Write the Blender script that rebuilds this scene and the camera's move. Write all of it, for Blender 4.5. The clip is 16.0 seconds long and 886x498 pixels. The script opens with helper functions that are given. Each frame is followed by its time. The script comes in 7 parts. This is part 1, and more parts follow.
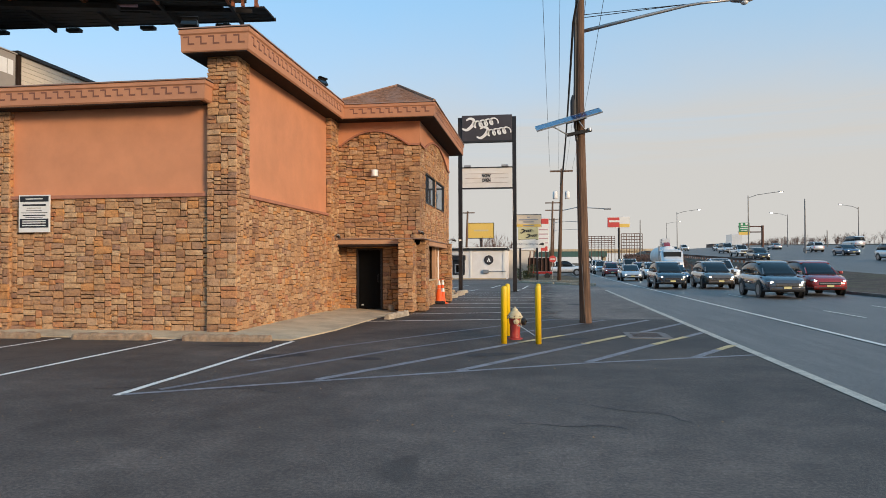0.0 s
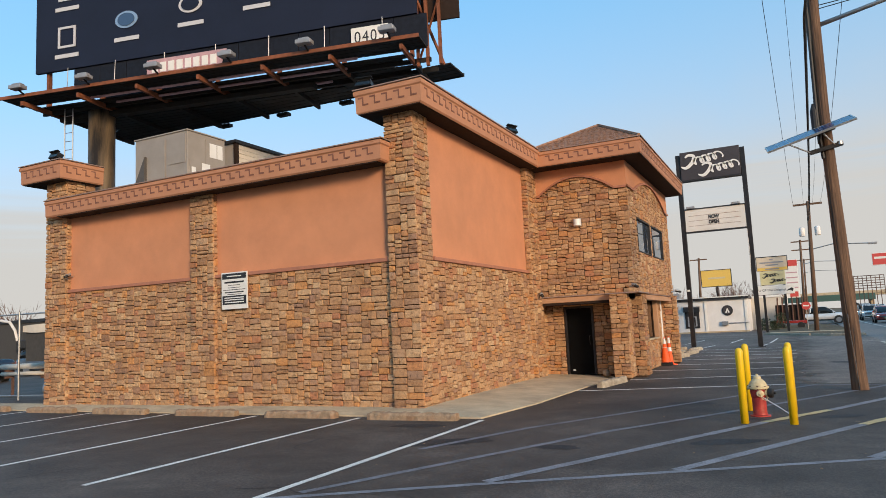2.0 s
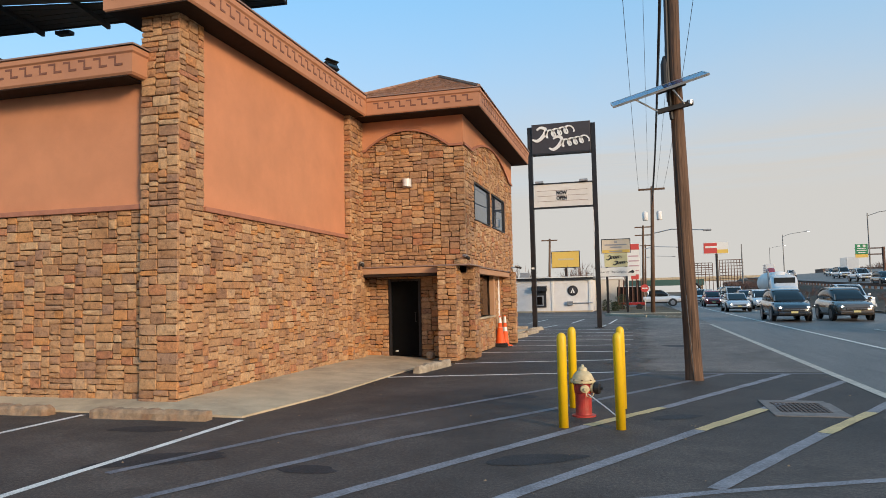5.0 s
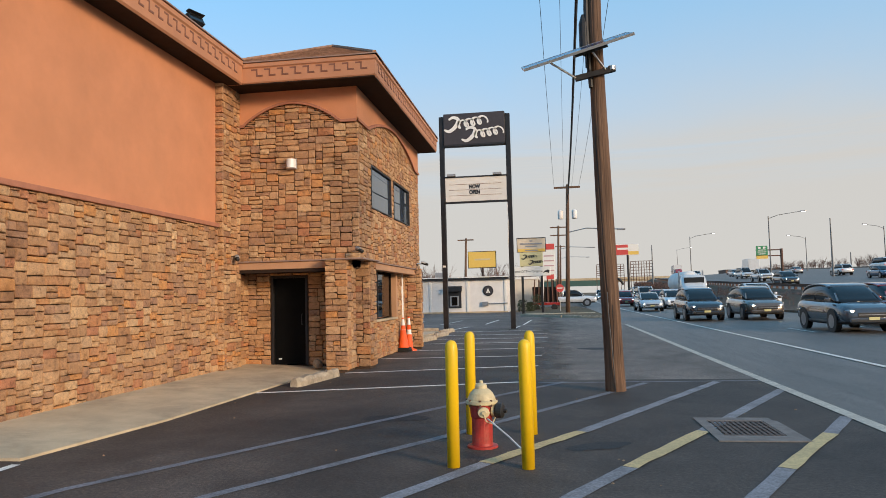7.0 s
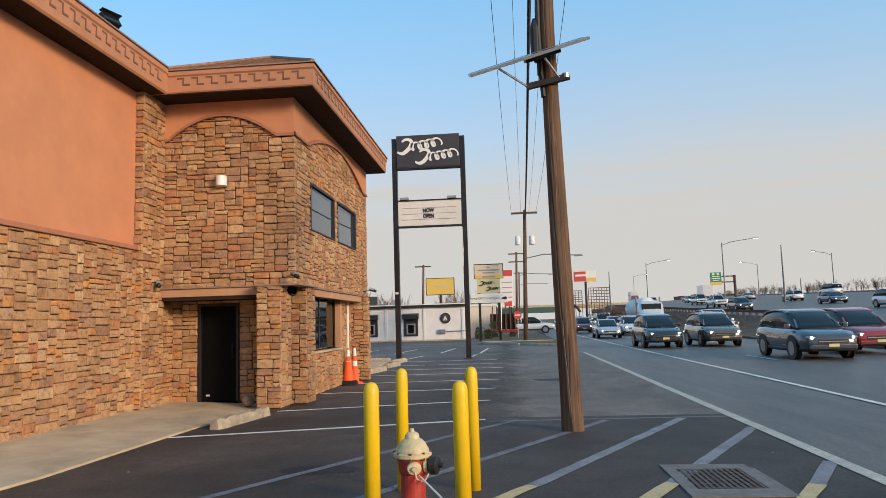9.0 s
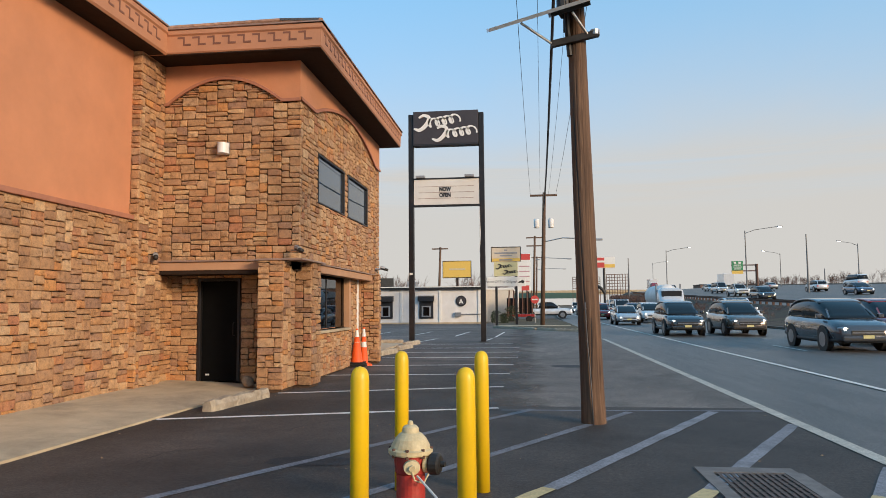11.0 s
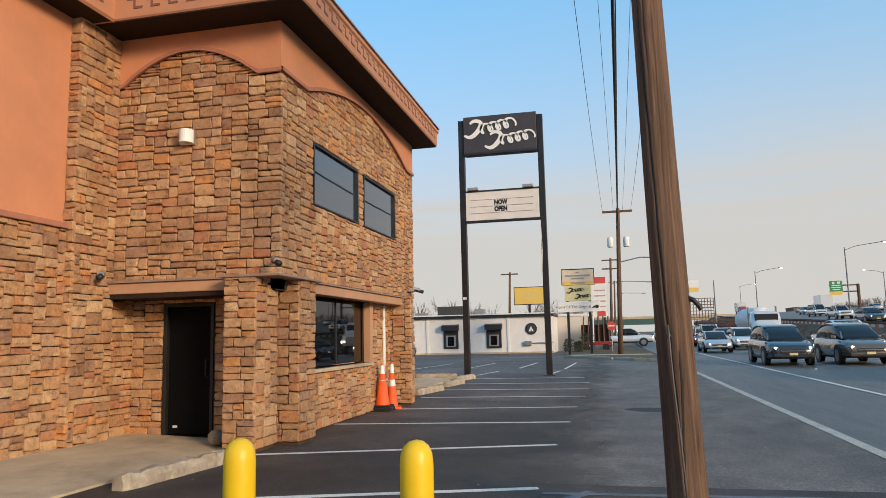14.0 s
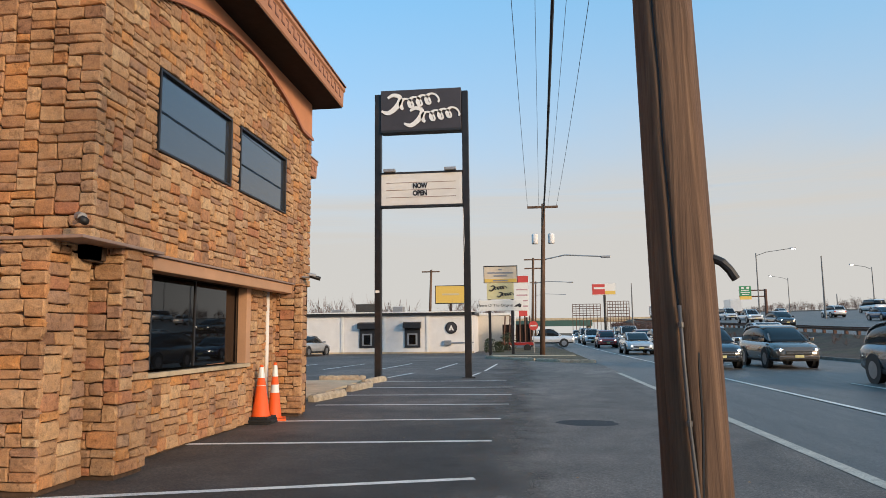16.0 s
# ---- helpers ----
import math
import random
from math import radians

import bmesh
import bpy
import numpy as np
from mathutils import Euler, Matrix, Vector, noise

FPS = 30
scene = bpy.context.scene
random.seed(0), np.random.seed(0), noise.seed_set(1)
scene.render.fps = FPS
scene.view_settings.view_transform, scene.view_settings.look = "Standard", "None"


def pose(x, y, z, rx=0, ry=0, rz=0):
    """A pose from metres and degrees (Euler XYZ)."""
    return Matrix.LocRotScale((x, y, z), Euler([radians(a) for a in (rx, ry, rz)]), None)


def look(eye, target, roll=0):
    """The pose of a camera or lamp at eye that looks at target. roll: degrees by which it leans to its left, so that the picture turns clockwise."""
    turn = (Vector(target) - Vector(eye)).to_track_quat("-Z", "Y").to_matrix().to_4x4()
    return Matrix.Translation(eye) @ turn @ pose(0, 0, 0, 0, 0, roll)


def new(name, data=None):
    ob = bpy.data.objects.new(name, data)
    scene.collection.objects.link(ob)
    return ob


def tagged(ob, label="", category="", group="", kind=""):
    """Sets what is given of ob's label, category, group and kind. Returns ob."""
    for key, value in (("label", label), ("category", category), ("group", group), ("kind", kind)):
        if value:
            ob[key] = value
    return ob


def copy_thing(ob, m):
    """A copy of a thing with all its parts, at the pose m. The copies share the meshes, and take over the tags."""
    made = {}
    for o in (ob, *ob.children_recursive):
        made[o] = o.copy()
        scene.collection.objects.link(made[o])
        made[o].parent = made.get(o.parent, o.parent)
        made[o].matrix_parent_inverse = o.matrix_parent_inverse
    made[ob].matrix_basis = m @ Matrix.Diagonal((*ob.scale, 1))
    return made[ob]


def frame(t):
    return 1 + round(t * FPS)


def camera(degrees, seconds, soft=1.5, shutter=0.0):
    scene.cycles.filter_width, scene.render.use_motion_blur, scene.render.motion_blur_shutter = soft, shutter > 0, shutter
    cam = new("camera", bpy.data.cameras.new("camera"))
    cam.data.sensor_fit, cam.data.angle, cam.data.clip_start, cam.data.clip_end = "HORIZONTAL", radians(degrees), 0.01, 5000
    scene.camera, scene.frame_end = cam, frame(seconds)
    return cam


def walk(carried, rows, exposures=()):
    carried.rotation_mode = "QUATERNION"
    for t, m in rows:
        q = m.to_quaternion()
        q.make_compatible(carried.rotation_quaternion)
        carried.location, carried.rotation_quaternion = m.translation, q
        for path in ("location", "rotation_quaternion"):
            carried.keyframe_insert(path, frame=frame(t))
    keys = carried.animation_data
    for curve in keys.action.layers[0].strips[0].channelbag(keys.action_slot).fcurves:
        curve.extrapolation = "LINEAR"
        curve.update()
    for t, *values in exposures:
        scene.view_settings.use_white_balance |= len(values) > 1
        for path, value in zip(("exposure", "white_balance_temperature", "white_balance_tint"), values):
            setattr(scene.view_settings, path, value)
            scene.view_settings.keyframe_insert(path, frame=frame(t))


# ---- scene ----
cam = camera(64.8, 16.0, soft=0.5)
EXPOSURE = 1.0
PATH = [
    (0, (-0.131, 0.115, 1.63), (-0.409, 2.095, 1.671), -0.2),
    (0.5, (-0.164, 0.669, 1.666), (-0.473, 2.642, 1.783), -0.2),
    (1, (-0.136, 1.255, 1.697), (-0.505, 3.213, 1.872), -0.9),
    (1.5, (-0.13, 1.765, 1.703), (-0.711, 3.666, 1.924), -2.2),
    (2, (-0.053, 2.301, 1.729), (-0.932, 4.083, 1.95), -2.8),
    (2.5, (-0.057, 2.814, 1.678), (-1.049, 4.54, 1.876), -1.9),
    (3, (-0.066, 3.327, 1.697), (-1.078, 5.042, 1.885), -1.7),
    (3.5, (-0.046, 3.861, 1.674), (-0.983, 5.618, 1.861), -1.1),
    (4, (-0.073, 4.393, 1.665), (-0.833, 6.234, 1.851), -0.9),
    (4.5, (-0.023, 4.943, 1.645), (-0.655, 6.835, 1.798), -1.0),
    (4.7, (-0.002, 5.151, 1.657), (-0.586, 7.058, 1.8), -1.1),
    (7, (0.046, 7.807, 1.589), (-0.25, 9.781, 1.723), -1.4),
    (7.5, (0.06, 8.33, 1.601), (-0.18, 10.305, 1.804), -1.3),
    (8, (0.115, 8.72, 1.621), (-0.081, 10.69, 1.908), -0.7),
    (8.5, (0.188, 8.928, 1.622), (-0.007, 10.902, 1.874), -1.0),
    (9, (0.189, 8.998, 1.614), (0.01, 10.979, 1.822), -1.7),
    (9.2, (0.151, 9.023, 1.595), (-0.01, 11.006, 1.804), -1.7),
    (11.3, (0.204, 10.203, 1.557), (-0.048, 12.18, 1.716), -0.3),
    (11.5, (0.245, 10.425, 1.572), (-0.04, 12.397, 1.738), -0.8),
    (12, (0.28, 10.999, 1.603), (-0.06, 12.959, 1.813), -1.6),
    (12.5, (0.396, 11.575, 1.589), (-0.032, 13.518, 1.793), -2.5),
    (13, (0.436, 12.167, 1.579), (-0.006, 14.104, 1.81), -1.7),
    (13.5, (0.458, 12.795, 1.552), (0.02, 14.729, 1.81), -1.6),
    (14, (0.479, 13.448, 1.537), (0.038, 15.383, 1.784), -1.3),
    (14.5, (0.429, 14.074, 1.574), (0.04, 16.023, 1.797), -1.3),
    (15, (0.413, 14.762, 1.543), (0.048, 16.717, 1.759), -1.2),
    (15.5, (0.32, 15.434, 1.525), (0.066, 17.403, 1.759), -1.2),
    (16, (0.295, 16.152, 1.47), (0.069, 18.124, 1.712), -0.6),
]
walk(cam, [(t, look(eye, target, roll)) for t, eye, target, roll in PATH], exposures=[(0.0, EXPOSURE, 6650, 11), (16.0, EXPOSURE, 6650, 11)])

# ---- light ----
SUN_AZ, SUN_EL = 128.0, 15.0          # degrees clockwise from +y, above the horizon
wd = bpy.data.worlds.new("sky")
scene.world = wd
wd.use_nodes = True
wn = wd.node_tree.nodes
sky = wn.new("ShaderNodeTexSky")
sky.sky_type, sky.sun_disc = "NISHITA", False
sky.sun_elevation, sky.sun_rotation = radians(SUN_EL), radians(SUN_AZ)
sky.air_density, sky.dust_density, sky.ozone_density = 1.0, 0.6, 2.5
tint, haze = wn.new("ShaderNodeMix"), wn.new("ShaderNodeMix")
for node, mode, colour in ((tint, "MULTIPLY", (0.62, 0.50, 0.47, 1)), (haze, "ADD", (0.40, 1.70, 2.90, 1))):      # thin even evening haze
    node.data_type, node.blend_type = "RGBA", mode
    node.inputs[0].default_value, node.inputs[7].default_value = 1.0, colour
wd.node_tree.links.new(sky.outputs[0], tint.inputs[6])
wd.node_tree.links.new(tint.outputs[2], haze.inputs[6])
wd.node_tree.links.new(haze.outputs[2], wn["Background"].inputs[0])
wn["Background"].inputs[1].default_value = 0.110
sun = new("sun", bpy.data.lights.new("sun", "SUN"))
sun.data.energy, sun.data.angle, sun.data.color = 2.5, radians(14), (1.0, 0.76, 0.50)
_d = Vector((math.sin(radians(SUN_AZ)) * math.cos(radians(SUN_EL)), math.cos(radians(SUN_AZ)) * math.cos(radians(SUN_EL)), math.sin(radians(SUN_EL))))
sun.matrix_world = look(_d * 100, (0, 0, 0))

# ---- materials ----
def nodes_of(name):
    m = bpy.data.materials.new(name)
    m.use_nodes = True
    nt = m.node_tree
    return m, nt, nt.nodes["Principled BSDF"]


def ramp(nt, stops, interp="LINEAR"):
    r = nt.nodes.new("ShaderNodeValToRGB")
    e = r.color_ramp.elements
    r.color_ramp.interpolation = interp
    while len(e) < len(stops):
        e.new(0.5)
    for el, (p, c) in zip(e, stops):
        el.position, el.color = p, (*c, 1)
    return r


def noise_tex(nt, scale, detail=4.0, rough=0.55, vec=None, distortion=0.0):
    n = nt.nodes.new("ShaderNodeTexNoise")
    n.inputs["Scale"].default_value, n.inputs["Detail"].default_value = scale, detail
    n.inputs["Roughness"].default_value, n.inputs["Distortion"].default_value = rough, distortion
    if vec is not None:
        nt.links.new(vec, n.inputs["Vector"])
    return n


def position(nt, scale=(1, 1, 1)):
    g = nt.nodes.new("ShaderNodeNewGeometry")
    m = nt.nodes.new("ShaderNodeVectorMath")
    m.operation = "MULTIPLY"
    m.inputs[1].default_value = scale
    nt.links.new(g.outputs["Position"], m.inputs[0])
    return m.outputs[0]


def mixc(nt, fac, a, b, mode="MIX"):
    x = nt.nodes.new("ShaderNodeMix")
    x.data_type, x.blend_type = "RGBA", mode
    for sock, val in ((x.inputs[0], fac), (x.inputs[6], a), (x.inputs[7], b)):
        if hasattr(val, "is_linked"):
            nt.links.new(val, sock)
        elif isinstance(val, tuple):
            sock.default_value = (*val, 1)
        else:
            sock.default_value = val
    return x.outputs[2]


def bump(nt, bsdf, height, strength=0.4, dist=0.01):
    b = nt.nodes.new("ShaderNodeBump")
    b.inputs["Strength"].default_value, b.inputs["Distance"].default_value = strength, dist
    nt.links.new(height, b.inputs["Height"])
    nt.links.new(b.outputs[0], bsdf.inputs["Normal"])


def mat(name, col, rough=0.7, metal=0.0, var=0.18, scale=6.0, fine=60.0, bmp=0.25, bdist=0.004, stretch=(1, 1, 1), dirt=None, dirt_amt=0.35, spec=0.5):
    """A surface with large-scale blotches, fine grain, slight relief and, if wanted, dirt patches."""
    m, nt, b = nodes_of(name)
    p = position(nt, stretch)
    n1, n2 = noise_tex(nt, scale, 5, 0.6, p), noise_tex(nt, fine, 3, 0.6, p)
    lo, hi = tuple(c * (1 - var) for c in col), tuple(min(1, c * (1 + var)) for c in col)
    r = ramp(nt, [(0.3, lo), (0.7, hi)])
    nt.links.new(n1.outputs[0], r.inputs[0])
    g = ramp(nt, [(0.25, (1 - var,) * 3), (0.75, (1.0,) * 3)])
    nt.links.new(n2.outputs[0], g.inputs[0])
    c = mixc(nt, 1.0, r.outputs[0], g.outputs[0], "MULTIPLY")
    if dirt:
        n3 = noise_tex(nt, scale * 0.35, 7, 0.68, p, 0.4)
        d = ramp(nt, [(0.48, (0, 0, 0)), (0.72, (dirt_amt,) * 3)])
        nt.links.new(n3.outputs[0], d.inputs[0])
        c = mixc(nt, d.outputs[0], c, dirt)
    nt.links.new(c, b.inputs["Base Color"])
    b.inputs["Roughness"].default_value, b.inputs["Metallic"].default_value = rough, metal
    b.inputs["Specular IOR Level"].default_value = spec
    if bmp:
        bump(nt, b, n2.outputs[0], bmp, bdist)
    return m


def glow(name, col, strength):
    m, nt, b = nodes_of(name)
    b.inputs["Base Color"].default_value = (*col, 1)
    b.inputs["Emission Color"].default_value = (*col, 1)
    b.inputs["Emission Strength"].default_value = strength
    return m


STONE = [(0.00, (0.290, 0.158, 0.098)), (0.10, (0.500, 0.300, 0.165)), (0.22, (0.390, 0.215, 0.118)), (0.34, (0.545, 0.345, 0.200)),
         (0.46, (0.455, 0.262, 0.145)), (0.58, (0.340, 0.200, 0.138)), (0.70, (0.590, 0.395, 0.235)), (0.81, (0.480, 0.270, 0.135)),
         (0.90, (0.425, 0.190, 0.112)), (0.96, (0.560, 0.275, 0.112))]


def stone_mat(name, per_object):
    m, nt, b = nodes_of(name)
    if per_object:
        rnd = nt.nodes.new("ShaderNodeObjectInfo").outputs["Random"]
    else:
        rnd = nt.nodes.new("ShaderNodeNewGeometry").outputs["Random Per Island"]
    r = ramp(nt, STONE, "LINEAR")
    nt.links.new(rnd, r.inputs[0])
    p = position(nt)
    n1, n2, n3, n4 = noise_tex(nt, 13, 6, 0.68, p, 0.3), noise_tex(nt, 75, 4, 0.65, p), noise_tex(nt, 1.6, 4, 0.55, p), noise_tex(nt, 5, 5, 0.6, p, 0.6)
    g = ramp(nt, [(0.30, (0.42, 0.39, 0.36)), (0.47, (0.95, 0.95, 0.95)), (0.60, (1.1, 1.08, 1.02)), (0.74, (1.45, 1.36, 1.2))])
    nt.links.new(n1.outputs[0], g.inputs[0])
    c = mixc(nt, 1.0, r.outputs[0], g.outputs[0], "MULTIPLY")
    g2 = ramp(nt, [(0.3, (0.62, 0.6, 0.58)), (0.7, (1.2, 1.18, 1.12))])
    nt.links.new(n2.outputs[0], g2.inputs[0])
    c = mixc(nt, 0.8, c, g2.outputs[0], "MULTIPLY")
    rust = ramp(nt, [(0.50, (0, 0, 0)), (0.66, (0.45, 0.45, 0.45))])
    nt.links.new(n4.outputs[0], rust.inputs[0])
    c = mixc(nt, rust.outputs[0], c, (0.46, 0.245, 0.115))
    soot = ramp(nt, [(0.52, (1, 1, 1)), (0.70, (0.74, 0.71, 0.69))])
    nt.links.new(n3.outputs[0], soot.inputs[0])
    c = mixc(nt, 1.0, c, soot.outputs[0], "MULTIPLY")
    nt.links.new(c, b.inputs["Base Color"])
    b.inputs["Roughness"].default_value, b.inputs["Specular IOR Level"].default_value = 0.88, 0.3
    h = mixc(nt, 0.45, n1.outputs[0], n2.outputs[0])
    bump(nt, b, h, 0.85, 0.022)
    return m


def paint_mat(name, col, under=(0.055, 0.055, 0.06), lo=0.42, hi=0.60, keep=0.35):
    """Road paint worn through to the asphalt beneath."""
    m, nt, b = nodes_of(name)
    p = position(nt)
    n1, n2 = noise_tex(nt, 2.2, 6, 0.7, p), noise_tex(nt, 45, 4, 0.7, p)
    s = mixc(nt, 0.55, n1.outputs[0], n2.outputs[0])
    r = ramp(nt, [(lo, (keep,) * 3), (hi, (1, 1, 1))])
    nt.links.new(s, r.inputs[0])
    nt.links.new(mixc(nt, r.outputs[0], under, col), b.inputs["Base Color"])
    b.inputs["Roughness"].default_value = 0.75
    return m


def asphalt_mat(name, base, streak=(1, 1, 1), patch=0.5, stones=0.3, y_tones=None, rough=0.72):
    """The (y, tone) pairs make the surface lighter and darker along y, with ragged edges."""
    m, nt, b = nodes_of(name)
    p = position(nt, streak)
    big, mid, fine = noise_tex(nt, 0.22, 6, 0.62, p, 0.6), noise_tex(nt, 1.7, 5, 0.65, p), noise_tex(nt, 140, 2, 0.7, position(nt))
    lo, hi = tuple(c * (1 - patch * 0.6) for c in base), tuple(c * (1 + patch) for c in base)
    r = ramp(nt, [(0.35, lo), (0.55, base), (0.72, hi)])
    nt.links.new(big.outputs[0], r.inputs[0])
    g = ramp(nt, [(0.3, (0.70,) * 3), (0.7, (1.3,) * 3)])
    nt.links.new(mid.outputs[0], g.inputs[0])
    c = mixc(nt, 1.0, r.outputs[0], g.outputs[0], "MULTIPLY")
    f = ramp(nt, [(0.38, (0.72,) * 3), (0.55, (1.0,) * 3), (0.74, (1.0 + 2.2 * stones,) * 3)])
    nt.links.new(fine.outputs[0], f.inputs[0])
    c = mixc(nt, 1.0, c, f.outputs[0], "MULTIPLY")
    grit = noise_tex(nt, 28, 3, 0.75, position(nt))
    gr = ramp(nt, [(0.34, (0.52,) * 3), (0.5, (1.0,) * 3), (0.66, (1.65,) * 3)])
    nt.links.new(grit.outputs[0], gr.inputs[0])
    c = mixc(nt, 0.8, c, gr.outputs[0], "MULTIPLY")
    if y_tones:
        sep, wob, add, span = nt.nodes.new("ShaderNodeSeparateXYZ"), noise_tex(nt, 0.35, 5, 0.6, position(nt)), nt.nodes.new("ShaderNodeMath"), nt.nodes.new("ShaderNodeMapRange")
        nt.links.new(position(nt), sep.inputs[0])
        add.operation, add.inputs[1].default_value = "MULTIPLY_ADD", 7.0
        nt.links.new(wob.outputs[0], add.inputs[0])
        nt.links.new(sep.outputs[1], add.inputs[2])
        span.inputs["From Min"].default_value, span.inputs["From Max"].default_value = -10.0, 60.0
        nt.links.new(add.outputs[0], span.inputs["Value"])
        tone = ramp(nt, [((y + 13.5) / 70, (v * 0.5,) * 3) for y, v in y_tones])
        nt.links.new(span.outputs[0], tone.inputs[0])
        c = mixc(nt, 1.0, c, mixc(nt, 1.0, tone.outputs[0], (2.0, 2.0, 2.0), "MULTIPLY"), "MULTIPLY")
    oil = noise_tex(nt, 0.55, 3, 0.5, position(nt), 1.2)
    o = ramp(nt, [(0.66, (0, 0, 0)), (0.76, (0.6, 0.6, 0.6))])
    nt.links.new(oil.outputs[0], o.inputs[0])
    c = mixc(nt, o.outputs[0], c, tuple(v * 0.45 for v in base))
    nt.links.new(c, b.inputs["Base Color"])
    b.inputs["Roughness"].default_value, b.inputs["Specular IOR Level"].default_value = rough, 0.4
    bump(nt, b, mixc(nt, 0.5, fine.outputs[0], grit.outputs[0]), 0.9, 0.006)
    return m


def glass_mat(name, tint=(0.03, 0.035, 0.04), ior=1.9, trans=0.6, rough=0.02):
    m, nt, b = nodes_of(name)
    b.inputs["Base Color"].default_value = (*tint, 1)
    b.inputs["Roughness"].default_value = rough
    b.inputs["IOR"].default_value = ior
    b.inputs["Transmission Weight"].default_value = trans
    n = noise_tex(nt, 1.3, 2, 0.5, position(nt))
    bump(nt, b, n.outputs[0], 0.05, 0.01)
    return m


def wood_pole_mat(name):
    m, nt, b = nodes_of(name)
    p = position(nt, (22, 22, 0.9))
    n1, n2 = noise_tex(nt, 1.0, 6, 0.7, p, 0.8), noise_tex(nt, 1.5, 4, 0.6, position(nt, (1, 1, 0.35)))
    r = ramp(nt, [(0.22, (0.030, 0.017, 0.011)), (0.40, (0.105, 0.060, 0.037)), (0.58, (0.165, 0.097, 0.059)), (0.8, (0.285, 0.180, 0.112))])
    nt.links.new(n1.outputs[0], r.inputs[0])
    g = ramp(nt, [(0.35, (0.62, 0.58, 0.55)), (0.65, (1.1, 1.05, 1))])
    nt.links.new(n2.outputs[0], g.inputs[0])
    nt.links.new(mixc(nt, 1.0, r.outputs[0], g.outputs[0], "MULTIPLY"), b.inputs["Base Color"])
    b.inputs["Roughness"].default_value = 0.85
    bump(nt, b, n1.outputs[0], 0.8, 0.012)
    return m


M = {}
M["stone"], M["stone_joined"] = stone_mat("field stone", True), stone_mat("field stone rest", False)
M["mortar"] = mat("mortar", (0.085, 0.050, 0.031), 0.95, var=0.3, scale=12, fine=90, bmp=0.5)
M["stucco"] = mat("terracotta stucco", (0.585, 0.248, 0.126), 0.9, var=0.09, scale=1.4, fine=110, bmp=0.35, bdist=0.004, dirt=(0.43, 0.20, 0.10), dirt_amt=0.3)
M["cornice"] = mat("painted cornice", (0.48, 0.222, 0.118), 0.75, var=0.08, scale=2, fine=60, bmp=0.15, dirt=(0.33, 0.15, 0.10), dirt_amt=0.35)
# dark brown that puts the shade of the fret's grooves into the colour
M["fret"] = mat("fret groove shade", (0.20, 0.085, 0.055), 0.85, var=0.15)
M["emblem"] = mat("dull white emblem vinyl", (0.50, 0.50, 0.52), 0.7, var=0.05)
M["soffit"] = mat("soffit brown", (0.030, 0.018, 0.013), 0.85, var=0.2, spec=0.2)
M["coping"] = mat("metal coping", (0.30, 0.20, 0.16), 0.55, var=0.15, dirt=(0.15, 0.11, 0.09))
M["trimline"] = mat("dado trim", (0.40, 0.165, 0.10), 0.8, var=0.12)
M["ledge"] = mat("tan painted ledge", (0.47, 0.262, 0.150), 0.75, var=0.1, scale=2, dirt=(0.30, 0.17, 0.11), dirt_amt=0.4)
M["shingle"] = mat("roof shingle", (0.36, 0.195, 0.125), 0.92, var=0.4, scale=8, fine=120, bmp=0.5)
M["flatroof"] = mat("roof membrane", (0.3, 0.29, 0.28), 0.9, var=0.2)
M["concrete"] = mat("sidewalk concrete", (0.56, 0.44, 0.29), 0.9, var=0.18, scale=1.6, fine=120, bmp=0.5, dirt=(0.22, 0.17, 0.12), dirt_amt=0.75)
M["stop"] = mat("weathered concrete stop", (0.36, 0.25, 0.16), 0.95, var=0.28, scale=9, fine=90, bmp=0.8, bdist=0.012, dirt=(0.30, 0.13, 0.06), dirt_amt=0.55)
M["palestop"] = mat("pale crumbling concrete", (0.46, 0.38, 0.28), 0.95, var=0.28, scale=8, fine=90, bmp=0.8, bdist=0.012, dirt=(0.16, 0.12, 0.09), dirt_amt=0.6)
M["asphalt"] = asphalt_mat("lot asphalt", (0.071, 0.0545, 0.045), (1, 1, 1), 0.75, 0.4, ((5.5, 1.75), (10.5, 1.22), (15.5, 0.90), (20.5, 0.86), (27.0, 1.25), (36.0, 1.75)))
M["oldasphalt"] = asphalt_mat("older grey asphalt", (0.165, 0.137, 0.116), (1, 0.6, 1), 0.6, 0.4)
nt = M["oldasphalt"].node_tree          # the old strip fades out under the newer lot
geo = nt.nodes.new("ShaderNodeSeparateXYZ")
nt.links.new(position(nt), geo.inputs[0])
wob, mid, fade = noise_tex(nt, 0.7, 5, 0.6, position(nt)), nt.nodes.new("ShaderNodeMath"), nt.nodes.new("ShaderNodeMapRange")
mid.operation = "MULTIPLY_ADD"
mid.inputs[1].default_value = 2.6
nt.links.new(wob.outputs[0], mid.inputs[0])
nt.links.new(geo.outputs[0], mid.inputs[2])
fade.inputs["From Min"].default_value, fade.inputs["From Max"].default_value = 0.6, 2.0
nt.links.new(mid.outputs[0], fade.inputs["Value"])
nt.links.new(fade.outputs[0], nt.nodes["Principled BSDF"].inputs["Alpha"])
M["tar"] = asphalt_mat("oil-dark asphalt", (0.026, 0.025, 0.026), (1, 1, 1), 0.3, 0.1)
M["grate"] = mat("dull rusted grate iron", (0.13, 0.098, 0.085), 0.8, 0.2, var=0.3, scale=12)
M["collar"] = mat("grey drain collar", (0.19, 0.175, 0.165), 0.9, var=0.25, scale=6, fine=90, bmp=0.5)
M["road"] = asphalt_mat("road asphalt", (0.110, 0.098, 0.088), (1.6, 0.16, 1), 0.3, 0.2, rough=0.48)
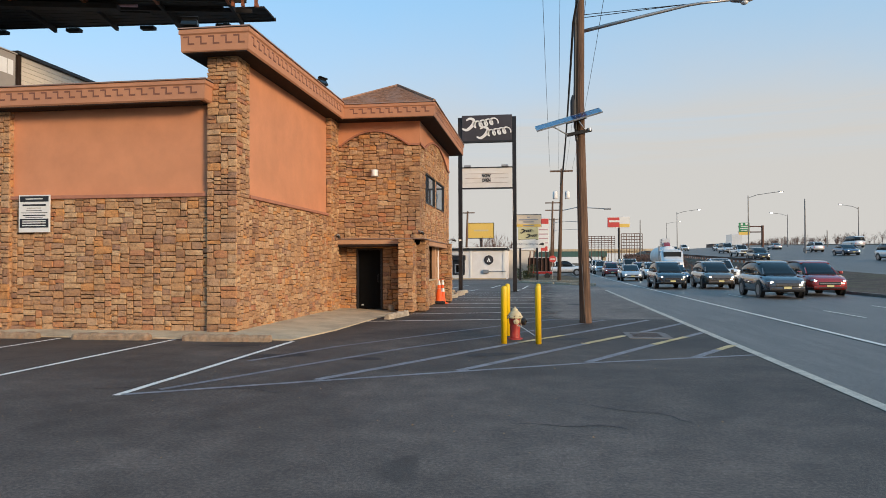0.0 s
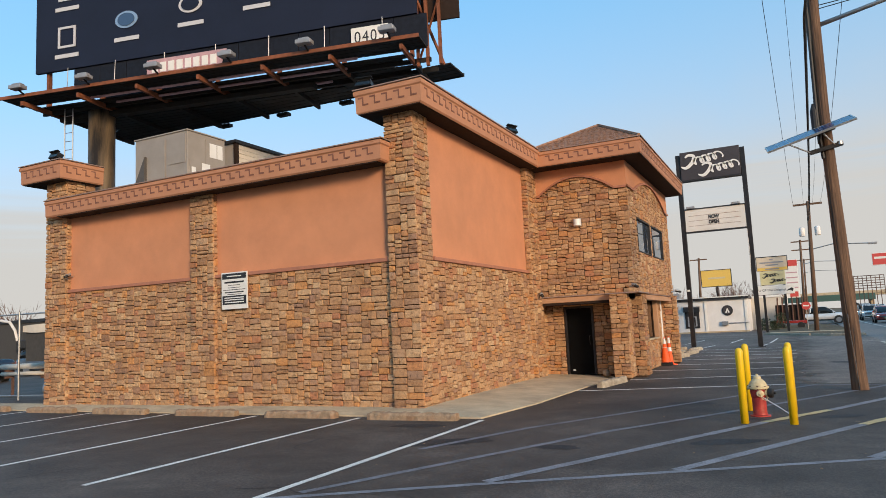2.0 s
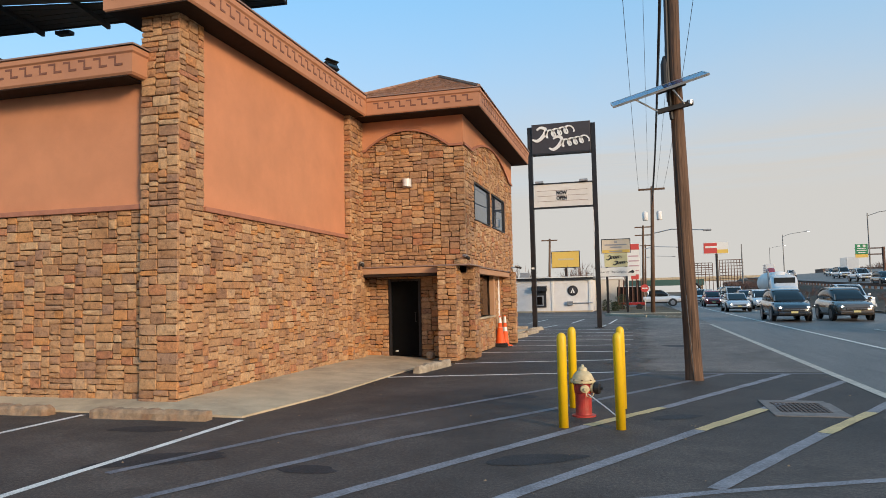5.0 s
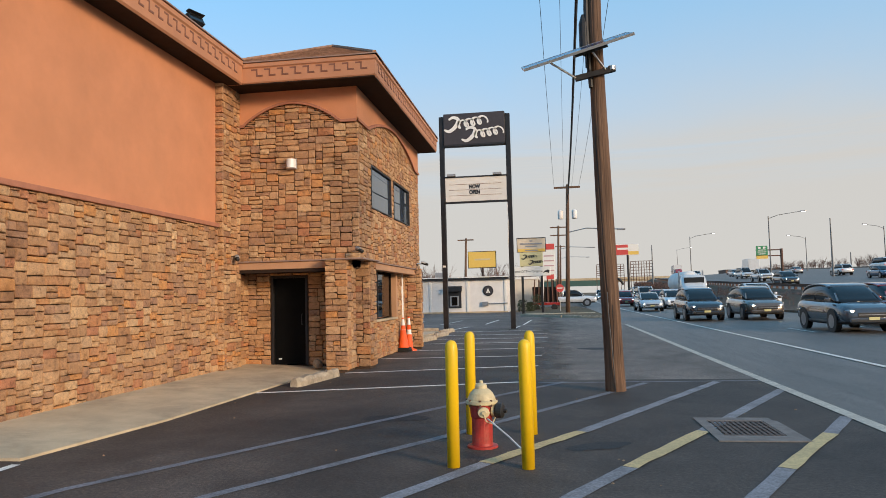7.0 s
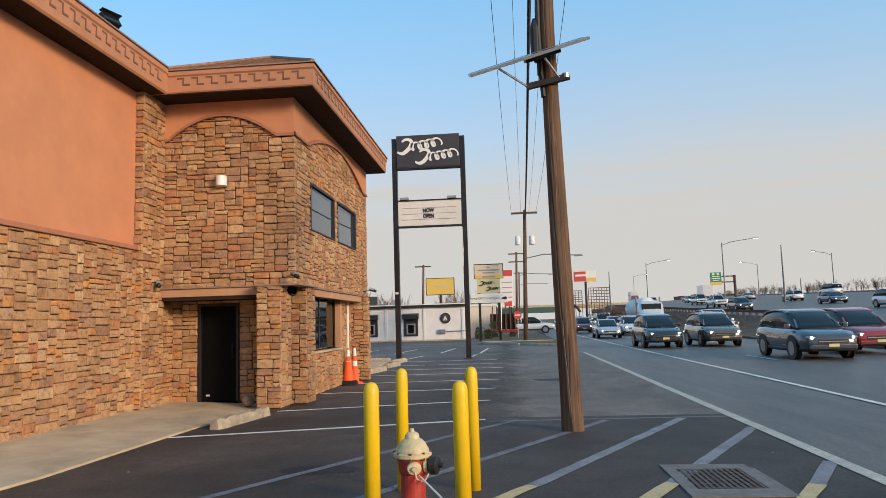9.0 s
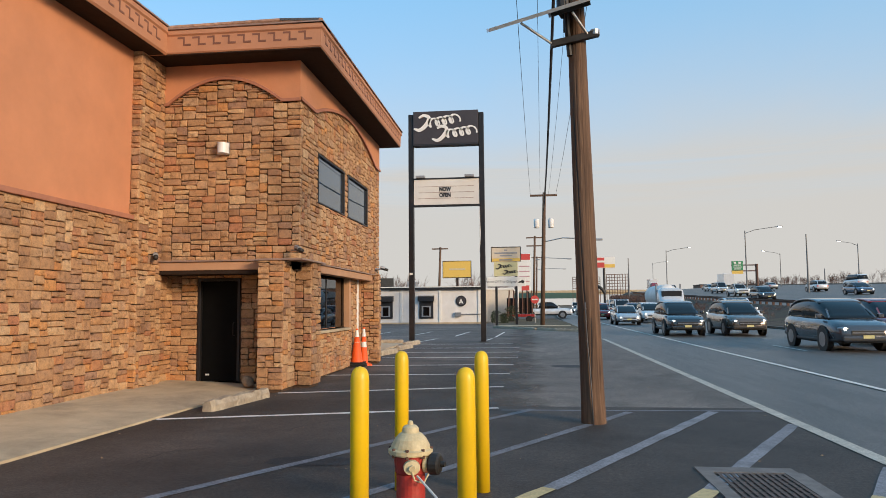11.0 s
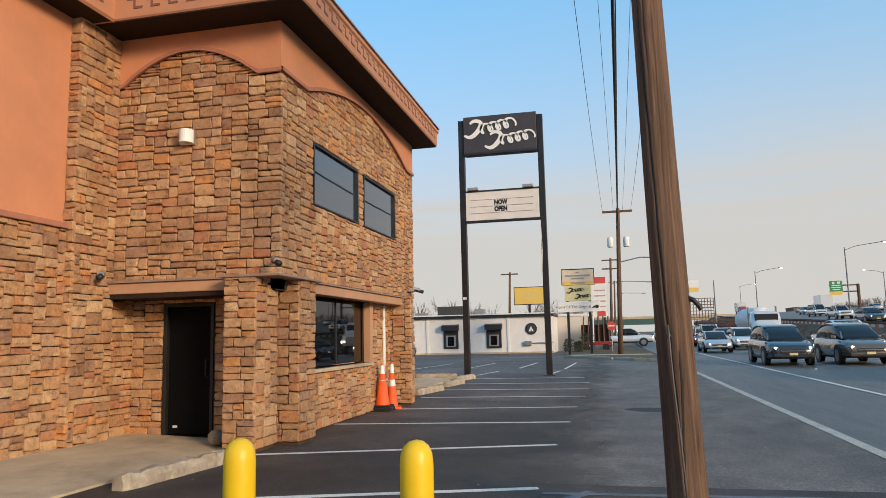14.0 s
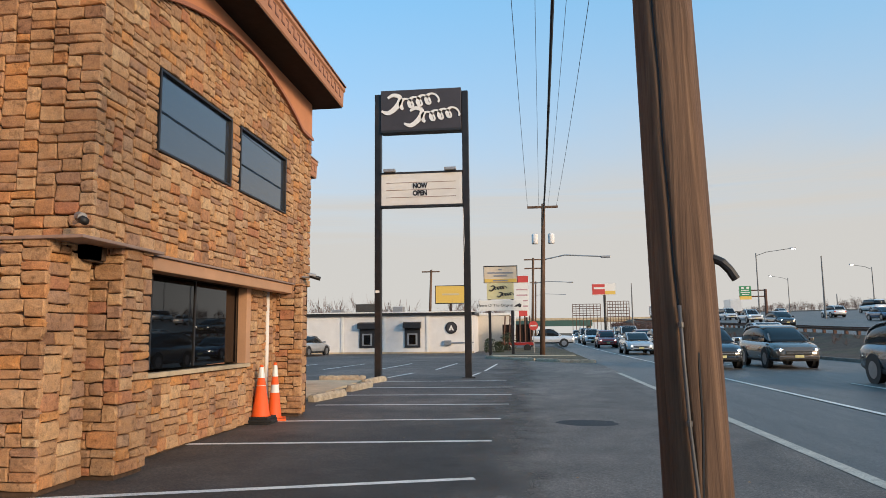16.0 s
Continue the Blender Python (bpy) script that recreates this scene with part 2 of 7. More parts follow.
M["white"] = paint_mat("white road paint", (0.82, 0.77, 0.70), lo=0.36, hi=0.52, keep=0.5)
M["edgepaint"] = paint_mat("dirty worn edge paint", (0.60, 0.55, 0.46), keep=0.5)
M["kerb"] = mat("weathered kerb concrete", (0.17, 0.155, 0.135), 0.95, var=0.3, scale=2)
M["roadwhite"] = paint_mat("road line paint", (0.82, 0.78, 0.70), keep=0.65)
M["bluegrey"] = paint_mat("faded blue grey paint", (0.30, 0.295, 0.318), keep=0.35)
M["greyhatch"] = paint_mat("faint grey paint", (0.23, 0.228, 0.25), keep=0.25)
M["yellowpaint"] = paint_mat("yellow road paint", (0.66, 0.50, 0.24), keep=0.6)
M["bollard"] = mat("yellow plastic sleeve", (0.80, 0.50, 0.008), 0.42, var=0.05, scale=3, fine=40, bmp=0.05, dirt=(0.5, 0.33, 0.05), dirt_amt=0.25)
M["hydred"] = mat("red hydrant paint", (0.42, 0.035, 0.025), 0.5, var=0.22, scale=14, fine=60, bmp=0.3, dirt=(0.30, 0.16, 0.10), dirt_amt=0.45)
M["hydcream"] = mat("cream hydrant paint", (0.60, 0.50, 0.30), 0.55, var=0.14, scale=14, fine=70, bmp=0.3, dirt=(0.35, 0.25, 0.12), dirt_amt=0.5)
M["iron"] = mat("dark iron", (0.035, 0.032, 0.03), 0.5, 0.4, var=0.3)
M["rust"] = mat("rusty iron", (0.16, 0.085, 0.06), 0.85, 0.2, var=0.35, scale=14, dirt=(0.10, 0.05, 0.035))
M["black"] = mat("black paint", (0.018, 0.017, 0.019), 0.5, var=0.2)
M["door"] = mat("black door", (0.005, 0.005, 0.005), 0.75, var=0.2, spec=0.1)
M["signdark"] = mat("charcoal sign face", (0.045, 0.038, 0.042), 0.5, var=0.12, scale=2)
M["steelblack"] = mat("black steel post", (0.02, 0.019, 0.02), 0.45, 0.3, var=0.25, scale=4, dirt=(0.08, 0.05, 0.04), dirt_amt=0.4)
M["letterwhite"] = mat("white letter plastic", (0.78, 0.76, 0.72), 0.4, var=0.04)
M["readerboard"] = mat("reader board face", (0.70, 0.67, 0.62), 0.45, var=0.05, scale=2, dirt=(0.55, 0.5, 0.42), dirt_amt=0.35)
M["whitepaint"] = mat("white painted wall", (0.72, 0.69, 0.66), 0.75, var=0.06, scale=1.2, dirt=(0.5, 0.46, 0.42), dirt_amt=0.35)
M["signwhite"] = mat("white sign face", (0.72, 0.70, 0.66), 0.6, var=0.05)
M["metalgrey"] = mat("galvanised steel", (0.36, 0.36, 0.36), 0.45, 0.7, var=0.15)
M["lampgrey"] = mat("weathered grey lamp steel", (0.17, 0.17, 0.17), 0.6, 0.3, var=0.15)
M["lamphead"] = mat("lamp housing", (0.32, 0.32, 0.33), 0.5, 0.4, var=0.1)
M["hvac"] = mat("beige grey sheet metal", (0.33, 0.285, 0.24), 0.6, 0.15, var=0.08, scale=2, dirt=(0.24, 0.2, 0.17))
M["hvacdark"] = mat("dark grille", (0.10, 0.09, 0.08), 0.7, 0.2, var=0.2)
M["siding"] = mat("cream siding", (0.60, 0.54, 0.46), 0.7, var=0.06)
M["pole"] = wood_pole_mat("weathered pole timber")
M["conduit"] = mat("grey painted conduit", (0.10, 0.095, 0.095), 0.5, 0.2, var=0.2)
M["cable"] = mat("cable rubber", (0.015, 0.015, 0.017), 0.6, var=0.2)
M["solarglass"], M["solarback"] = mat("solar cell face", (0.03, 0.085, 0.20), 0.18, 0.1, var=0.2), mat("solar back sheet", (0.20, 0.31, 0.47), 0.5, var=0.08)
M["alu"] = mat("aluminium", (0.55, 0.55, 0.55), 0.35, 0.85, var=0.08)
M["coneorange"] = mat("orange cone plastic", (0.85, 0.11, 0.015), 0.5, var=0.06, bmp=0.05)
M["conewhite"] = mat("reflective collar", (0.72, 0.72, 0.70), 0.4, var=0.05)
M["rubber"] = mat("black rubber", (0.016, 0.015, 0.015), 0.8, var=0.3)
M["glass"] = glass_mat("tinted window glass", (0.02, 0.035, 0.06), 2.3, 0.1)
M["darkglass"] = glass_mat("dark low window glass", (0.006, 0.006, 0.007), 1.45, 0.3)
# unlit rooms: the darkness is put into the colour of their inner surfaces
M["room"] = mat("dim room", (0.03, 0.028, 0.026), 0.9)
M["navy"] = mat("navy billboard vinyl", (0.010, 0.015, 0.034), 0.7, var=0.12, scale=1, bmp=0.1, spec=0.25)
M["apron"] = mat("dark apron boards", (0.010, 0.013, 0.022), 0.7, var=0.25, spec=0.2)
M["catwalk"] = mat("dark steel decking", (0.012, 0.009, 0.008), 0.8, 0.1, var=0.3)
M["orangesteel"] = mat("rust orange steel", (0.24, 0.075, 0.03), 0.75, 0.1, var=0.25, dirt=(0.06, 0.03, 0.02), dirt_amt=0.6)
M["column"] = mat("black column with bleached streaks", (0.035, 0.03, 0.028), 0.55, 0.3, var=0.4, scale=1.6, stretch=(2, 2, 0.25), dirt=(0.40, 0.28, 0.16), dirt_amt=0.6)
M["pink"] = mat("faded pink plate", (0.50, 0.30, 0.32), 0.6)
M["grass"] = mat("dry roadside grass", (0.095, 0.075, 0.042), 0.95, var=0.4, scale=0.7, fine=9, bmp=0.9, bdist=0.05, dirt=(0.20, 0.14, 0.07), dirt_amt=0.7)
M["verge"] = mat("brown brush verge", (0.085, 0.055, 0.037), 0.95, var=0.4, scale=0.9, fine=8, bmp=0.9, bdist=0.06, dirt=(0.09, 0.09, 0.035), dirt_amt=0.6)
M["earth"] = mat("far ground", (0.11, 0.095, 0.07), 0.95, var=0.35, scale=0.03, fine=2)
M["twig"] = mat("bare winter twigs", (0.17, 0.10, 0.08), 0.95, var=0.35, scale=0.2)
M["leaf"] = mat("dark evergreen leaf", (0.040, 0.055, 0.022), 0.8, var=0.4, scale=3)
M["yellowbb"] = mat("yellow poster", (0.72, 0.47, 0.10), 0.6, var=0.06)
M["redsign"] = mat("red sign", (0.55, 0.06, 0.05), 0.6, var=0.08)
M["tansign"], M["creamsign"] = mat("tan sign face", (0.64, 0.53, 0.40), 0.6, var=0.06), mat("yellow cream sign face", (0.60, 0.54, 0.30), 0.6, var=0.06)
M["greensign"] = mat("green road sign", (0.03, 0.22, 0.09), 0.5, var=0.05)
M["bridge"] = mat("green bridge steel", (0.055, 0.12, 0.10), 0.6, 0.1, var=0.15)
M["brick"] = mat("brown far masonry", (0.20, 0.12, 0.09), 0.9, var=0.2)
M["greywall"] = mat("grey far masonry", (0.060, 0.056, 0.052), 0.9, var=0.2)
M["tyre"] = mat("tyre rubber", (0.014, 0.014, 0.014), 0.85, var=0.3)
M["rim"] = mat("wheel rim", (0.35, 0.35, 0.36), 0.35, 0.8, var=0.1)
M["carglass"] = glass_mat("car glass", (0.010, 0.012, 0.014), 1.45, 0.0, 0.06)
M["trimblack"] = mat("black plastic trim", (0.015, 0.015, 0.015), 0.55, var=0.15)
M["headlight"] = glow("lit headlamp", (1.0, 0.90, 0.72), 14.0)
M["amberglow"] = glow("lit street lamp", (1.0, 0.88, 0.65), 8.0)
M["plate"] = mat("number plate", (0.62, 0.55, 0.25), 0.5, var=0.05)


def car_paint(name, col, metal=0.25):
    m, nt, b = nodes_of(name)
    n = noise_tex(nt, 3.0, 4, 0.6, position(nt))
    r = ramp(nt, [(0.3, tuple(c * 0.85 for c in col)), (0.7, col)])
    nt.links.new(n.outputs[0], r.inputs[0])
    nt.links.new(r.outputs[0], b.inputs["Base Color"])
    b.inputs["Roughness"].default_value, b.inputs["Metallic"].default_value = 0.24, metal
    b.inputs["Coat Weight"].default_value = 1.0
    return m


for k, c in dict(silver=(0.42, 0.44, 0.46), white=(0.70, 0.70, 0.70), dark=(0.03, 0.033, 0.038), red=(0.36, 0.03, 0.025), blue=(0.05, 0.08, 0.14), navy=(0.012, 0.016, 0.035), grey=(0.075, 0.08, 0.09), bronze=(0.13, 0.10, 0.075)).items():
    M["car_" + k] = car_paint("car paint " + k, c)

# ---- building helpers ----
def empty(name, label, category, group="", at=(0, 0, 0)):
    e = new(name)
    e.empty_display_size = 0.2
    e.matrix_world = pose(*at)
    return tagged(e, label, category, group)


def finish(ob, parent=None):
    if parent is not None:
        ob.parent = parent
    return ob


def mesh_ob(name, bm, material, smooth=False):
    me = bpy.data.meshes.new(name)
    bmesh.ops.recalc_face_normals(bm, faces=bm.faces)
    bm.to_mesh(me)
    bm.free()
    for m in (material if isinstance(material, (list, tuple)) else [material]):
        me.materials.append(m)
    if smooth:
        me.polygons.foreach_set("use_smooth", [True] * len(me.polygons))
    return new(name, me)


def part(name, bm, material, parent, label="", smooth=False):
    """One mesh object under a thing or a part; coordinates are the parent's own."""
    ob = mesh_ob(name, bm, material, smooth)
    ob.parent = parent
    return tagged(ob, label)


def B():
    return bmesh.new()


def box(bm, x0, x1, y0, y1, z0, z1, bevel=0.0, m=None, mi=0):
    vs = [bm.verts.new((x, y, z)) for x in (x0, x1) for y in (y0, y1) for z in (z0, z1)]
    fs = [bm.faces.new([vs[i] for i in f]) for f in ((0, 1, 3, 2), (4, 6, 7, 5), (0, 4, 5, 1), (2, 3, 7, 6), (0, 2, 6, 4), (1, 5, 7, 3))]
    for f in fs:
        f.material_index = mi
    if bevel:
        es = list({e for f in fs for e in f.edges})
        r = bmesh.ops.bevel(bm, geom=es, offset=bevel, segments=2, affect="EDGES", profile=0.6)
        vs = list({v for f in r["faces"] for v in f.verts} | {v for v in vs if v.is_valid})
    if m is not None:
        bmesh.ops.transform(bm, matrix=m, verts=[v for v in vs if v.is_valid])
    return bm


def boxm(m, *a, **k):
    return box(B(), *a, m=m, **k)


def lathe(bm, profile, seg=20, m=None, cap=True):
    """profile: (radius, z) from bottom to top."""
    rings = []
    for r, z in profile:
        rings.append([bm.verts.new((r * math.cos(2 * math.pi * i / seg), r * math.sin(2 * math.pi * i / seg), z)) for i in range(seg)])
    for a, b in zip(rings, rings[1:]):
        for i in range(seg):
            bm.faces.new((a[i], a[(i + 1) % seg], b[(i + 1) % seg], b[i]))
    if cap:
        bm.faces.new(rings[0][::-1]), bm.faces.new(rings[-1])
    if m is not None:
        bmesh.ops.transform(bm, matrix=m, verts=[v for r in rings for v in r])
    return bm


def tube(bm, pts, r, seg=8, r2=None, cap=True):
    """A round bar along points, tapering from r to r2."""
    pts = [Vector(p) for p in pts]
    r2 = r if r2 is None else r2
    rings, n = [], len(pts)
    for i, p in enumerate(pts):
        d = (pts[min(i + 1, n - 1)] - pts[max(i - 1, 0)]).normalized()
        ref = Vector((0, 0, 1)) if abs(d.z) < 0.95 else Vector((1, 0, 0))
        a = d.cross(ref).normalized()
        b = d.cross(a)
        rr = r + (r2 - r) * i / max(1, n - 1)
        rings.append([bm.verts.new(p + rr * (math.cos(2 * math.pi * j / seg) * a + math.sin(2 * math.pi * j / seg) * b)) for j in range(seg)])
    for q, s in zip(rings, rings[1:]):
        for j in range(seg):
            bm.faces.new((q[j], q[(j + 1) % seg], s[(j + 1) % seg], s[j]))
    if cap:
        bm.faces.new(rings[0][::-1]), bm.faces.new(rings[-1])
    return bm


def prism(bm, outline, d0, d1, m=None, mi=0):
    """outline: (u, v) points, extruded along local y from d0 to d1; u is x, v is z."""
    a = [bm.verts.new((u, d0, v)) for u, v in outline]
    b = [bm.verts.new((u, d1, v)) for u, v in outline]
    fs = [bm.faces.new(a), bm.faces.new(b[::-1])]
    n = len(a)
    for i in range(n):
        fs.append(bm.faces.new((a[i], b[i], b[(i + 1) % n], a[(i + 1) % n])))
    for f in fs:
        f.material_index = mi
    if m is not None:
        bmesh.ops.transform(bm, matrix=m, verts=a + b)
    return bm


def sag(a, b, drop, n=14):
    a, b = Vector(a), Vector(b)
    return [a.lerp(b, i / n) - Vector((0, 0, 4 * drop * (i / n) * (1 - i / n))) for i in range(n + 1)]


def frame_m(origin, u, n):
    """The pose whose x runs along u, z up and y into the wall whose outward normal is n."""
    u, n = Vector(u).normalized(), Vector(n).normalized()
    m = Matrix((u, -n, Vector((0, 0, 1)))).transposed().to_4x4()
    m.translation = Vector(origin)
    return m


rng = random.Random(7)
STONE_MESHES = {}
CW, CH = 0.055, 0.045


def stone_mesh(w, h, k):
    key = (w, h, k)
    if key not in STONE_MESHES:
        r = random.Random(w * 1000 + h * 100 + k)
        W, H, d = w * CW, h * CH, r.uniform(0.042, 0.056)
        g = 0.0022
        ring = [(0, 0), (0.5, 0), (1, 0), (1, 0.5), (1, 1), (0.5, 1), (0, 1), (0, 0.5)]
        vs, fs = [], []
        sx, sz = r.uniform(-0.002, 0.002), r.uniform(-0.003, 0.003)
        jit = []
        for a, b in ring:
            cut = r.choice((0.0, 0.003, 0.006, 0.013)) if a != 0.5 and b != 0.5 else 0.0
            jit.append((sx + (0.5 - a) * 2 * cut + r.uniform(-0.005, 0.005), sz + (0.5 - b) * 2 * cut * 0.7 + r.uniform(-0.006, 0.006)))
        for inset, dep in ((0.0, -0.01), (0.0015, d * 0.72), (min(0.011, 0.10 * H), d)):
            for (a, b), (jx, jy) in zip(ring, jit):
                x = g + inset + a * (W - 2 * g - 2 * inset) + jx
                z = g + inset + b * (H - 2 * g - 2 * inset) + jy
                vs.append((x, -dep + (r.uniform(-0.007, 0.007) if dep == d else 0), z))
        vs.append((W / 2 + r.uniform(-0.1, 0.1) * W, -d - r.uniform(-0.004, 0.014), H / 2))
        for q in (0, 8):
            for i in range(8):
                fs.append((q + i, q + (i + 1) % 8, q + 8 + (i + 1) % 8, q + 8 + i))
        for i in range(8):
            fs.append((16 + i, 16 + (i + 1) % 8, 24))
        me = bpy.data.meshes.new("stone")
        me.from_pydata(vs, [], fs)
        me.materials.append(M["stone"])
        STONE_MESHES[key] = (me, np.array(vs), fs)
    return STONE_MESHES[key]


def stone_layout(width, height, inside=None, seed=1):
    r = random.Random(seed)
    nu, nv = int(round(width / CW)), int(round(height / CH))
    free = [[inside is None or inside((i + 0.5) * CW, (j + 0.5) * CH) for i in range(nu)] for j in range(nv)]
    out = []
    for j in range(nv):
        for i in range(nu):
            if not free[j][i]:
                continue
            w = r.choice((3, 3, 4, 4, 5, 5, 6, 7))
            h = r.choice((2, 2, 2, 3, 3, 3, 3, 4, 4))
            if h == 4:
                w = r.choice((4, 5, 6, 6))
            run = 0
            while i + run < nu and free[j][i + run]:
                run += 1
            w = run if run - w < 3 else w
            if w > 9:
                w = w // 2
            q = 1
            while q < h and j + q < nv and all(free[j + q][i + s] for s in range(w)):
                q += 1
            h = q
            while h > 1 and h * CH > w * CW * 1.15:
                h -= 1
            for b in range(h):
                for a in range(w):
                    free[j + b][i + a] = False
            out.append((i, j, w, h, r.randrange(7)))
    return out


def stonework(parent, m, width, height, inside=None, seed=1, singly=300, stretch=None):
    """Rubble stones on a face. Those in the stretch are stones of their own, the others one mesh."""
    lay = stone_layout(width, height, inside, seed)
    near = [s for s in lay if stretch is None or stretch[0] <= s[0] * CW <= stretch[1]]
    near = set(near[:singly])
    V, F, base = [], [], 0
    m3, tr = np.array(m.to_3x3()), np.array(m.translation)
    for s in lay:
        i, j, w, h, k = s
        me, vs, fs = stone_mesh(w, h, k)
        if s in near:
            ob = new("stone", me)
            ob.parent = parent
            ob.matrix_local = m @ Matrix.Translation((i * CW, 0, j * CH))
        else:
            V.append((vs + np.array((i * CW, 0, j * CH))) @ m3.T + tr)
            F.extend(tuple(base + q for q in f) for f in fs)
            base += len(vs)
    if V:
        me = bpy.data.meshes.new("stonework")
        me.from_pydata(np.concatenate(V).tolist(), [], F)
        me.materials.append(M["stone_joined"])
        ob = new("stonework", me)
        ob.parent = parent
        tagged(ob, kind="stuff")


def panelled(bm, m, u0, u1, z0, z1, thick, holes=()):
    """A wall slab with rectangular openings (u0, u1, z0, z1) right through it."""
    us = sorted({u0, u1, *[h[0] for h in holes], *[h[1] for h in holes]})
    for a, b in zip(us, us[1:]):
        hs = sorted([h for h in holes if h[0] < (a + b) / 2 < h[1]], key=lambda h: h[2])
        z = z0
        for h in hs:
            if h[2] > z + 1e-4:
                box(bm, a, b, 0, thick, z, h[2], m=m)
            z = h[3]
        if z < z1 - 1e-4:
            box(bm, a, b, 0, thick, z, z1, m=m)
    bmesh.ops.remove_doubles(bm, verts=bm.verts, dist=1e-4)
    return bm

# ---- ground, lot, road, highway ----
def bend(y):
    """How far the road has swung to the right at y."""
    return 0.0003 * max(0.0, y - 60) ** 2


def hw_z(y):
    return min(6.0, max(0.35, 1.06 + 0.0235 * (y - 68)))


def hwx(x, y):
    """The highway's surface, which climbs away from the bank."""
    return hw_z(y) + max(0.0, x - 24.2) * 0.05


def grid_sheet(xs, ys, zf, xf=None):
    bm = B()
    v = [[bm.verts.new(((xf(x, y) if xf else x), y, zf(x, y))) for x in xs] for y in ys]
    for j in range(len(ys) - 1):
        for i in range(len(xs) - 1):
            bm.faces.new((v[j][i], v[j][i + 1], v[j + 1][i + 1], v[j + 1][i]))
    return bm


ground = tagged(mesh_ob("ground", grid_sheet([-2500, -200, 200, 2500], [-1500, -100, 400, 3500], lambda x, y: -0.12), M["earth"]), "dull brown open ground reaching the horizon", "ground", kind="structure")
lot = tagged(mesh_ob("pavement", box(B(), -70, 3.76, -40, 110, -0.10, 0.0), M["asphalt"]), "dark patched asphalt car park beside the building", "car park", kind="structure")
ys = [-60, -20, 0, 20, 40, 60, 80, 100, 130, 160, 200, 250, 300, 380, 460]
road = tagged(mesh_ob("road", grid_sheet([3.76, 9, 15.3], ys, lambda x, y: -0.006, lambda x, y: x + bend(y)), M["road"]), "grey asphalt multi-lane road with white lines", "road", kind="structure")


def line(name, pts, w, material, label, z=0.004, wob=0.0):
    """A painted stripe along points, a few millimetres thick."""
    bm = B()
    P = [Vector((*p, z)) for p in pts]
    fine = []
    for a, b in zip(P, P[1:]):
        n = max(1, int((b - a).length / 0.25)) if wob else 1
        fine += [a.lerp(b, i / n) for i in range(n)]
    fine.append(P[-1])
    L, R = [], []
    for i, p in enumerate(fine):
        d = (fine[min(i + 1, len(fine) - 1)] - fine[max(i - 1, 0)]).normalized()
        s = Vector((d.y, -d.x, 0))
        L.append(bm.verts.new(p - s * (w / 2 + rng.uniform(-wob, wob))))
        R.append(bm.verts.new(p + s * (w / 2 + rng.uniform(-wob, wob))))
    for i in range(len(fine) - 1):
        bm.faces.new((L[i], R[i], R[i + 1], L[i + 1]))
    return tagged(mesh_ob(name, bm, material), label, "road marking", kind="structure")


def blotch(name, x, y, rx, ry, turn, material, label, z=0.002, n=26, rough=0.3):
    """A thin irregular patch on the ground."""
    r = random.Random(int(x * 31 + y * 17))
    bm = B()
    ph = r.uniform(0, 50)
    vs = []
    for i in range(n):
        a = 2 * math.pi * i / n
        k = 1 + rough * noise.noise((math.cos(a) * 1.6 + ph, math.sin(a) * 1.6, ph))
        vs.append(bm.verts.new((rx * k * math.cos(a), ry * k * math.sin(a), 0)))
    bm.faces.new(vs)
    ob = mesh_ob(name, bm, material)
    ob.matrix_world = pose(x, y, z, 0, 0, turn)
    return tagged(ob, label, "stain", kind="structure")


bm = B()
edge = [(-1.3 + 0.25 * noise.noise((y * 0.4, 1, 0)), y) for y in np.linspace(20.9, 56, 40)]
bm.faces.new([bm.verts.new((x, y, 0.002)) for x, y in edge] + [bm.verts.new((3.74, 56, 0.002)), bm.verts.new((3.74, 20.9, 0.002))])
tagged(mesh_ob("old_pavement", bm, M["oldasphalt"]), "older grey asphalt strip beside the road", "pavement", kind="structure")
for x, y, rx, ry, a in ((1.3, 28.05, 0.5, 0.42, 10), (-4.9, 11.9, 0.75, 0.28, 30), (-6.2, 13.4, 0.5, 0.2, 10), (-1.0, 12.6, 0.5, 0.22, 20), (-2.0, 16.9, 0.45, 0.25, 0), (-3.1, 11.8, 0.3, 0.15, 0), (0.5, 15.3, 0.35, 0.16, 30)):
    blotch("oil_stain", x, y, rx, ry, a, M["tar"], "dark oil stain soaked into the asphalt", 0.0035)
# drying cracks in the lot
rk_ = random.Random(21)
for _ in range(13):
    x, y, a = rk_.uniform(-10, 1.5), rk_.uniform(6.5, 21), rk_.uniform(0, 3.14)
    pts = [(x, y)]
    for _ in range(rk_.randrange(5, 11)):
        a += rk_.uniform(-0.7, 0.7)
        x, y = x + 0.16 * math.cos(a), y + 0.16 * math.sin(a)
        pts.append((x, y))
    line("crack", pts, rk_.uniform(0.010, 0.022), M["tar"], "thin dark crack in the asphalt", z=0.0030)
# stall lines before the long wall
for i in range(8):
    x = -5.30 - 2.69 * i
    line("stall_line", [(x - 0.08, 8.18 + 0.03 * i), (x, 14.22 + 0.04 * i)], 0.105, M["white"], "white painted parking stall line", wob=0.004)
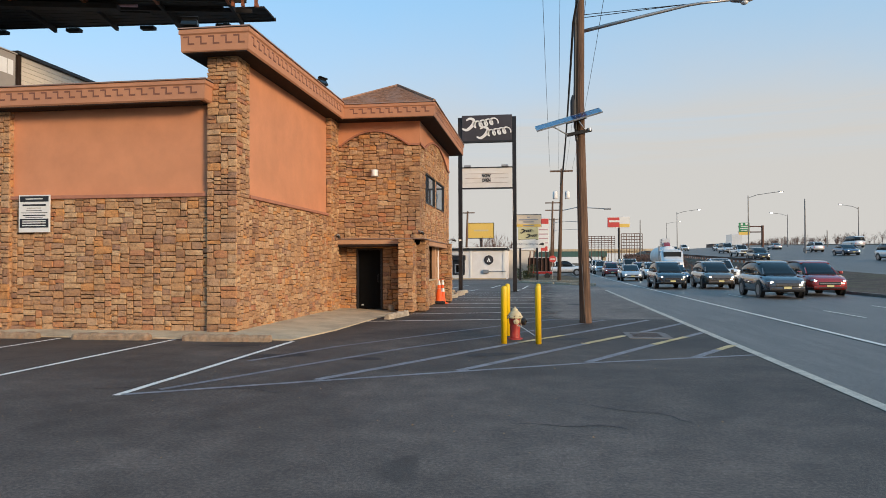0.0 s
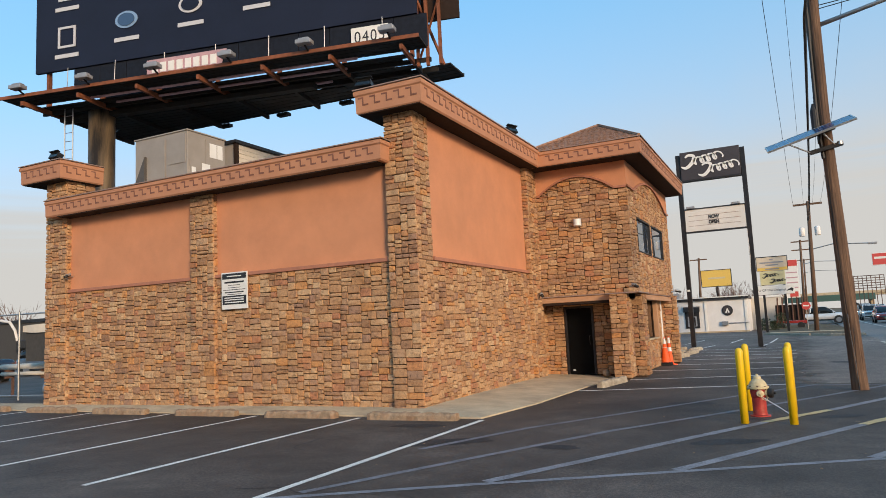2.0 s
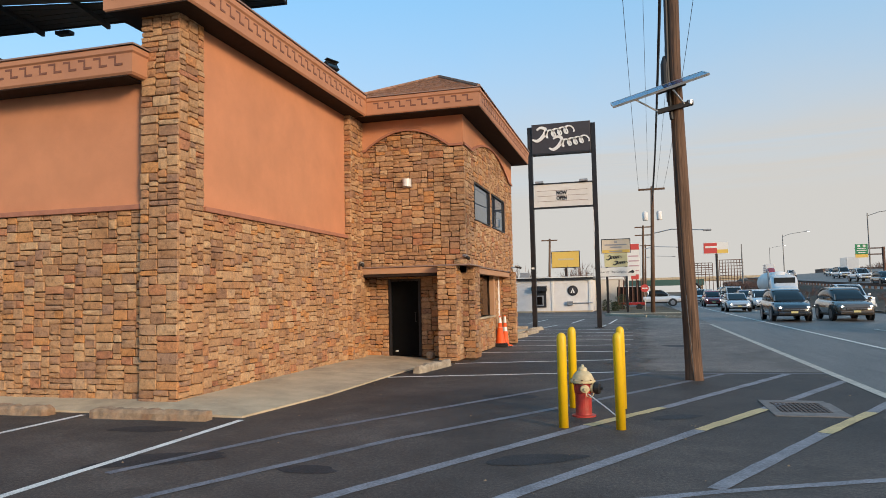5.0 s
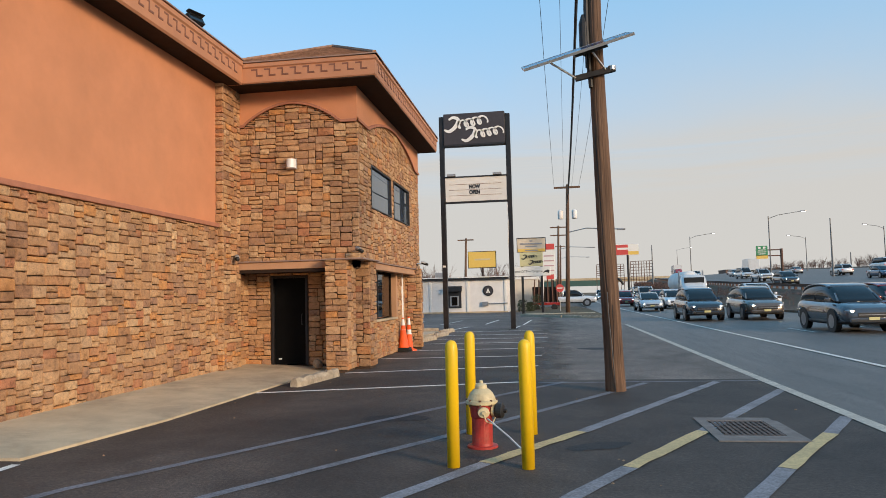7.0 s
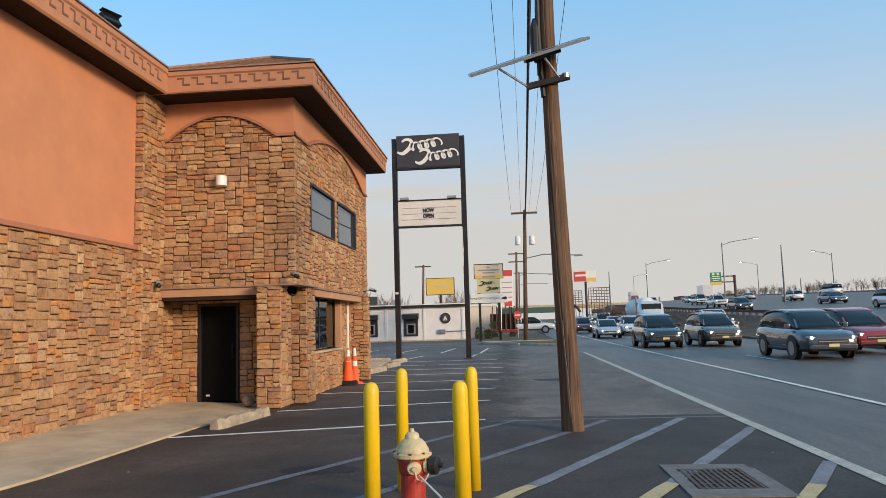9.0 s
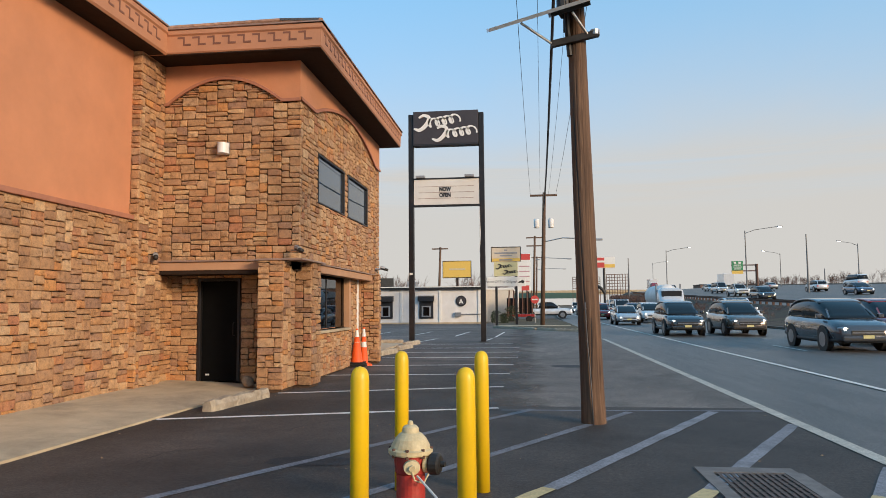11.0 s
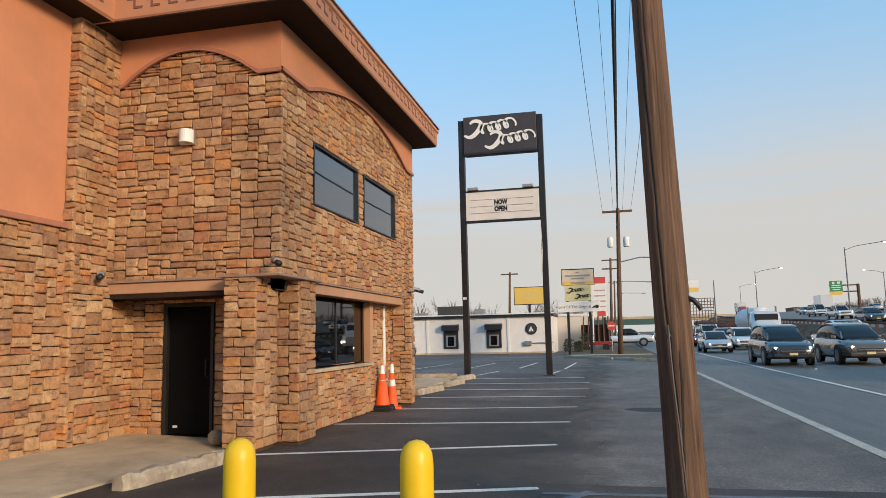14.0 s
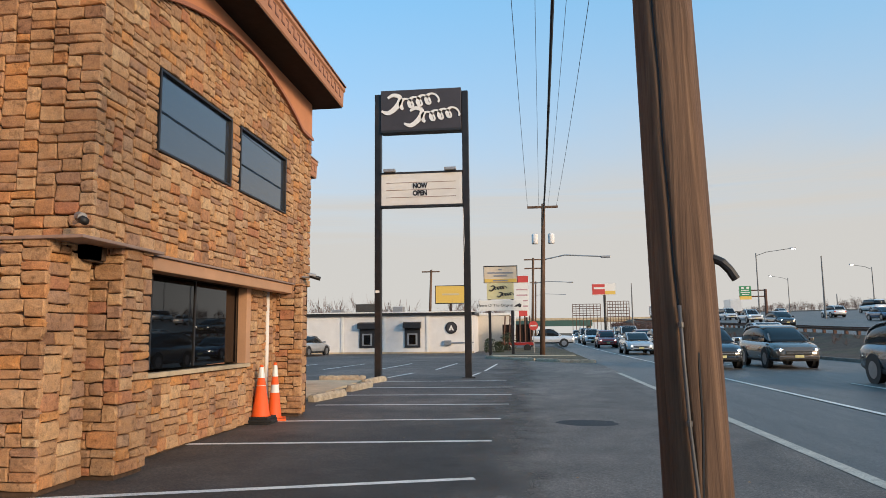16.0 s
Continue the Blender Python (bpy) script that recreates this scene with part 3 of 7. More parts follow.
# stalls beside the tower
for a, b in (((-4.98, 19.32), (-0.25, 20.70)), ((-4.30, 22.30), (-0.25, 23.50)), ((-4.60, 25.52), (-0.19, 26.04)), ((-4.10, 28.08), (-0.15, 28.57)),
             ((-4.15, 30.85), (-0.06, 31.1)), ((-4.2, 33.25), (-0.05, 33.4)), ((-4.2, 35.6), (-0.07, 35.8)), ((-4.26, 38.2), (-0.3, 38.4))):
    line("stall_line", [a, b], 0.12, M["white"], "white painted parking stall line", wob=0.004)
for a, b in (((-3.40, 45.5), (-3.10, 51.5)), ((-1.30, 44.2), (-1.05, 50.7)), ((-4.4, 40.2), (-3.98, 43)), ((-5.9, 45.8), (-5.4, 51.5)), ((-8.4, 46), (-7.8, 51.5)), ((-1.7, 39.9), (-1.4, 43)), ((-10.9, 46), (-10.3, 51.5))):
    line("stall_line", [a, b], 0.11, M["white"], "white painted parking stall line far off")
# hatched keep-clear zone
line("hatch_line", [(-5.35, 8.24), (-3.37, 9.43), (0.61, 11.72), (3.58, 13.05)], 0.11, M["bluegrey"], "faded blue-grey painted zone border", wob=0.008)
line("hatch_line", [(-0.2, 20.48), (3.6, 20.62)], 0.09, M["greyhatch"], "faint grey painted zone border", wob=0.008)
for pts, faint in (([(-5.0, 11.3), (-4.14, 13.4), (-1.35, 18.05), (0.27, 20.6)], 1), ([(-5.05, 8.62), (-4.14, 10.5), (-2.76, 13.28), (-1.13, 15.8), (1.66, 20.4)], 1),
                   ([(-3.27, 9.6), (-0.60, 14.5)], 0), ([(0.36, 16.04), (2.85, 20.5)], 0), ([(-1.39, 10.65), (0.71, 14.4)], 0), ([(1.70, 16.1), (3.58, 19.47)], 0),
                   ([(0.61, 11.8), (2.06, 14.43)], 0), ([(3.0, 16.0), (3.58, 17.05)], 0), ([(2.44, 12.55), (3.12, 13.72)], 0)):
    line("hatch_line", pts, 0.15 if not faint else 0.12, M["greyhatch"] if faint else M["bluegrey"], "faded blue-grey diagonal hatch stripe on asphalt", z=0.0055, wob=0.007)
for pts in ([(-0.60, 14.5), (0.36, 16.04)], [(0.71, 14.4), (1.70, 16.1)], [(2.06, 14.43), (3.0, 16.0)], [(3.12, 13.72), (3.57, 14.46)]):
    line("hatch_line", pts, 0.15, M["yellowpaint"], "yellow painted stretch of a hatch stripe", z=0.009, wob=0.012)
# road lines
def roadline(x, y0, y1, w, name="lane_line", paint="roadwhite"):
    n = max(2, int((y1 - y0) / 12) + 1)
    pts = [(x + bend(y), y) for y in np.linspace(y0, y1, n)]
    line(name, pts, w, M[paint], "white road line on asphalt", z=0.007)


roadline(3.66, -40, 42.5, 0.17, "edge_line", "edgepaint")
roadline(6.48, -40, 300, 0.14)
for x in (9.22, 12.0):
    for y in range(-26, 230, 12):
        roadline(x, y + (3 if x > 10 else 0), y + 3 + (3 if x > 10 else 0), 0.12)
kerb = tagged(mesh_ob("kerb", grid_sheet([15.3, 15.301, 15.52, 15.521], ys, lambda x, y: 0.14 if 15.3005 < x < 15.5205 else -0.1, lambda x, y: x + bend(y)), M["kerb"]), "grey concrete kerb along the median", "kerb", kind="structure")
gx, gy = list(np.linspace(15.52, 24.2, 14)), list(np.linspace(-40, 460, 120))
def bank(x, y):
    f = (x - 15.52) / 8.7
    f = f * f * (3 - 2 * f)
    return 0.10 + (hw_z(y) - 0.10) * f + 0.12 * math.sin(3.14159 * min(1, f)) * noise.noise((x * 0.5, y * 0.35, 0))
tagged(mesh_ob("median", grid_sheet(gx, gy, bank, lambda x, y: x + bend(y)), M["verge"], True), "brown brushy grass bank rising to the raised highway", "grass bank", kind="structure")
hy = [-60, 0, 20, 40, 60, 68, 80, 100, 130, 160, 200, 240, 278, 320, 400, 470]
tagged(mesh_ob("highway", grid_sheet([24.2, 40, 64], hy, lambda x, y: hwx(x, y), lambda x, y: x + bend(y)), M["road"]), "raised grey asphalt highway beyond the bank", "highway", kind="structure")
tagged(mesh_ob("far_bank", grid_sheet([64, 66, 75, 120], hy, lambda x, y: hwx(x, y) if x < 65 else (hwx(64, y) + 0.3 if x < 100 else -0.11), lambda x, y: x + bend(y)), M["verge"]), "brown brushy bank beyond the highway", "bank", kind="structure")

# ---- sidewalk ----
sw = B()
HI, LO = 0.125, 0.030          # it falls from the walls to the asphalt
wall_side = [(-30, 15.16), (-6.98, 15.16), (-6.98, 16.6), (-6.98, 19.3), (-6.98, 22.3), (-6.98, 22.8), (-6.98, 23.4)]
kerb_side = [(-30, 14.62), (-6.98, 14.41), (-5.08, 16.6), (-5.0, 19.3), (-4.86, 22.3), (-4.86, 22.8), (-5.0, 23.4)]
vi, vo = [sw.verts.new((x, y, HI)) for x, y in wall_side], [sw.verts.new((x, y, LO)) for x, y in kerb_side]
vc = sw.verts.new((-5.38, 14.36, LO))
sw.faces.new((vi[0], vo[0], vo[1], vi[1]))
sw.faces.new((vi[1], vo[1], vc)), sw.faces.new((vi[1], vc, vo[2])), sw.faces.new((vi[1], vo[2], vi[2]))
for k in range(2, 6):
    sw.faces.new((vi[k], vo[k], vo[k + 1], vi[k + 1]))
rim = [vo[0], vo[1], vc] + vo[2:]
low = [sw.verts.new((v.co.x, v.co.y, -0.05)) for v in rim]
for k in range(len(rim) - 1):
    sw.faces.new((rim[k], low[k], low[k + 1], rim[k + 1]))
tagged(mesh_ob("sidewalk", sw, M["concrete"]), "pale worn concrete sidewalk along the stone building", "sidewalk", kind="structure")

# ---- the stone building ----
bld = empty("stone_building", "two-storey building of brown field stone and terracotta stucco", "building")
SOUTH, EAST = (0, -1, 0), (1, 0, 0)
ZT = 3.17


def fascia(parent, a, b, n, z0, z1, depth=0.5, key=True, e0=0.0, e1=0.0):
    """One straight run of cornice from plan point a to b with outward normal n; e0, e1 mitre its ends."""
    a, b = Vector((*a, 0)), Vector((*b, 0))
    u = (b - a).normalized()
    nv = Vector((*n, 0))
    L = (b - a).length
    flip = u.cross(-nv).z < 0
    m = frame_m(a, u, nv) if not flip else frame_m(b, -u, nv)
    H = z1 - z0
    prof = [(0.07, z0), (0.04, z0 + 0.035), (0.04, z0 + 0.10 * H), (0.03, z0 + 0.74 * H), (0.0, z0 + 0.80 * H), (0.0, z1 - 0.03), (0.02, z1)]
    bm = B()
    if flip:
        e0, e1 = e1, e0
    f, g = [], []
    for d, z in prof:
        f.append(bm.verts.new(m @ Vector((e0 * d, d, z))))
        g.append(bm.verts.new(m @ Vector((L - e1 * d, d, z))))
    bi = [bm.verts.new(m @ Vector((e0 * depth, depth, z))) for z in (z0, z1)]
    bj = [bm.verts.new(m @ Vector((L - e1 * depth, depth, z))) for z in (z0, z1)]
    for i in range(len(prof) - 1):
        bm.faces.new((f[i], g[i], g[i + 1], f[i + 1]))
    bm.faces.new((f[-1], g[-1], bj[1], bi[1]))
    bm.faces.new((bi[0], bi[1], bj[1], bj[0]))
    bm.faces.new((f[0], bi[0], bj[0], g[0]))
    bm.faces.new(f + [bi[1], bi[0]]), bm.faces.new(g[::-1] + [bj[0], bj[1]])
    run = part("cornice", bm, M["cornice"], parent, "terracotta cornice with a stepped fret")
    cap = part("coping", box(B(), -0.015, L + 0.015, -0.02, depth, z1 + 0.003, z1 + 0.028, m=m), M["coping"], run)
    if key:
        # thin proud strips, coloured dark in place of carved, shaded grooves
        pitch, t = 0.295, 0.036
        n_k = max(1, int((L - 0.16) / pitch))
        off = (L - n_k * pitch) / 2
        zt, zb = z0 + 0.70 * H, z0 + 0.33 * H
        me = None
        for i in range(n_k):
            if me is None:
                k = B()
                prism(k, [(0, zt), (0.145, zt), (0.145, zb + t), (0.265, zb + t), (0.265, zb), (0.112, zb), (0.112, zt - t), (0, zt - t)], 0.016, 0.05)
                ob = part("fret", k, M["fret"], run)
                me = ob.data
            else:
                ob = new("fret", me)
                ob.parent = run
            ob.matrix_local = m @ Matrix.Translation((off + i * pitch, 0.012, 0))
    return run


# cores and stucco
def wall(name, m, u0, u1, z0, z1, material, thick=0.25, holes=(), parent=None, label=""):
    return part(name, panelled(B(), m, u0, u1, z0, z1, thick, holes), material, parent or bld, label)


mS = frame_m((0, 15.14, 0), (1, 0, 0), SOUTH)
ws = wall("wall", mS, -18.9, -7.0, -0.05, ZT, M["mortar"], label="brown field stone wall")
stonework(ws, frame_m((-18.05, 15.14, 0.07), (1, 0, 0), SOUTH), 4.7, ZT - 0.07, seed=11, singly=120, stretch=(2.0, 4.7))
stonework(ws, frame_m((-12.6, 15.14, 0.07), (1, 0, 0), SOUTH), 5.0, ZT - 0.07, seed=12, singly=180, stretch=(2.4, 5.0))
ws2 = wall("stucco_panel", mS, -18.9, -7.0, ZT + 0.085, 5.6, M["stucco"], label="smooth terracotta stucco panel")
part("trim", box(B(), -18.05, -7.6, -0.10, 0.02, ZT, ZT + 0.085, 0.012, m=mS), M["trimline"], bld, "reddish dado trim")
mE = frame_m((-6.98, 0, 0), (0, 1, 0), EAST)
we = wall("wall", mE, 15.2, 23.4, -0.05, ZT, M["mortar"], label="brown field stone wall")
stonework(we, frame_m((-6.98, 15.72, 0.07), (0, 1, 0), EAST), 6.16, ZT - 0.07, seed=13, singly=300)
wall("stucco_panel", mE, 15.2, 22.8, ZT + 0.085, 6.4, M["stucco"], label="smooth terracotta stucco panel")
part("trim", box(B(), 15.72, 21.87, -0.10, 0.02, ZT, ZT + 0.085, 0.012, m=mE), M["trimline"], bld, "reddish dado trim")


def pilaster(x0, x1, y0, y1, z1, seed, south=True, east=True, singly=110):
    """A square stone pier; stones on the faces that show."""
    p = part("pilaster", box(B(), x0, x1, y0, y1, -0.05, z1), M["mortar"], bld, "projecting pilaster of rough field stone")
    if south:
        stonework(p, frame_m((x0 - 0.02, y0, 0.05), (1, 0, 0), SOUTH), x1 - x0 + 0.06, z1 - 0.05, seed=seed, singly=singly)
    if east:
        stonework(p, frame_m((x1, y0 - 0.02, 0.05), (0, 1, 0), EAST), y1 - y0 + 0.02, z1 - 0.05, seed=seed + 50, singly=singly)
    return p


pilaster(-18.92, -18.08, 15.04, 15.9, 6.36, 21, singly=60)
pilaster(-13.32, -12.62, 15.04, 15.4, 5.35, 22, singly=70)
pilaster(-7.60, -6.94, 15.04, 15.70, 6.36, 23)
pilaster(-7.5, -6.87, 21.87, 22.755, 6.36, 24)

# roofs and cornices
part("roof", box(B(), -18.4, -7.0, 15.1, 37, 5.55, 5.72), M["flatroof"], bld)
part("wall", box(B(), -18.9, -18.7, 15.4, 37, 0, 5.6), M["stucco"], bld)
part("wall", box(B(), -18.7, -6.98, 36.8, 37, 0, 6.4), M["stucco"], bld)
part("wall", box(B(), -7.2, -6.98, 30.1, 36.8, 0, 6.4), M["stucco"], bld)
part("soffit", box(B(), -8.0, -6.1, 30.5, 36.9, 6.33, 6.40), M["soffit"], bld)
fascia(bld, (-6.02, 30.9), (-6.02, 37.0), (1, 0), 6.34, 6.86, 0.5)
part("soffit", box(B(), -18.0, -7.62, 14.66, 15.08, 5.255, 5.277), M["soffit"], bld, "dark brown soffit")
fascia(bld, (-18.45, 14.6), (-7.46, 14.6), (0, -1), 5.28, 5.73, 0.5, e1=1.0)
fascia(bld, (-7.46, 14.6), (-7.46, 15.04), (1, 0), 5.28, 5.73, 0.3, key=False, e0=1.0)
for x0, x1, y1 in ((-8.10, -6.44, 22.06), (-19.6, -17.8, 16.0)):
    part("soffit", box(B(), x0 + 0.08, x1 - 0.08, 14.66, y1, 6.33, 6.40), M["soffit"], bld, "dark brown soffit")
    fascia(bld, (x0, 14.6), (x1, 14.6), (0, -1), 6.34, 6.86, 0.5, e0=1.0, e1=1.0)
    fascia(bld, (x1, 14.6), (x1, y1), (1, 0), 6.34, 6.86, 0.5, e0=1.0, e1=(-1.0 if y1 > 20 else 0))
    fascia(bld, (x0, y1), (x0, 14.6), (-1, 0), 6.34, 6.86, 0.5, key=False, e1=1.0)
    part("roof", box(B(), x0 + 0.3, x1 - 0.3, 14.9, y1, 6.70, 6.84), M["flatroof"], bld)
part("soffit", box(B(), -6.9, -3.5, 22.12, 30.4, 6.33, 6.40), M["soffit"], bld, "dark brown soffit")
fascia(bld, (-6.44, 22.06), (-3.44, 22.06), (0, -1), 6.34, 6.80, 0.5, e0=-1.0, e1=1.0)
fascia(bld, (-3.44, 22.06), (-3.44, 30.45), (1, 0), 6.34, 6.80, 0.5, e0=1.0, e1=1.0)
fascia(bld, (-3.44, 30.45), (-7.0, 30.45), (0, 1), 6.34, 6.80, 0.5, key=False, e0=1.0)

# hipped roof with courses of shingles
RX0, RX1, RY0, RY1, RZ0, RZ1 = -7.1, -3.48, 22.10, 30.4, 6.815, 8.08
ra, rb = Vector((-5.26, 24.9, RZ1)), Vector((-5.26, 27.8, RZ1))
cs = [Vector((RX0, RY0, RZ0)), Vector((RX1, RY0, RZ0)), Vector((RX1, RY1, RZ0)), Vector((RX0, RY1, RZ0))]
bm = B()
c4 = [bm.verts.new(c) for c in cs]
t2 = [bm.verts.new(ra), bm.verts.new(rb)]
for f in ((c4[0], c4[1], t2[0]), (c4[1], c4[2], t2[1], t2[0]), (c4[2], c4[3], t2[1]), (c4[3], c4[0], t2[0], t2[1]), (c4[3], c4[2], c4[1], c4[0])):
    bm.faces.new(f)
roof = part("roof", bm, M["shingle"], bld, "hipped roof of brown asphalt shingles")
V, F = [], []
for a, b, ta, tb in ((cs[0], cs[1], ra, ra), (cs[1], cs[2], ra, rb), (cs[3], cs[0], rb, ra)):
    nrm = (b - a).cross(ta - a).normalized()
    if nrm.z < 0:
        nrm = -nrm
    rows = 17
    for j in range(rows):
        f0, f1 = j / rows, (j + 1.15) / rows
        p0, p1 = a.lerp(ta, f0), b.lerp(tb, f0)
        q0, q1 = a.lerp(ta, min(1, f1)), b.lerp(tb, min(1, f1))
        n = max(1, int((p1 - p0).length / 0.3))
        for i in range(n):
            s0, s1 = i / n, (i + 0.97) / n
            h = 0.022 + rng.uniform(0, 0.008)
            k = len(V)
            V += [p0.lerp(p1, s0) + nrm * h, p0.lerp(p1, s1) + nrm * h, q0.lerp(q1, s1) + nrm * 0.006, q0.lerp(q1, s0) + nrm * 0.006, p0.lerp(p1, s0), p0.lerp(p1, s1)]
            F += [(k, k + 1, k + 2, k + 3), (k + 4, k + 5, k + 1, k)]
me = bpy.data.meshes.new("shingles")
me.from_pydata([tuple(v) for v in V], [], F)
me.materials.append(M["shingle"])
sh = new("shingles", me)
sh.parent = roof
tagged(sh, kind="stuff")
for a, b in ((cs[0], ra), (cs[1], ra), (ra, rb)):
    part("ridge_cap", tube(B(), [a + Vector((0, 0, 0.03)), b + Vector((0, 0, 0.03))], 0.05, 6), M["shingle"], roof)

# tower, upper storey
def arch(u, u0, u1, zlow, zhigh):
    """Height of the arched stone edge at u."""
    if u <= u0 or u >= u1:
        return zlow
    t = (u - u0) / (u1 - u0)
    return zlow + (zhigh - zlow) * math.sin(math.pi * t) ** 0.85


TS = frame_m((0, 22.78, 0), (1, 0, 0), SOUTH)
TE = frame_m((-4.13, 0, 0), (0, 1, 0), EAST)
Z2 = 2.46
HOLES = [(23.99, 26.14, 3.73, 4.78), (26.46, 28.6, 3.73, 4.78)]
a_s = lambda u: arch(u, -6.75, -4.45, 5.56, 6.05)
a_e = lambda u: arch(u, 23.7, 29.4, 5.58, 6.14)
tw = wall("wall", TS, -6.98, -4.13, 2.28, 6.36, M["mortar"], label="brown field stone tower wall")
part("corner_mortar", box(B(), -4.20, -4.092, 22.748, 22.90, Z2, 5.5), M["mortar"], tw)
stonework(tw, frame_m((-6.86, 22.78, Z2), (1, 0, 0), SOUTH), 2.80, 3.7, lambda u, v: v + Z2 < a_s(u - 6.86) - 0.03, seed=31, singly=300)
te = wall("wall", TE, 22.78, 30.1, 2.28, 6.36, M["mortar"], 0.25, HOLES, label="brown field stone tower wall")


def in_east(u, v):
    y, z = 22.76 + u, Z2 + v
    return z < a_e(y) - 0.03 and not any(h[0] - 0.02 < y < h[1] + 0.02 and h[2] - 0.02 < z < h[3] + 0.02 for h in HOLES)


stonework(te, frame_m((-4.13, 22.76, Z2), (0, 1, 0), EAST), 7.36, 3.7, in_east, seed=32, singly=300)
for m, f, u0, u1 in ((TS, a_s, -6.92, -4.068), (TE, a_e, 22.718, 30.1)):
    us = [u0 + (u1 - u0) * i / 48 for i in range(49)]
    bm = B()
    prism(bm, [(u, f(u)) for u in us] + [(u1, 6.36), (u0, 6.36)], -0.065, -0.002, m)
    part("stucco_band", bm, M["stucco"], bld, "terracotta stucco above an arched stone edge")
    bm = B()
    ring = []
    for u in us:
        z = f(u)
        ring.append([bm.verts.new(m @ Vector((u, d, z + e))) for d, e in ((-0.06, -0.035), (-0.105, -0.035), (-0.105, 0.025), (-0.06, 0.04))])
    for p, q in zip(ring, ring[1:]):
        for i in range(4):
            bm.faces.new((p[i], q[i], q[(i + 1) % 4], p[(i + 1) % 4]))
    part("arch_trim", bm, M["trimline"], bld, "reddish arched trim moulding")
part("wall", box(B(), -4.38, -4.13, 30.1, 30.12, 0, 6.36), M["mortar"], bld)
part("wall", box(B(), -7.0, -4.14, 29.85, 30.1, 2.3, 6.36), M["stucco"], bld)
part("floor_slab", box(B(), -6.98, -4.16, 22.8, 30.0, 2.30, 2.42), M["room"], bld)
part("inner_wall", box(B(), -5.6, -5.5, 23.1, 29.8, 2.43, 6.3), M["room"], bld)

for y0, y1, z0, z1 in HOLES:
    w = new("window")
    w.parent = bld
    tagged(w, "black-framed window with tinted reflecting glass")
    bm = B()
    for b in ((y0, y1, z0, z0 + 0.03), (y0, y1, z1 - 0.035, z1), (y0, y0 + 0.035, z0 + 0.03, z1 - 0.035), (y1 - 0.05, y1, z0 + 0.03, z1 - 0.035)):
        box(bm, b[0], b[1], -0.055, 0.06, b[2], b[3], 0.006, m=TE)
    part("window_frame", bm, M["black"], w, "black window frame")
    part("pane", box(B(), y0 + 0.035, y1 - 0.05, -0.005, 0.005, z0 + 0.03, z1 - 0.035, m=TE), M["glass"], w)

# porch and ground floor of the tower
part("ledge", box(B(), -6.98, -4.73, -0.16, 0.1, 2.27, 2.43, 0.015, m=TS), M["ledge"], bld, "tan painted ledge over the porch")
part("ledge_cap", box(B(), -6.98, -4.81, -0.20, 0.0, 2.433, 2.465, 0.006, m=TS), M["coping"], bld)
part("corner_core", box(B(), -4.62, -4.16, 22.84, 23.36, 2.26, 2.418), M["mortar"], bld)
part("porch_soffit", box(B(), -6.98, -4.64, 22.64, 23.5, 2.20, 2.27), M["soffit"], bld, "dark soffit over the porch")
part("corner_slab", box(B(), -4.8, -3.86, 22.30, 23.83, 2.421, 2.455, 0.008), M["coping"], bld, "thin slab roof over the corner piers")
part("ledge", box(B(), 23.84, 28.98, -0.13, 0.1, 2.25, 2.41, 0.015, m=TE), M["ledge"], bld, "tan painted ledge over the low window")
part("ledge_cap", box(B(), 23.84, 29.1, -0.17, 0.0, 2.413, 2.44, 0.006, m=TE), M["coping"], bld)
TP = frame_m((0, 23.40, 0), (1, 0, 0), SOUTH)
DOOR = (-6.37, -5.50, 0.085, 2.14)
pw = wall("wall", TP, -6.98, -4.3, 0, 2.3, M["mortar"], 0.25, [(DOOR[0], DOOR[1], -0.001, DOOR[3])], label="field stone porch wall")
stonework(pw, frame_m((-6.95, 23.40, 0.08), (1, 0, 0), SOUTH), 2.2, 2.2, lambda u, v: not (DOOR[0] - 0.03 < u - 6.95 < DOOR[1] + 0.03 and v < DOOR[3] - 0.06), seed=41, singly=200)
stonework(we, frame_m((-6.98, 22.72, 0.08), (0, 1, 0), EAST), 0.68, 2.2, seed=43, singly=0)
d = new("door")
d.parent = bld
tagged(d, "plain black double-height entrance door, closed")
part("door_leaf", box(B(), DOOR[0] + 0.05, DOOR[1] - 0.05, 0.05, 0.10, 0.095, DOOR[3] - 0.05, 0.004, m=TP), M["door"], d)
bm = B()
for b in ((DOOR[0], DOOR[0] + 0.05, 0.09, DOOR[3]), (DOOR[1] - 0.05, DOOR[1], 0.09, DOOR[3]), (DOOR[0] + 0.05, DOOR[1] - 0.05, DOOR[3] - 0.05, DOOR[3])):
    box(bm, b[0], b[1], -0.03, 0.12, b[2], b[3], 0.004, m=TP)
part("door_frame", bm, M["black"], d)
part("door_handle", tube(B(), [TP @ Vector((DOOR[1] - 0.14, 0.05, 1.0)), TP @ Vector((DOOR[1] - 0.14, -0.01, 1.0)), TP @ Vector((DOOR[1] - 0.14, -0.01, 1.25)), TP @ Vector((DOOR[1] - 0.14, 0.05, 1.25))], 0.011, 8), M["iron"], d)
part("kick_label", box(B(), DOOR[0] + 0.14, DOOR[0] + 0.22, 0.044, 0.05, 0.20, 0.235, m=TP), M["letterwhite"], d, "small white sticker")
pilaster(-4.71, -4.28, 22.38, 23.0, 2.42, 61)
pilaster(-4.42, -3.97, 23.17, 23.70, 2.42, 62)
pilaster(-4.55, -3.86, 28.84, 29.12, 2.42, 63)
pilaster(-4.80, -4.22, 29.13, 29.90, 2.42, 64, south=False)
TL = frame_m((-4.36, 0, 0), (0, 1, 0), EAST)
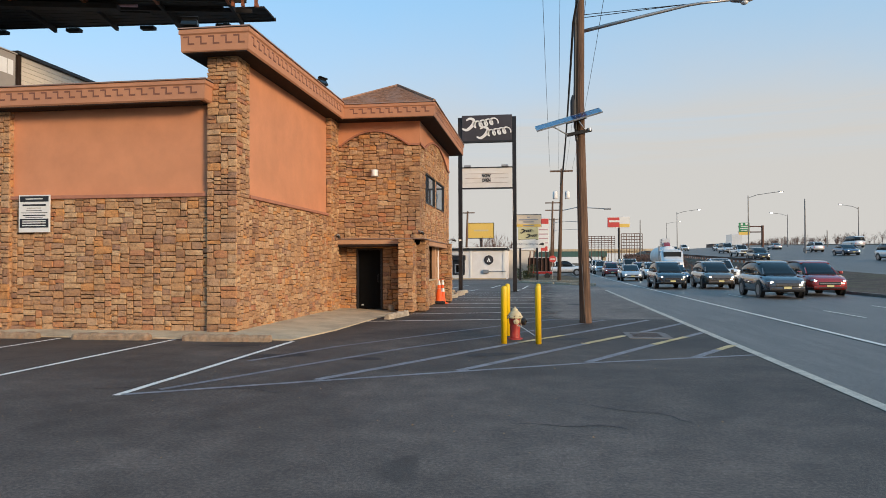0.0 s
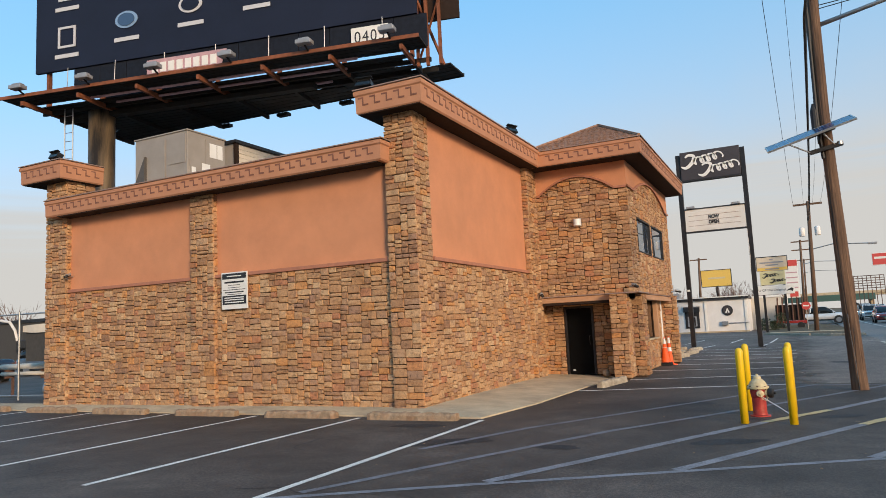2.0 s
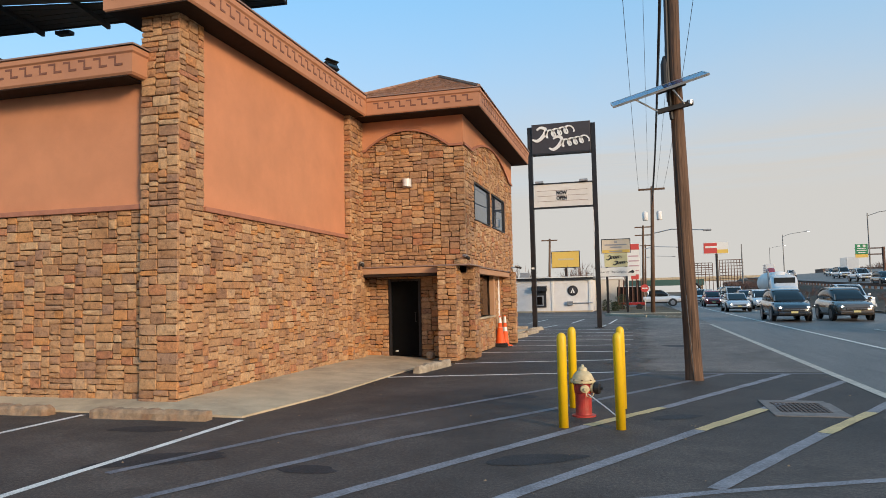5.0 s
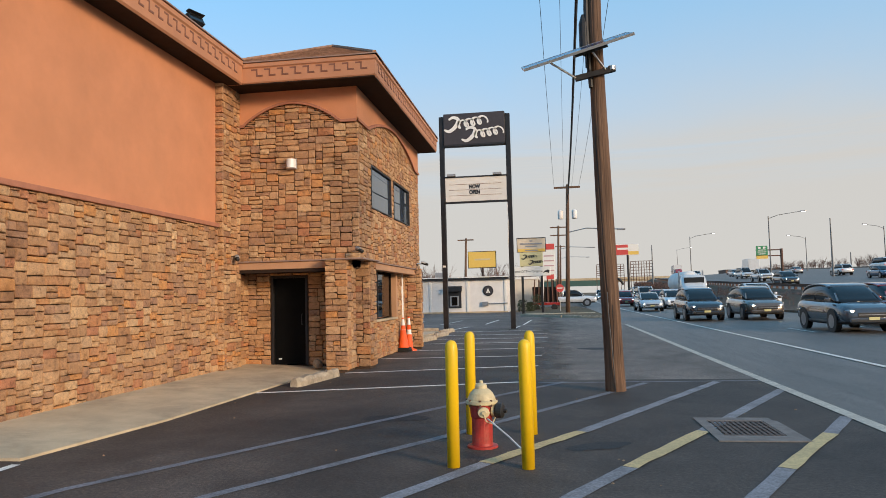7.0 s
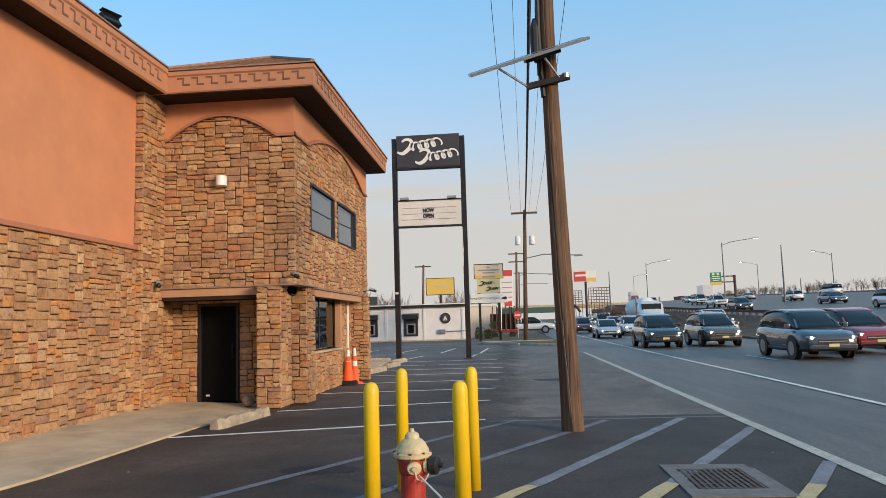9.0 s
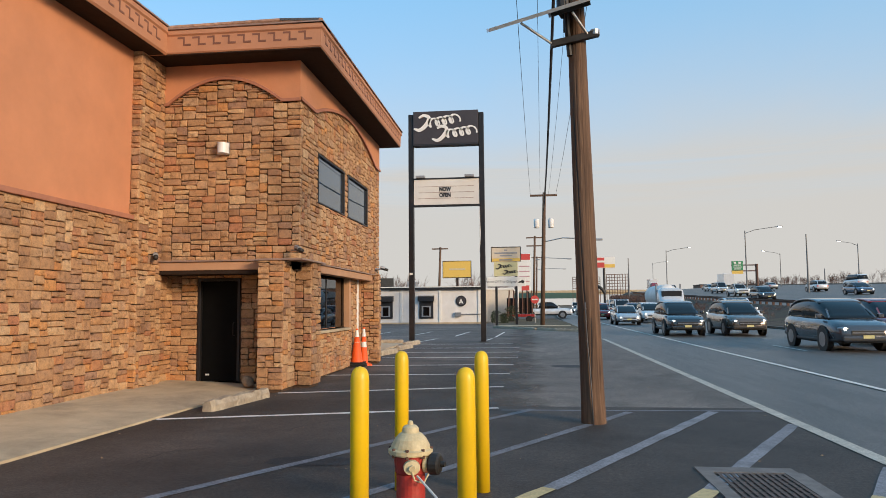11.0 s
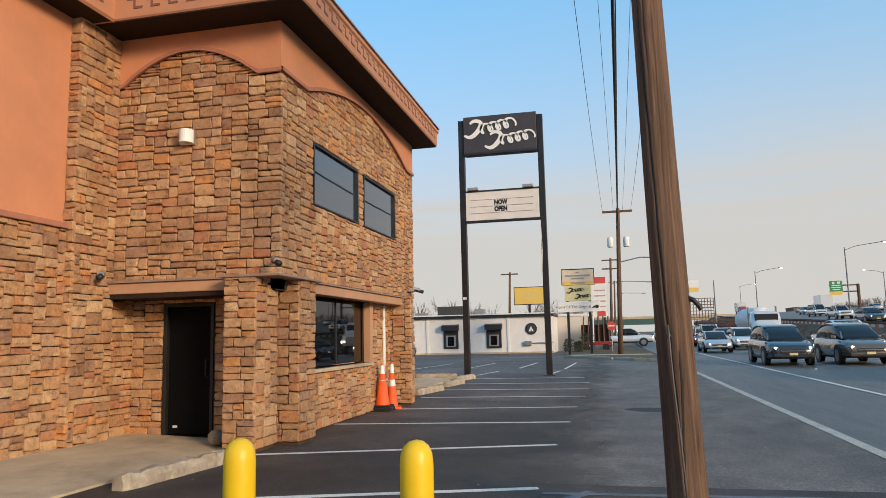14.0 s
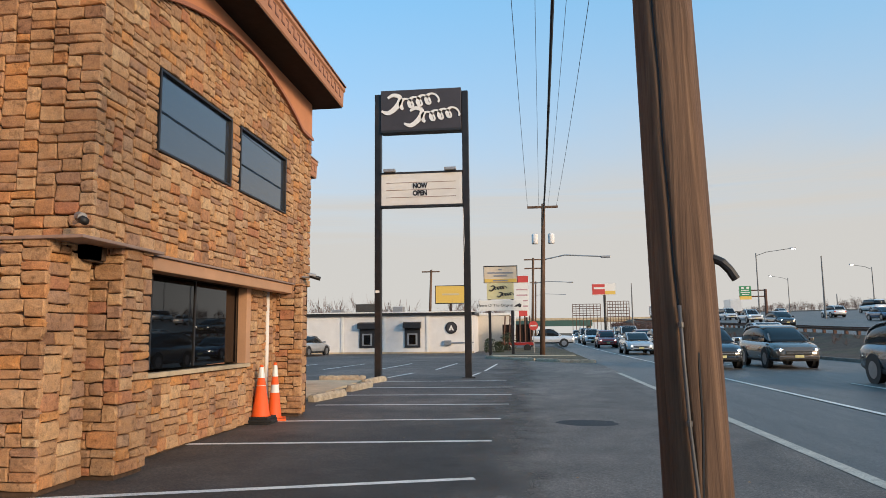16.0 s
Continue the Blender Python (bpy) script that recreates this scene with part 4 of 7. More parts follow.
LOW = (23.74, 27.26, 1.03, 2.26)
lw = wall("wall", TL, 23.68, 28.85, -0.05, 2.26, M["mortar"], 0.25, [LOW], label="low field stone wall under the window")
stonework(lw, frame_m((-4.36, 23.68, 0.02), (0, 1, 0), EAST), 5.15, 2.24, lambda u, v: not (23.0 < 23.68 + u < 27.42 and v > 0.93), seed=42, singly=250)
w = new("window")
w.parent = bld
tagged(w, "wide dark shop window reflecting the road")
part("pane", box(B(), LOW[0], LOW[1] - 0.03, 0.06, 0.072, LOW[2] + 0.03, LOW[3], m=TL), M["darkglass"], w)
for u in (24.55, 25.75):
    part("mullion", box(B(), u, u + 0.035, 0.045, 0.10, LOW[2] + 0.03, LOW[3], 0.003, m=TL), M["black"], w)
part("jamb", box(B(), LOW[1] - 0.02, LOW[1] + 0.16, -0.12, 0.03, LOW[2] + 0.002, LOW[3] - 0.002, 0.008, m=TL), M["ledge"], w, "tan painted window jamb")
part("sill", box(B(), 23.70, LOW[1] + 0.2, -0.12, 0.15, LOW[2] - 0.06, LOW[2], 0.01, m=TL), M["concrete"], w, "pale stone window sill")
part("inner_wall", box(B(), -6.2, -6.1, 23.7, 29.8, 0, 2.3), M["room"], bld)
part("downpipe", tube(B(), [TL @ Vector((28.35, -0.05, 0.05)), TL @ Vector((28.35, -0.05, 2.26))], 0.04, 10), M["whitepaint"], bld, "white painted downpipe", True)

# ---- things on the building ----
def floodlight(at, turn, tilt=-25):
    e = empty("floodlight", "grey outdoor floodlight standing on the cornice", "floodlight", "roof floodlights", at)
    e.matrix_world = pose(*at, 0, 0, turn) @ Matrix.Diagonal((0.8, 0.8, 0.72, 1))
    part("arm", tube(B(), [(0, 0, 0), (0, 0, 0.16)], 0.022, 8), M["iron"], e)
    m = pose(0, 0, 0.22, tilt)
    bm = B()
    prism(bm, [(-0.24, -0.12), (0.24, -0.12), (0.20, 0.12), (-0.20, 0.12)], -0.13, 0.10, m)
    part("housing", bm, M["iron"], e)
    part("lens", box(B(), -0.21, 0.21, -0.139, -0.131, -0.10, 0.09, m=m), M["carglass"], e)
    part("hood", box(B(), -0.25, 0.25, -0.22, -0.10, 0.122, 0.14, m=m), M["iron"], e)
    return e


floodlight((-7.95, 14.85, 6.885), 10)
floodlight((-6.62, 20.2, 6.885), 70)
floodlight((-18.3, 14.85, 6.885), 0)
floodlight((-20.2, 22.5, 8.62), -60)


def wall_light():
    e = empty("wall_light", "cream half-round wall light on the stone tower", "wall light", at=(-5.58, 22.66, 4.62))
    bm = B()
    pts = [(0.11 * math.cos(a), -0.13 * math.sin(a)) for a in np.linspace(0, math.pi, 12)]
    lo = [bm.verts.new((x, y, -0.09)) for x, y in pts]
    hi = [bm.verts.new((x, y, 0.11)) for x, y in pts]
    for i in range(11):
        bm.faces.new((lo[i], lo[i + 1], hi[i + 1], hi[i]))
    bm.faces.new(lo), bm.faces.new(hi), bm.faces.new((lo[0], hi[0], hi[-1], lo[-1]))
    part("shade", bm, M["conewhite"], e, smooth=False)
    part("backplate", box(B(), -0.12, 0.12, 0.0, 0.05, -0.11, 0.13, 0.006), M["alu"], e)


wall_light()


def camera_dome(at, n, big=1.0):
    e = empty("security_camera", "small dark bullet security camera on a bracket", "camera", "security cameras", at)
    d = Vector(n)
    part("bracket", tube(B(), [Vector((0, 0, 0)) - d * 0.1, d * 0.10 * big], 0.02, 8), M["alu"], e)
    part("body", tube(B(), [d * 0.07 * big + Vector((0, 0, 0.03)), d * 0.30 * big + Vector((0, 0, -0.03))], 0.045 * big, 12), M["iron"], e, smooth=True)
    part("hood", tube(B(), [d * 0.05 * big + Vector((0, 0, 0.05)), d * 0.2 * big + Vector((0, 0, 0.02))], 0.05 * big, 12), M["lamphead"], e)


camera_dome((-6.80, 22.45, 2.52), (0.5, -0.86, 0))
camera_dome((-4.10, 22.55, 2.62), (0.75, -0.65, 0), 0.9)
camera_dome((-3.98, 29.6, 2.62), (0.95, 0.3, 0), 0.9)
camera_dome((-17.92, 15.06, 3.62), (0.2, -0.97, 0), 0.8)


def notice():
    e = empty("wall_notice", "white parking notice board with black heading on stone wall", "sign", at=(-11.91, 14.99, 2.83))
    part("board", box(B(), -0.40, 0.40, 0, 0.03, -0.44, 0.44, 0.005), M["signwhite"], e)
    bm = B()
    part("black_field", box(bm, -0.37, 0.37, -0.004, 0, 0.28, 0.41), M["black"], e)
    part("black_field", box(B(), -0.37, 0.37, -0.004, 0, -0.33, -0.12), M["black"], e)
    for z, w in ((0.345, 0.22), (-0.17, 0.3), (-0.22, 0.3), (-0.28, 0.3)):
        part("white_bar", box(B(), -w, w, -0.008, -0.005, z - 0.012, z + 0.012), M["signwhite"], e)
    for z, w, h in ((0.20, 0.30, 0.02), (0.13, 0.18, 0.006), (0.07, 0.20, 0.006), (0.02, 0.34, 0.007), (-0.04, 0.29, 0.013), (-0.09, 0.22, 0.006)):
        part("text_bar", box(B(), -w, w, -0.004, 0, z - h, z + h), M["black"], e)


notice()


def hvac():
    e = empty("rooftop_unit", "beige-grey sheet metal air conditioning unit on the roof", "air conditioner", at=(-15.25, 16.5, 5.73))
    part("curb", box(B(), -0.95, 0.95, -0.65, 0.65, 0, 0.2), M["metalgrey"], e)
    part("casing", box(B(), -1.0, 1.0, -0.7, 0.7, 0.2, 1.62, 0.015), M["hvac"], e)
    part("lid", box(B(), -1.03, 1.03, -0.73, 0.73, 1.622, 1.66, 0.008), M["hvac"], e)
    part("panel", box(B(), -0.42, 0.18, -0.725, -0.70, 0.28, 1.5, 0.006), M["hvac"], e)
    part("panel", box(B(), 0.3, 0.95, -0.72, -0.70, 0.75, 1.55, 0.006), M["hvac"], e)
    bm = B()
    prism(bm, [(-0.55, 0.25), (-0.98, 0.25), (-0.55, 1.1)], -0.78, -0.70)
    part("intake_hood", bm, M["hvacdark"], e)
    part("panel", box(B(), 1.0, 1.02, -0.65, -0.1, 0.28, 0.85, 0.004), M["hvac"], e)
    part("panel", box(B(), 1.0, 1.02, -0.05, 0.65, 0.28, 1.5, 0.004), M["hvac"], e)
    for y, z, w, h in ((0.22, 1.22, 0.13, 0.2), (0.48, 1.22, 0.1, 0.2), (-0.5, 0.55, 0.07, 0.09), (-0.05, 0.5, 0.15, 0.3)):
        part("label_plate", box(B(), 1.021, 1.028, y - w, y + w, z - h, z + h), M["signwhite"], e)


hvac()


def penthouse():
    e = empty("roof_penthouse", "cream-sided roof housing with a black roof edge", "roof housing", at=(-18.5, 23.0, 5.73))
    part("wall", box(B(), -1.5, 1.5, -2.4, 2.5, 0, 2.75), M["hvac"], e)
    for i in range(18):
        part("siding_board", box(B(), 1.5, 1.522, -2.3, 2.5, 0.02 + i * 0.15, 0.16 + i * 0.15), M["siding"], e)
    part("post", box(B(), 1.45, 1.55, -2.44, -2.28, 0, 2.75), M["soffit"], e)
    part("roof", box(B(), -1.6, 1.62, -2.5, 2.6, 2.752, 2.86, 0.01), M["black"], e)
    f = empty("roof_vent_box", "small brown vent housing on the roof", "vent", at=(-17.2, 27.3, 5.73))
    part("casing", box(B(), -0.6, 0.6, -0.8, 0.8, 0, 3.2, 0.02), M["hvac"], f)
    part("cap", box(B(), -0.7, 0.7, -0.9, 0.9, 3.203, 3.3, 0.02), M["soffit"], f)


penthouse()

# ---- car park furniture ----
def wheel_stop(a, b, h=0.15, seed=0, surface="stop"):
    a, b = Vector((*a, 0)), Vector((*b, 0))
    L = (b - a).length
    r = random.Random(seed)
    bm = B()
    n = 22
    rings = []
    for i in range(n + 1):
        x = -L / 2 + L * i / n
        end = 0.75 if i in (0, n) else 1.0
        prof = [(-0.10, 0), (-0.095, 0.09), (-0.065, h), (0.065, h), (0.095, 0.09), (0.10, 0)]
        rings.append([bm.verts.new((x, y * end + r.uniform(-0.012, 0.012), max(0, z * (0.9 if end < 1 else 1) + (r.uniform(-0.03, 0.008) if z > 0.1 else 0)))) for y, z in prof])
    for p, q in zip(rings, rings[1:]):
        for k in range(5):
            bm.faces.new((p[k], q[k], q[k + 1], p[k + 1]))
    bm.faces.new(rings[0]), bm.faces.new(rings[-1][::-1])
    ob = mesh_ob("wheel_stop", bm, M[surface])
    c, d = (a + b) / 2, b - a
    ob.matrix_world = pose(c.x, c.y, 0, 0, 0, math.degrees(math.atan2(d.y, d.x)))
    tagged(ob, "chipped concrete wheel stop stained with rust on asphalt" if surface == "stop" else "pale broken concrete wheel stop on asphalt", "wheel stop", "wheel stops")


for i, (x0, x1) in enumerate(((-7.68, -5.75), (-10.28, -8.49), (-12.97, -11.17), (-15.85, -14.02), (-18.5, -16.7), (-21.3, -19.5), (-24.0, -22.2))):
    wheel_stop((x0, 14.10 + 0.05 * i), (x1, 14.12 + 0.05 * i), seed=i)
for i, (a, b) in enumerate((((-4.58, 20.05), (-4.33, 21.78)), ((-4.45, 31.5), (-4.15, 33.2)), ((-4.3, 34.3), (-4.1, 36.0)), ((-4.5, 36.9), (-4.2, 38.5)), ((-6.4, 38.7), (-4.9, 38.9)))):
    wheel_stop(a, b, 0.17, 20 + i, "palestop")
tagged(mesh_ob("side_pad", box(B(), -9.0, -4.75, 30.6, 38, -0.03, 0.06), M["concrete"]), "pale concrete pad beside the tower", "concrete pad", kind="structure")


def bollard(at, lean):
    ob = mesh_ob("bollard", lathe(B(), [(0.060, 0.0), (0.060, 1.09), (0.056, 1.125), (0.045, 1.15), (0.027, 1.166), (0.006, 1.172)], 20), M["bollard"], True)
    ob.matrix_world = pose(*at, 0, lean[0], lean[1])
    return tagged(ob, "bright yellow plastic-sleeved round-topped guard post", "bollard", "bollards round the hydrant")


bollard((-0.884, 14.354, 0), (0.2, 0))
bollard((-0.192, 14.33, 0), (-0.3, 40))
bollard((-0.888, 15.908, 0), (0.2, 0))
bollard((-0.195, 15.916, 0), (-0.2, 70))


def hydrant():
    e = empty("fire_hydrant", "red and cream fire hydrant with black side cap", "fire hydrant", at=(-0.695, 15.22, 0))
    e.scale = (1.2, 1.2, 1.02)
    part("barrel", lathe(B(), [(0.135, 0), (0.135, 0.02), (0.095, 0.025), (0.092, 0.05), (0.090, 0.30), (0.098, 0.31), (0.105, 0.40), (0.105, 0.44)], 24), M["hydred"], e, smooth=False)
    part("flange", lathe(B(), [(0.135, 0.44), (0.140, 0.45), (0.140, 0.475), (0.125, 0.485)], 24), M["hydcream"], e)
    part("bonnet", lathe(B(), [(0.125, 0.485), (0.122, 0.50), (0.10, 0.55), (0.072, 0.585), (0.055, 0.595), (0.050, 0.63), (0.035, 0.645), (0.018, 0.65), (0.016, 0.675), (0.004, 0.68)], 24), M["hydcream"], e)
    for i in range(8):
        a = i * math.pi / 4
        part("bolt", lathe(B(), [(0.012, 0.425), (0.012, 0.492)], 6, pose(0.128 * math.cos(a), 0.128 * math.sin(a), 0)), M["rust"], e)
    noz = part("nozzle", lathe(B(), [(0.045, 0.09), (0.045, 0.125), (0.052, 0.13), (0.050, 0.165), (0.022, 0.17), (0.02, 0.19)], 16, pose(0, 0, 0.375, 90, 0, 12)), M["hydcream"], e, "cream nozzle cap facing the lot")
    part("nozzle", lathe(B(), [(0.05, 0.09), (0.068, 0.10), (0.068, 0.125), (0.05, 0.13)], 18, pose(0, 0, 0.375, 0, 90, -10)), M["hydcream"], e, "cream steamer collar")
    part("steamer_cap", lathe(B(), [(0.075, 0.13), (0.080, 0.14), (0.078, 0.185), (0.06, 0.195), (0.022, 0.198), (0.02, 0.225)], 18, pose(0, 0, 0.375, 0, 90, -10)), M["iron"], e, "black iron steamer cap")
    part("chain", tube(B(), [(0.03, -0.17, 0.37), (0.05, -0.16, 0.29), (0.10, -0.13, 0.26), (0.13, -0.05, 0.33)], 0.006, 6), M["hydcream"], e)
    part("guy_wire", tube(B(), [(0.06, -0.12, 0.31), (0.26, -0.42, 0.20), (0.40, -0.72, 0.13)], 0.008, 6), M["whitepaint"], e, "pale cord hanging toward a bollard")


hydrant()


def drain():
    e = empty("storm_drain", "rusty square storm drain grate in a concrete collar", "drain", at=(2.17, 16.27, 0))
    bm = B()
    for b in ((-0.42, 0.50, -0.72, -0.44), (-0.42, 0.46, 0.46, 0.66), (-0.42, -0.30, -0.44, 0.46), (0.34, 0.50, -0.44, 0.46)):
        box(bm, b[0], b[1], b[2], b[3], -0.05, 0.012)
    part("collar", bm, M["collar"], e)
    g = part("grate", box(B(), -0.30, 0.34, -0.44, 0.46, -0.05, -0.004), M["grate"], e)
    for i in range(11):
        part("bar", box(B(), -0.27 + i * 0.057, -0.24 + i * 0.057, -0.42, 0.44, -0.003, 0.012), M["grate"], g)
    for j in range(6):
        part("bar", box(B(), -0.29, 0.33, -0.40 + j * 0.16, -0.375 + j * 0.16, -0.003, 0.010), M["grate"], g)


drain()


def cone(at, h, r, lean=0, turn=0, foot="rubber"):
    e = empty("traffic_cone", "orange traffic cone with white reflective collars", "traffic cone", "cones by the pier", at)
    e.matrix_world = pose(*at, lean, 0, turn)
    k = lambda z: r + (0.028 - r) * z / h
    part("base", box(B(), -0.2, 0.2, -0.2, 0.2, 0, 0.045, 0.012), M[foot], e, "square base")
    part("body", lathe(B(), [(k(0) + 0.02, 0.045), (k(0), 0.07), (k(h), h), (0.015, h + 0.004)], 20), M["coneorange"], e, smooth=True)
    for z0, z1 in ((0.48 * h, 0.62 * h), (0.76 * h, 0.96 * h)):
        part("collar", lathe(B(), [(k(z0) + 0.004, z0), (k(z1) + 0.004, z1)], 20, cap=False), M["conewhite"], e, smooth=True)


cone((-4.18, 27.8, 0.08), 0.90, 0.15)
cone((-4.10, 28.24, 0.0), 1.0, 0.12, 0, 20, "coneorange")
rb = empty("cone_weight", "stack of black rubber cone bases under a cone", "rubber base", at=(-4.18, 27.8, 0))
part("slab", box(B(), -0.24, 0.22, -0.22, 0.23, 0, 0.04, 0.012), M["rubber"], rb)
part("slab", box(B(), -0.20, 0.24, -0.23, 0.20, 0.041, 0.079, 0.012, m=pose(0, 0, 0, 0, 0, 7)), M["rubber"], rb)
rk = mesh_ob("rock", bmesh.new(), M["stop"])
bm = B()
bmesh.ops.create_icosphere(bm, subdivisions=2, radius=0.12)
for v in bm.verts:
    v.co *= 1 + 0.25 * noise.noise(v.co * 9)
    v.co.z = max(-0.09, v.co.z)
bm.to_mesh(rk.data)
bm.free()
rk.matrix_world = pose(-5.05, 22.75, 0.15)
tagged(rk, "rough grey rock propped by the porch pier", "rock")

# ---- timber utility pole with lamp arm, solar panel and cables ----
def pole_x(z):
    """How far the leaning pole's axis has drifted at height z."""
    return -0.022 * min(z, 3.0) - 0.0165 * (min(max(z, 3.0), 6.0) - 3.0) + 0.012 * max(0.0, z - 6.0)


def pole_r(z):
    return 0.154 - 0.0062 * min(z, 5.0) - 0.0035 * max(0.0, z - 5.0) + 0.012 * math.exp(-z / 0.25)


# drying checks in the timber: foot, top, angle at the foot, angle at the top, width, depth
CHECKS = ((0.2, 4.6, -1.78, -2.42, 0.055, 0.026), (0.25, 1.48, -1.78, -1.47, 0.045, 0.022), (0.0, 1.0, -0.85, -1.02, 0.05, 0.016), (0.1, 1.7, -0.55, -0.72, 0.045, 0.012),
          (1.9, 3.4, -1.05, -1.15, 0.04, 0.010), (2.3, 5.2, -1.55, -1.45, 0.04, 0.012), (3.2, 7.0, -2.0, -1.8, 0.04, 0.012), (0.4, 2.2, -2.6, -2.75, 0.05, 0.012), (4.5, 9.0, -1.2, -1.3, 0.04, 0.012))


def check_angle(c, z):
    return c[2] + (c[3] - c[2]) * (z - c[0]) / (c[1] - c[0]) + 0.035 * math.sin(z * 3.1 + c[4] * 90) + 0.015 * math.sin(z * 11 + c[5] * 400)


def utility_pole():
    e = empty("utility_pole", "weathered brown timber utility pole with cables and conduit", "utility pole", at=(1.06, 19.45, 0))
    bm = B()
    n, seg = 130, 128
    rings = []
    for i in range(n + 1):
        z = 11.5 * (i / n) ** 1.35
        cuts = []
        for c in CHECKS:
            if c[0] <= z <= c[1]:
                f = (z - c[0]) / (c[1] - c[0])
                cuts.append((check_angle(c, z), c[4], 0.55 * c[5] * min(1.0, 6 * f, 6 * (1 - f))))
        ring = []
        for k in range(seg):
            a = 2 * math.pi * k / seg - math.pi
            ca, sa = math.cos(a), math.sin(a)
            rr = pole_r(z) + 0.007 * noise.noise((ca * 1.7, sa * 1.7, z * 0.25)) + 0.0018 * noise.noise((ca * 9, sa * 9, z * 0.4)) + 0.0009 * noise.noise((ca * 26, sa * 26, z * 0.9))
            for at, w, d in cuts:
                rr -= d * math.exp(-((a - at) / w) ** 2)
            for kz, ka in ((1.50, -1.47), (2.88, -0.98), (4.15, -1.7)):
                q = ((z - kz) / 0.075) ** 2 + ((a - ka) / 0.30) ** 2
                if q < 6:
                    rr += 0.014 * math.exp(-q) - 0.016 * math.exp(-6 * q)
            ring.append(bm.verts.new((pole_x(z) + rr * ca, rr * sa, z)))
        rings.append(ring)
    for p, q in zip(rings, rings[1:]):
        for k in range(seg):
            bm.faces.new((p[k], p[(k + 1) % seg], q[(k + 1) % seg], q[k]))
    bm.faces.new(rings[-1])
    part("pole", bm, M["pole"], e, smooth=True)
    for c in CHECKS[:2]:
        pts = []
        for z in np.linspace(c[0] + 0.1, c[1] - 0.1, 40):
            a = check_angle(c, z)
            pts.append((pole_x(z) + (pole_r(z) - 0.008) * math.cos(a), (pole_r(z) - 0.008) * math.sin(a), z))
        part("crack", tube(B(), pts, 0.005, 5, 0.006), M["cable"], e, "dark drying crack")
    con = [(-0.022, -0.178, 0.0), (-0.036, -0.175, 0.4), (-0.056, -0.166, 0.78), (-0.076, -0.160, 1.07), (-0.086, -0.156, 1.34), (-0.092, -0.152, 1.585)]
    pipe = part("conduit", tube(B(), con, 0.0085, 8), M["conduit"], e, "thin grey conduit", True)
    for z, x, y in ((1.08, -0.077, -0.160), (1.5, -0.090, -0.153)):
        part("clip", tube(B(), [(x, y, z - 0.012), (x, y, z + 0.012)], 0.013, 8), M["conduit"], pipe)
    part("riser", tube(B(), [(-0.21, -0.09, 4.95), (-0.235, -0.09, 5.3), (-0.25, -0.08, 6.0), (-0.22, -0.05, 8.4)], 0.038, 8), M["cable"], e, "bundle of black riser cables")
    part("riser", tube(B(), [(-0.27, -0.06, 5.3), (-0.27, -0.07, 6.3), (-0.21, -0.06, 7.6), (-0.13, -0.05, 9.4)], 0.022, 6), M["cable"], e)
    part("splice_box", lathe(B(), [(0.02, 5.5), (0.075, 5.6), (0.075, 6.05), (0.03, 6.2)], 10, pose(-0.30, -0.06, 0)), M["cable"], e, "black cable splice case")
    part("cable_end", tube(B(), [(0.05, -0.03, 1.805), (0.09, -0.04, 1.797), (0.125, -0.05, 1.778), (0.155, -0.05, 1.745), (0.182, -0.05, 1.70)], 0.020, 8), M["cable"], e, "stub of cut black cable")
    arm = part("lamp_arm", tube(B(), [(0.0, 0, 7.97), (1.45, 0, 8.27), (2.75, 0, 8.53), (3.1, 0, 8.57), (3.9, 0, 8.61)], 0.05, 10, 0.03), M["metalgrey"], e, "curved steel lamp arm", True)
    for z in (8.34, 8.42):
        part("stay_wire", tube(B(), [(0.0, 0, z), (2.75, 0, 8.56)], 0.011, 5), M["cable"], arm)
    bm = B()
    lathe(bm, [(0.03, -0.30), (0.09, -0.22), (0.125, 0.0), (0.12, 0.18), (0.05, 0.30)], 14, pose(4.12, 0, 8.60, 0, 90, 0) @ Matrix.Diagonal((0.55, 1, 1, 1)))
    part("lamp_head", bm, M["lamphead"], e, "grey cobra lamp head", True)
    part("lamp_glass", lathe(B(), [(0.10, -0.02), (0.09, -0.06), (0.03, -0.09)][::-1], 14, pose(4.2, 0, 8.56)), M["conewhite"], e, smooth=True)
    part("transformer", lathe(B(), [(0.20, 9.0), (0.21, 9.03), (0.21, 9.85), (0.15, 9.93)], 20, pose(0.30, -0.16, 0)), M["metalgrey"], e, "grey transformer can", True)
    part("crossarm", box(B(), -1.25, 1.25, -0.06, 0.05, 10.55, 10.68), M["pole"], e)
    for x in (-1.1, -0.55, 0.55, 1.1):
        part("insulator", lathe(B(), [(0.03, 10.68), (0.05, 10.74), (0.03, 10.78), (0.045, 10.82), (0.02, 10.86)], 10, pose(x, 0, 0)), M["metalgrey"], e)


utility_pole()


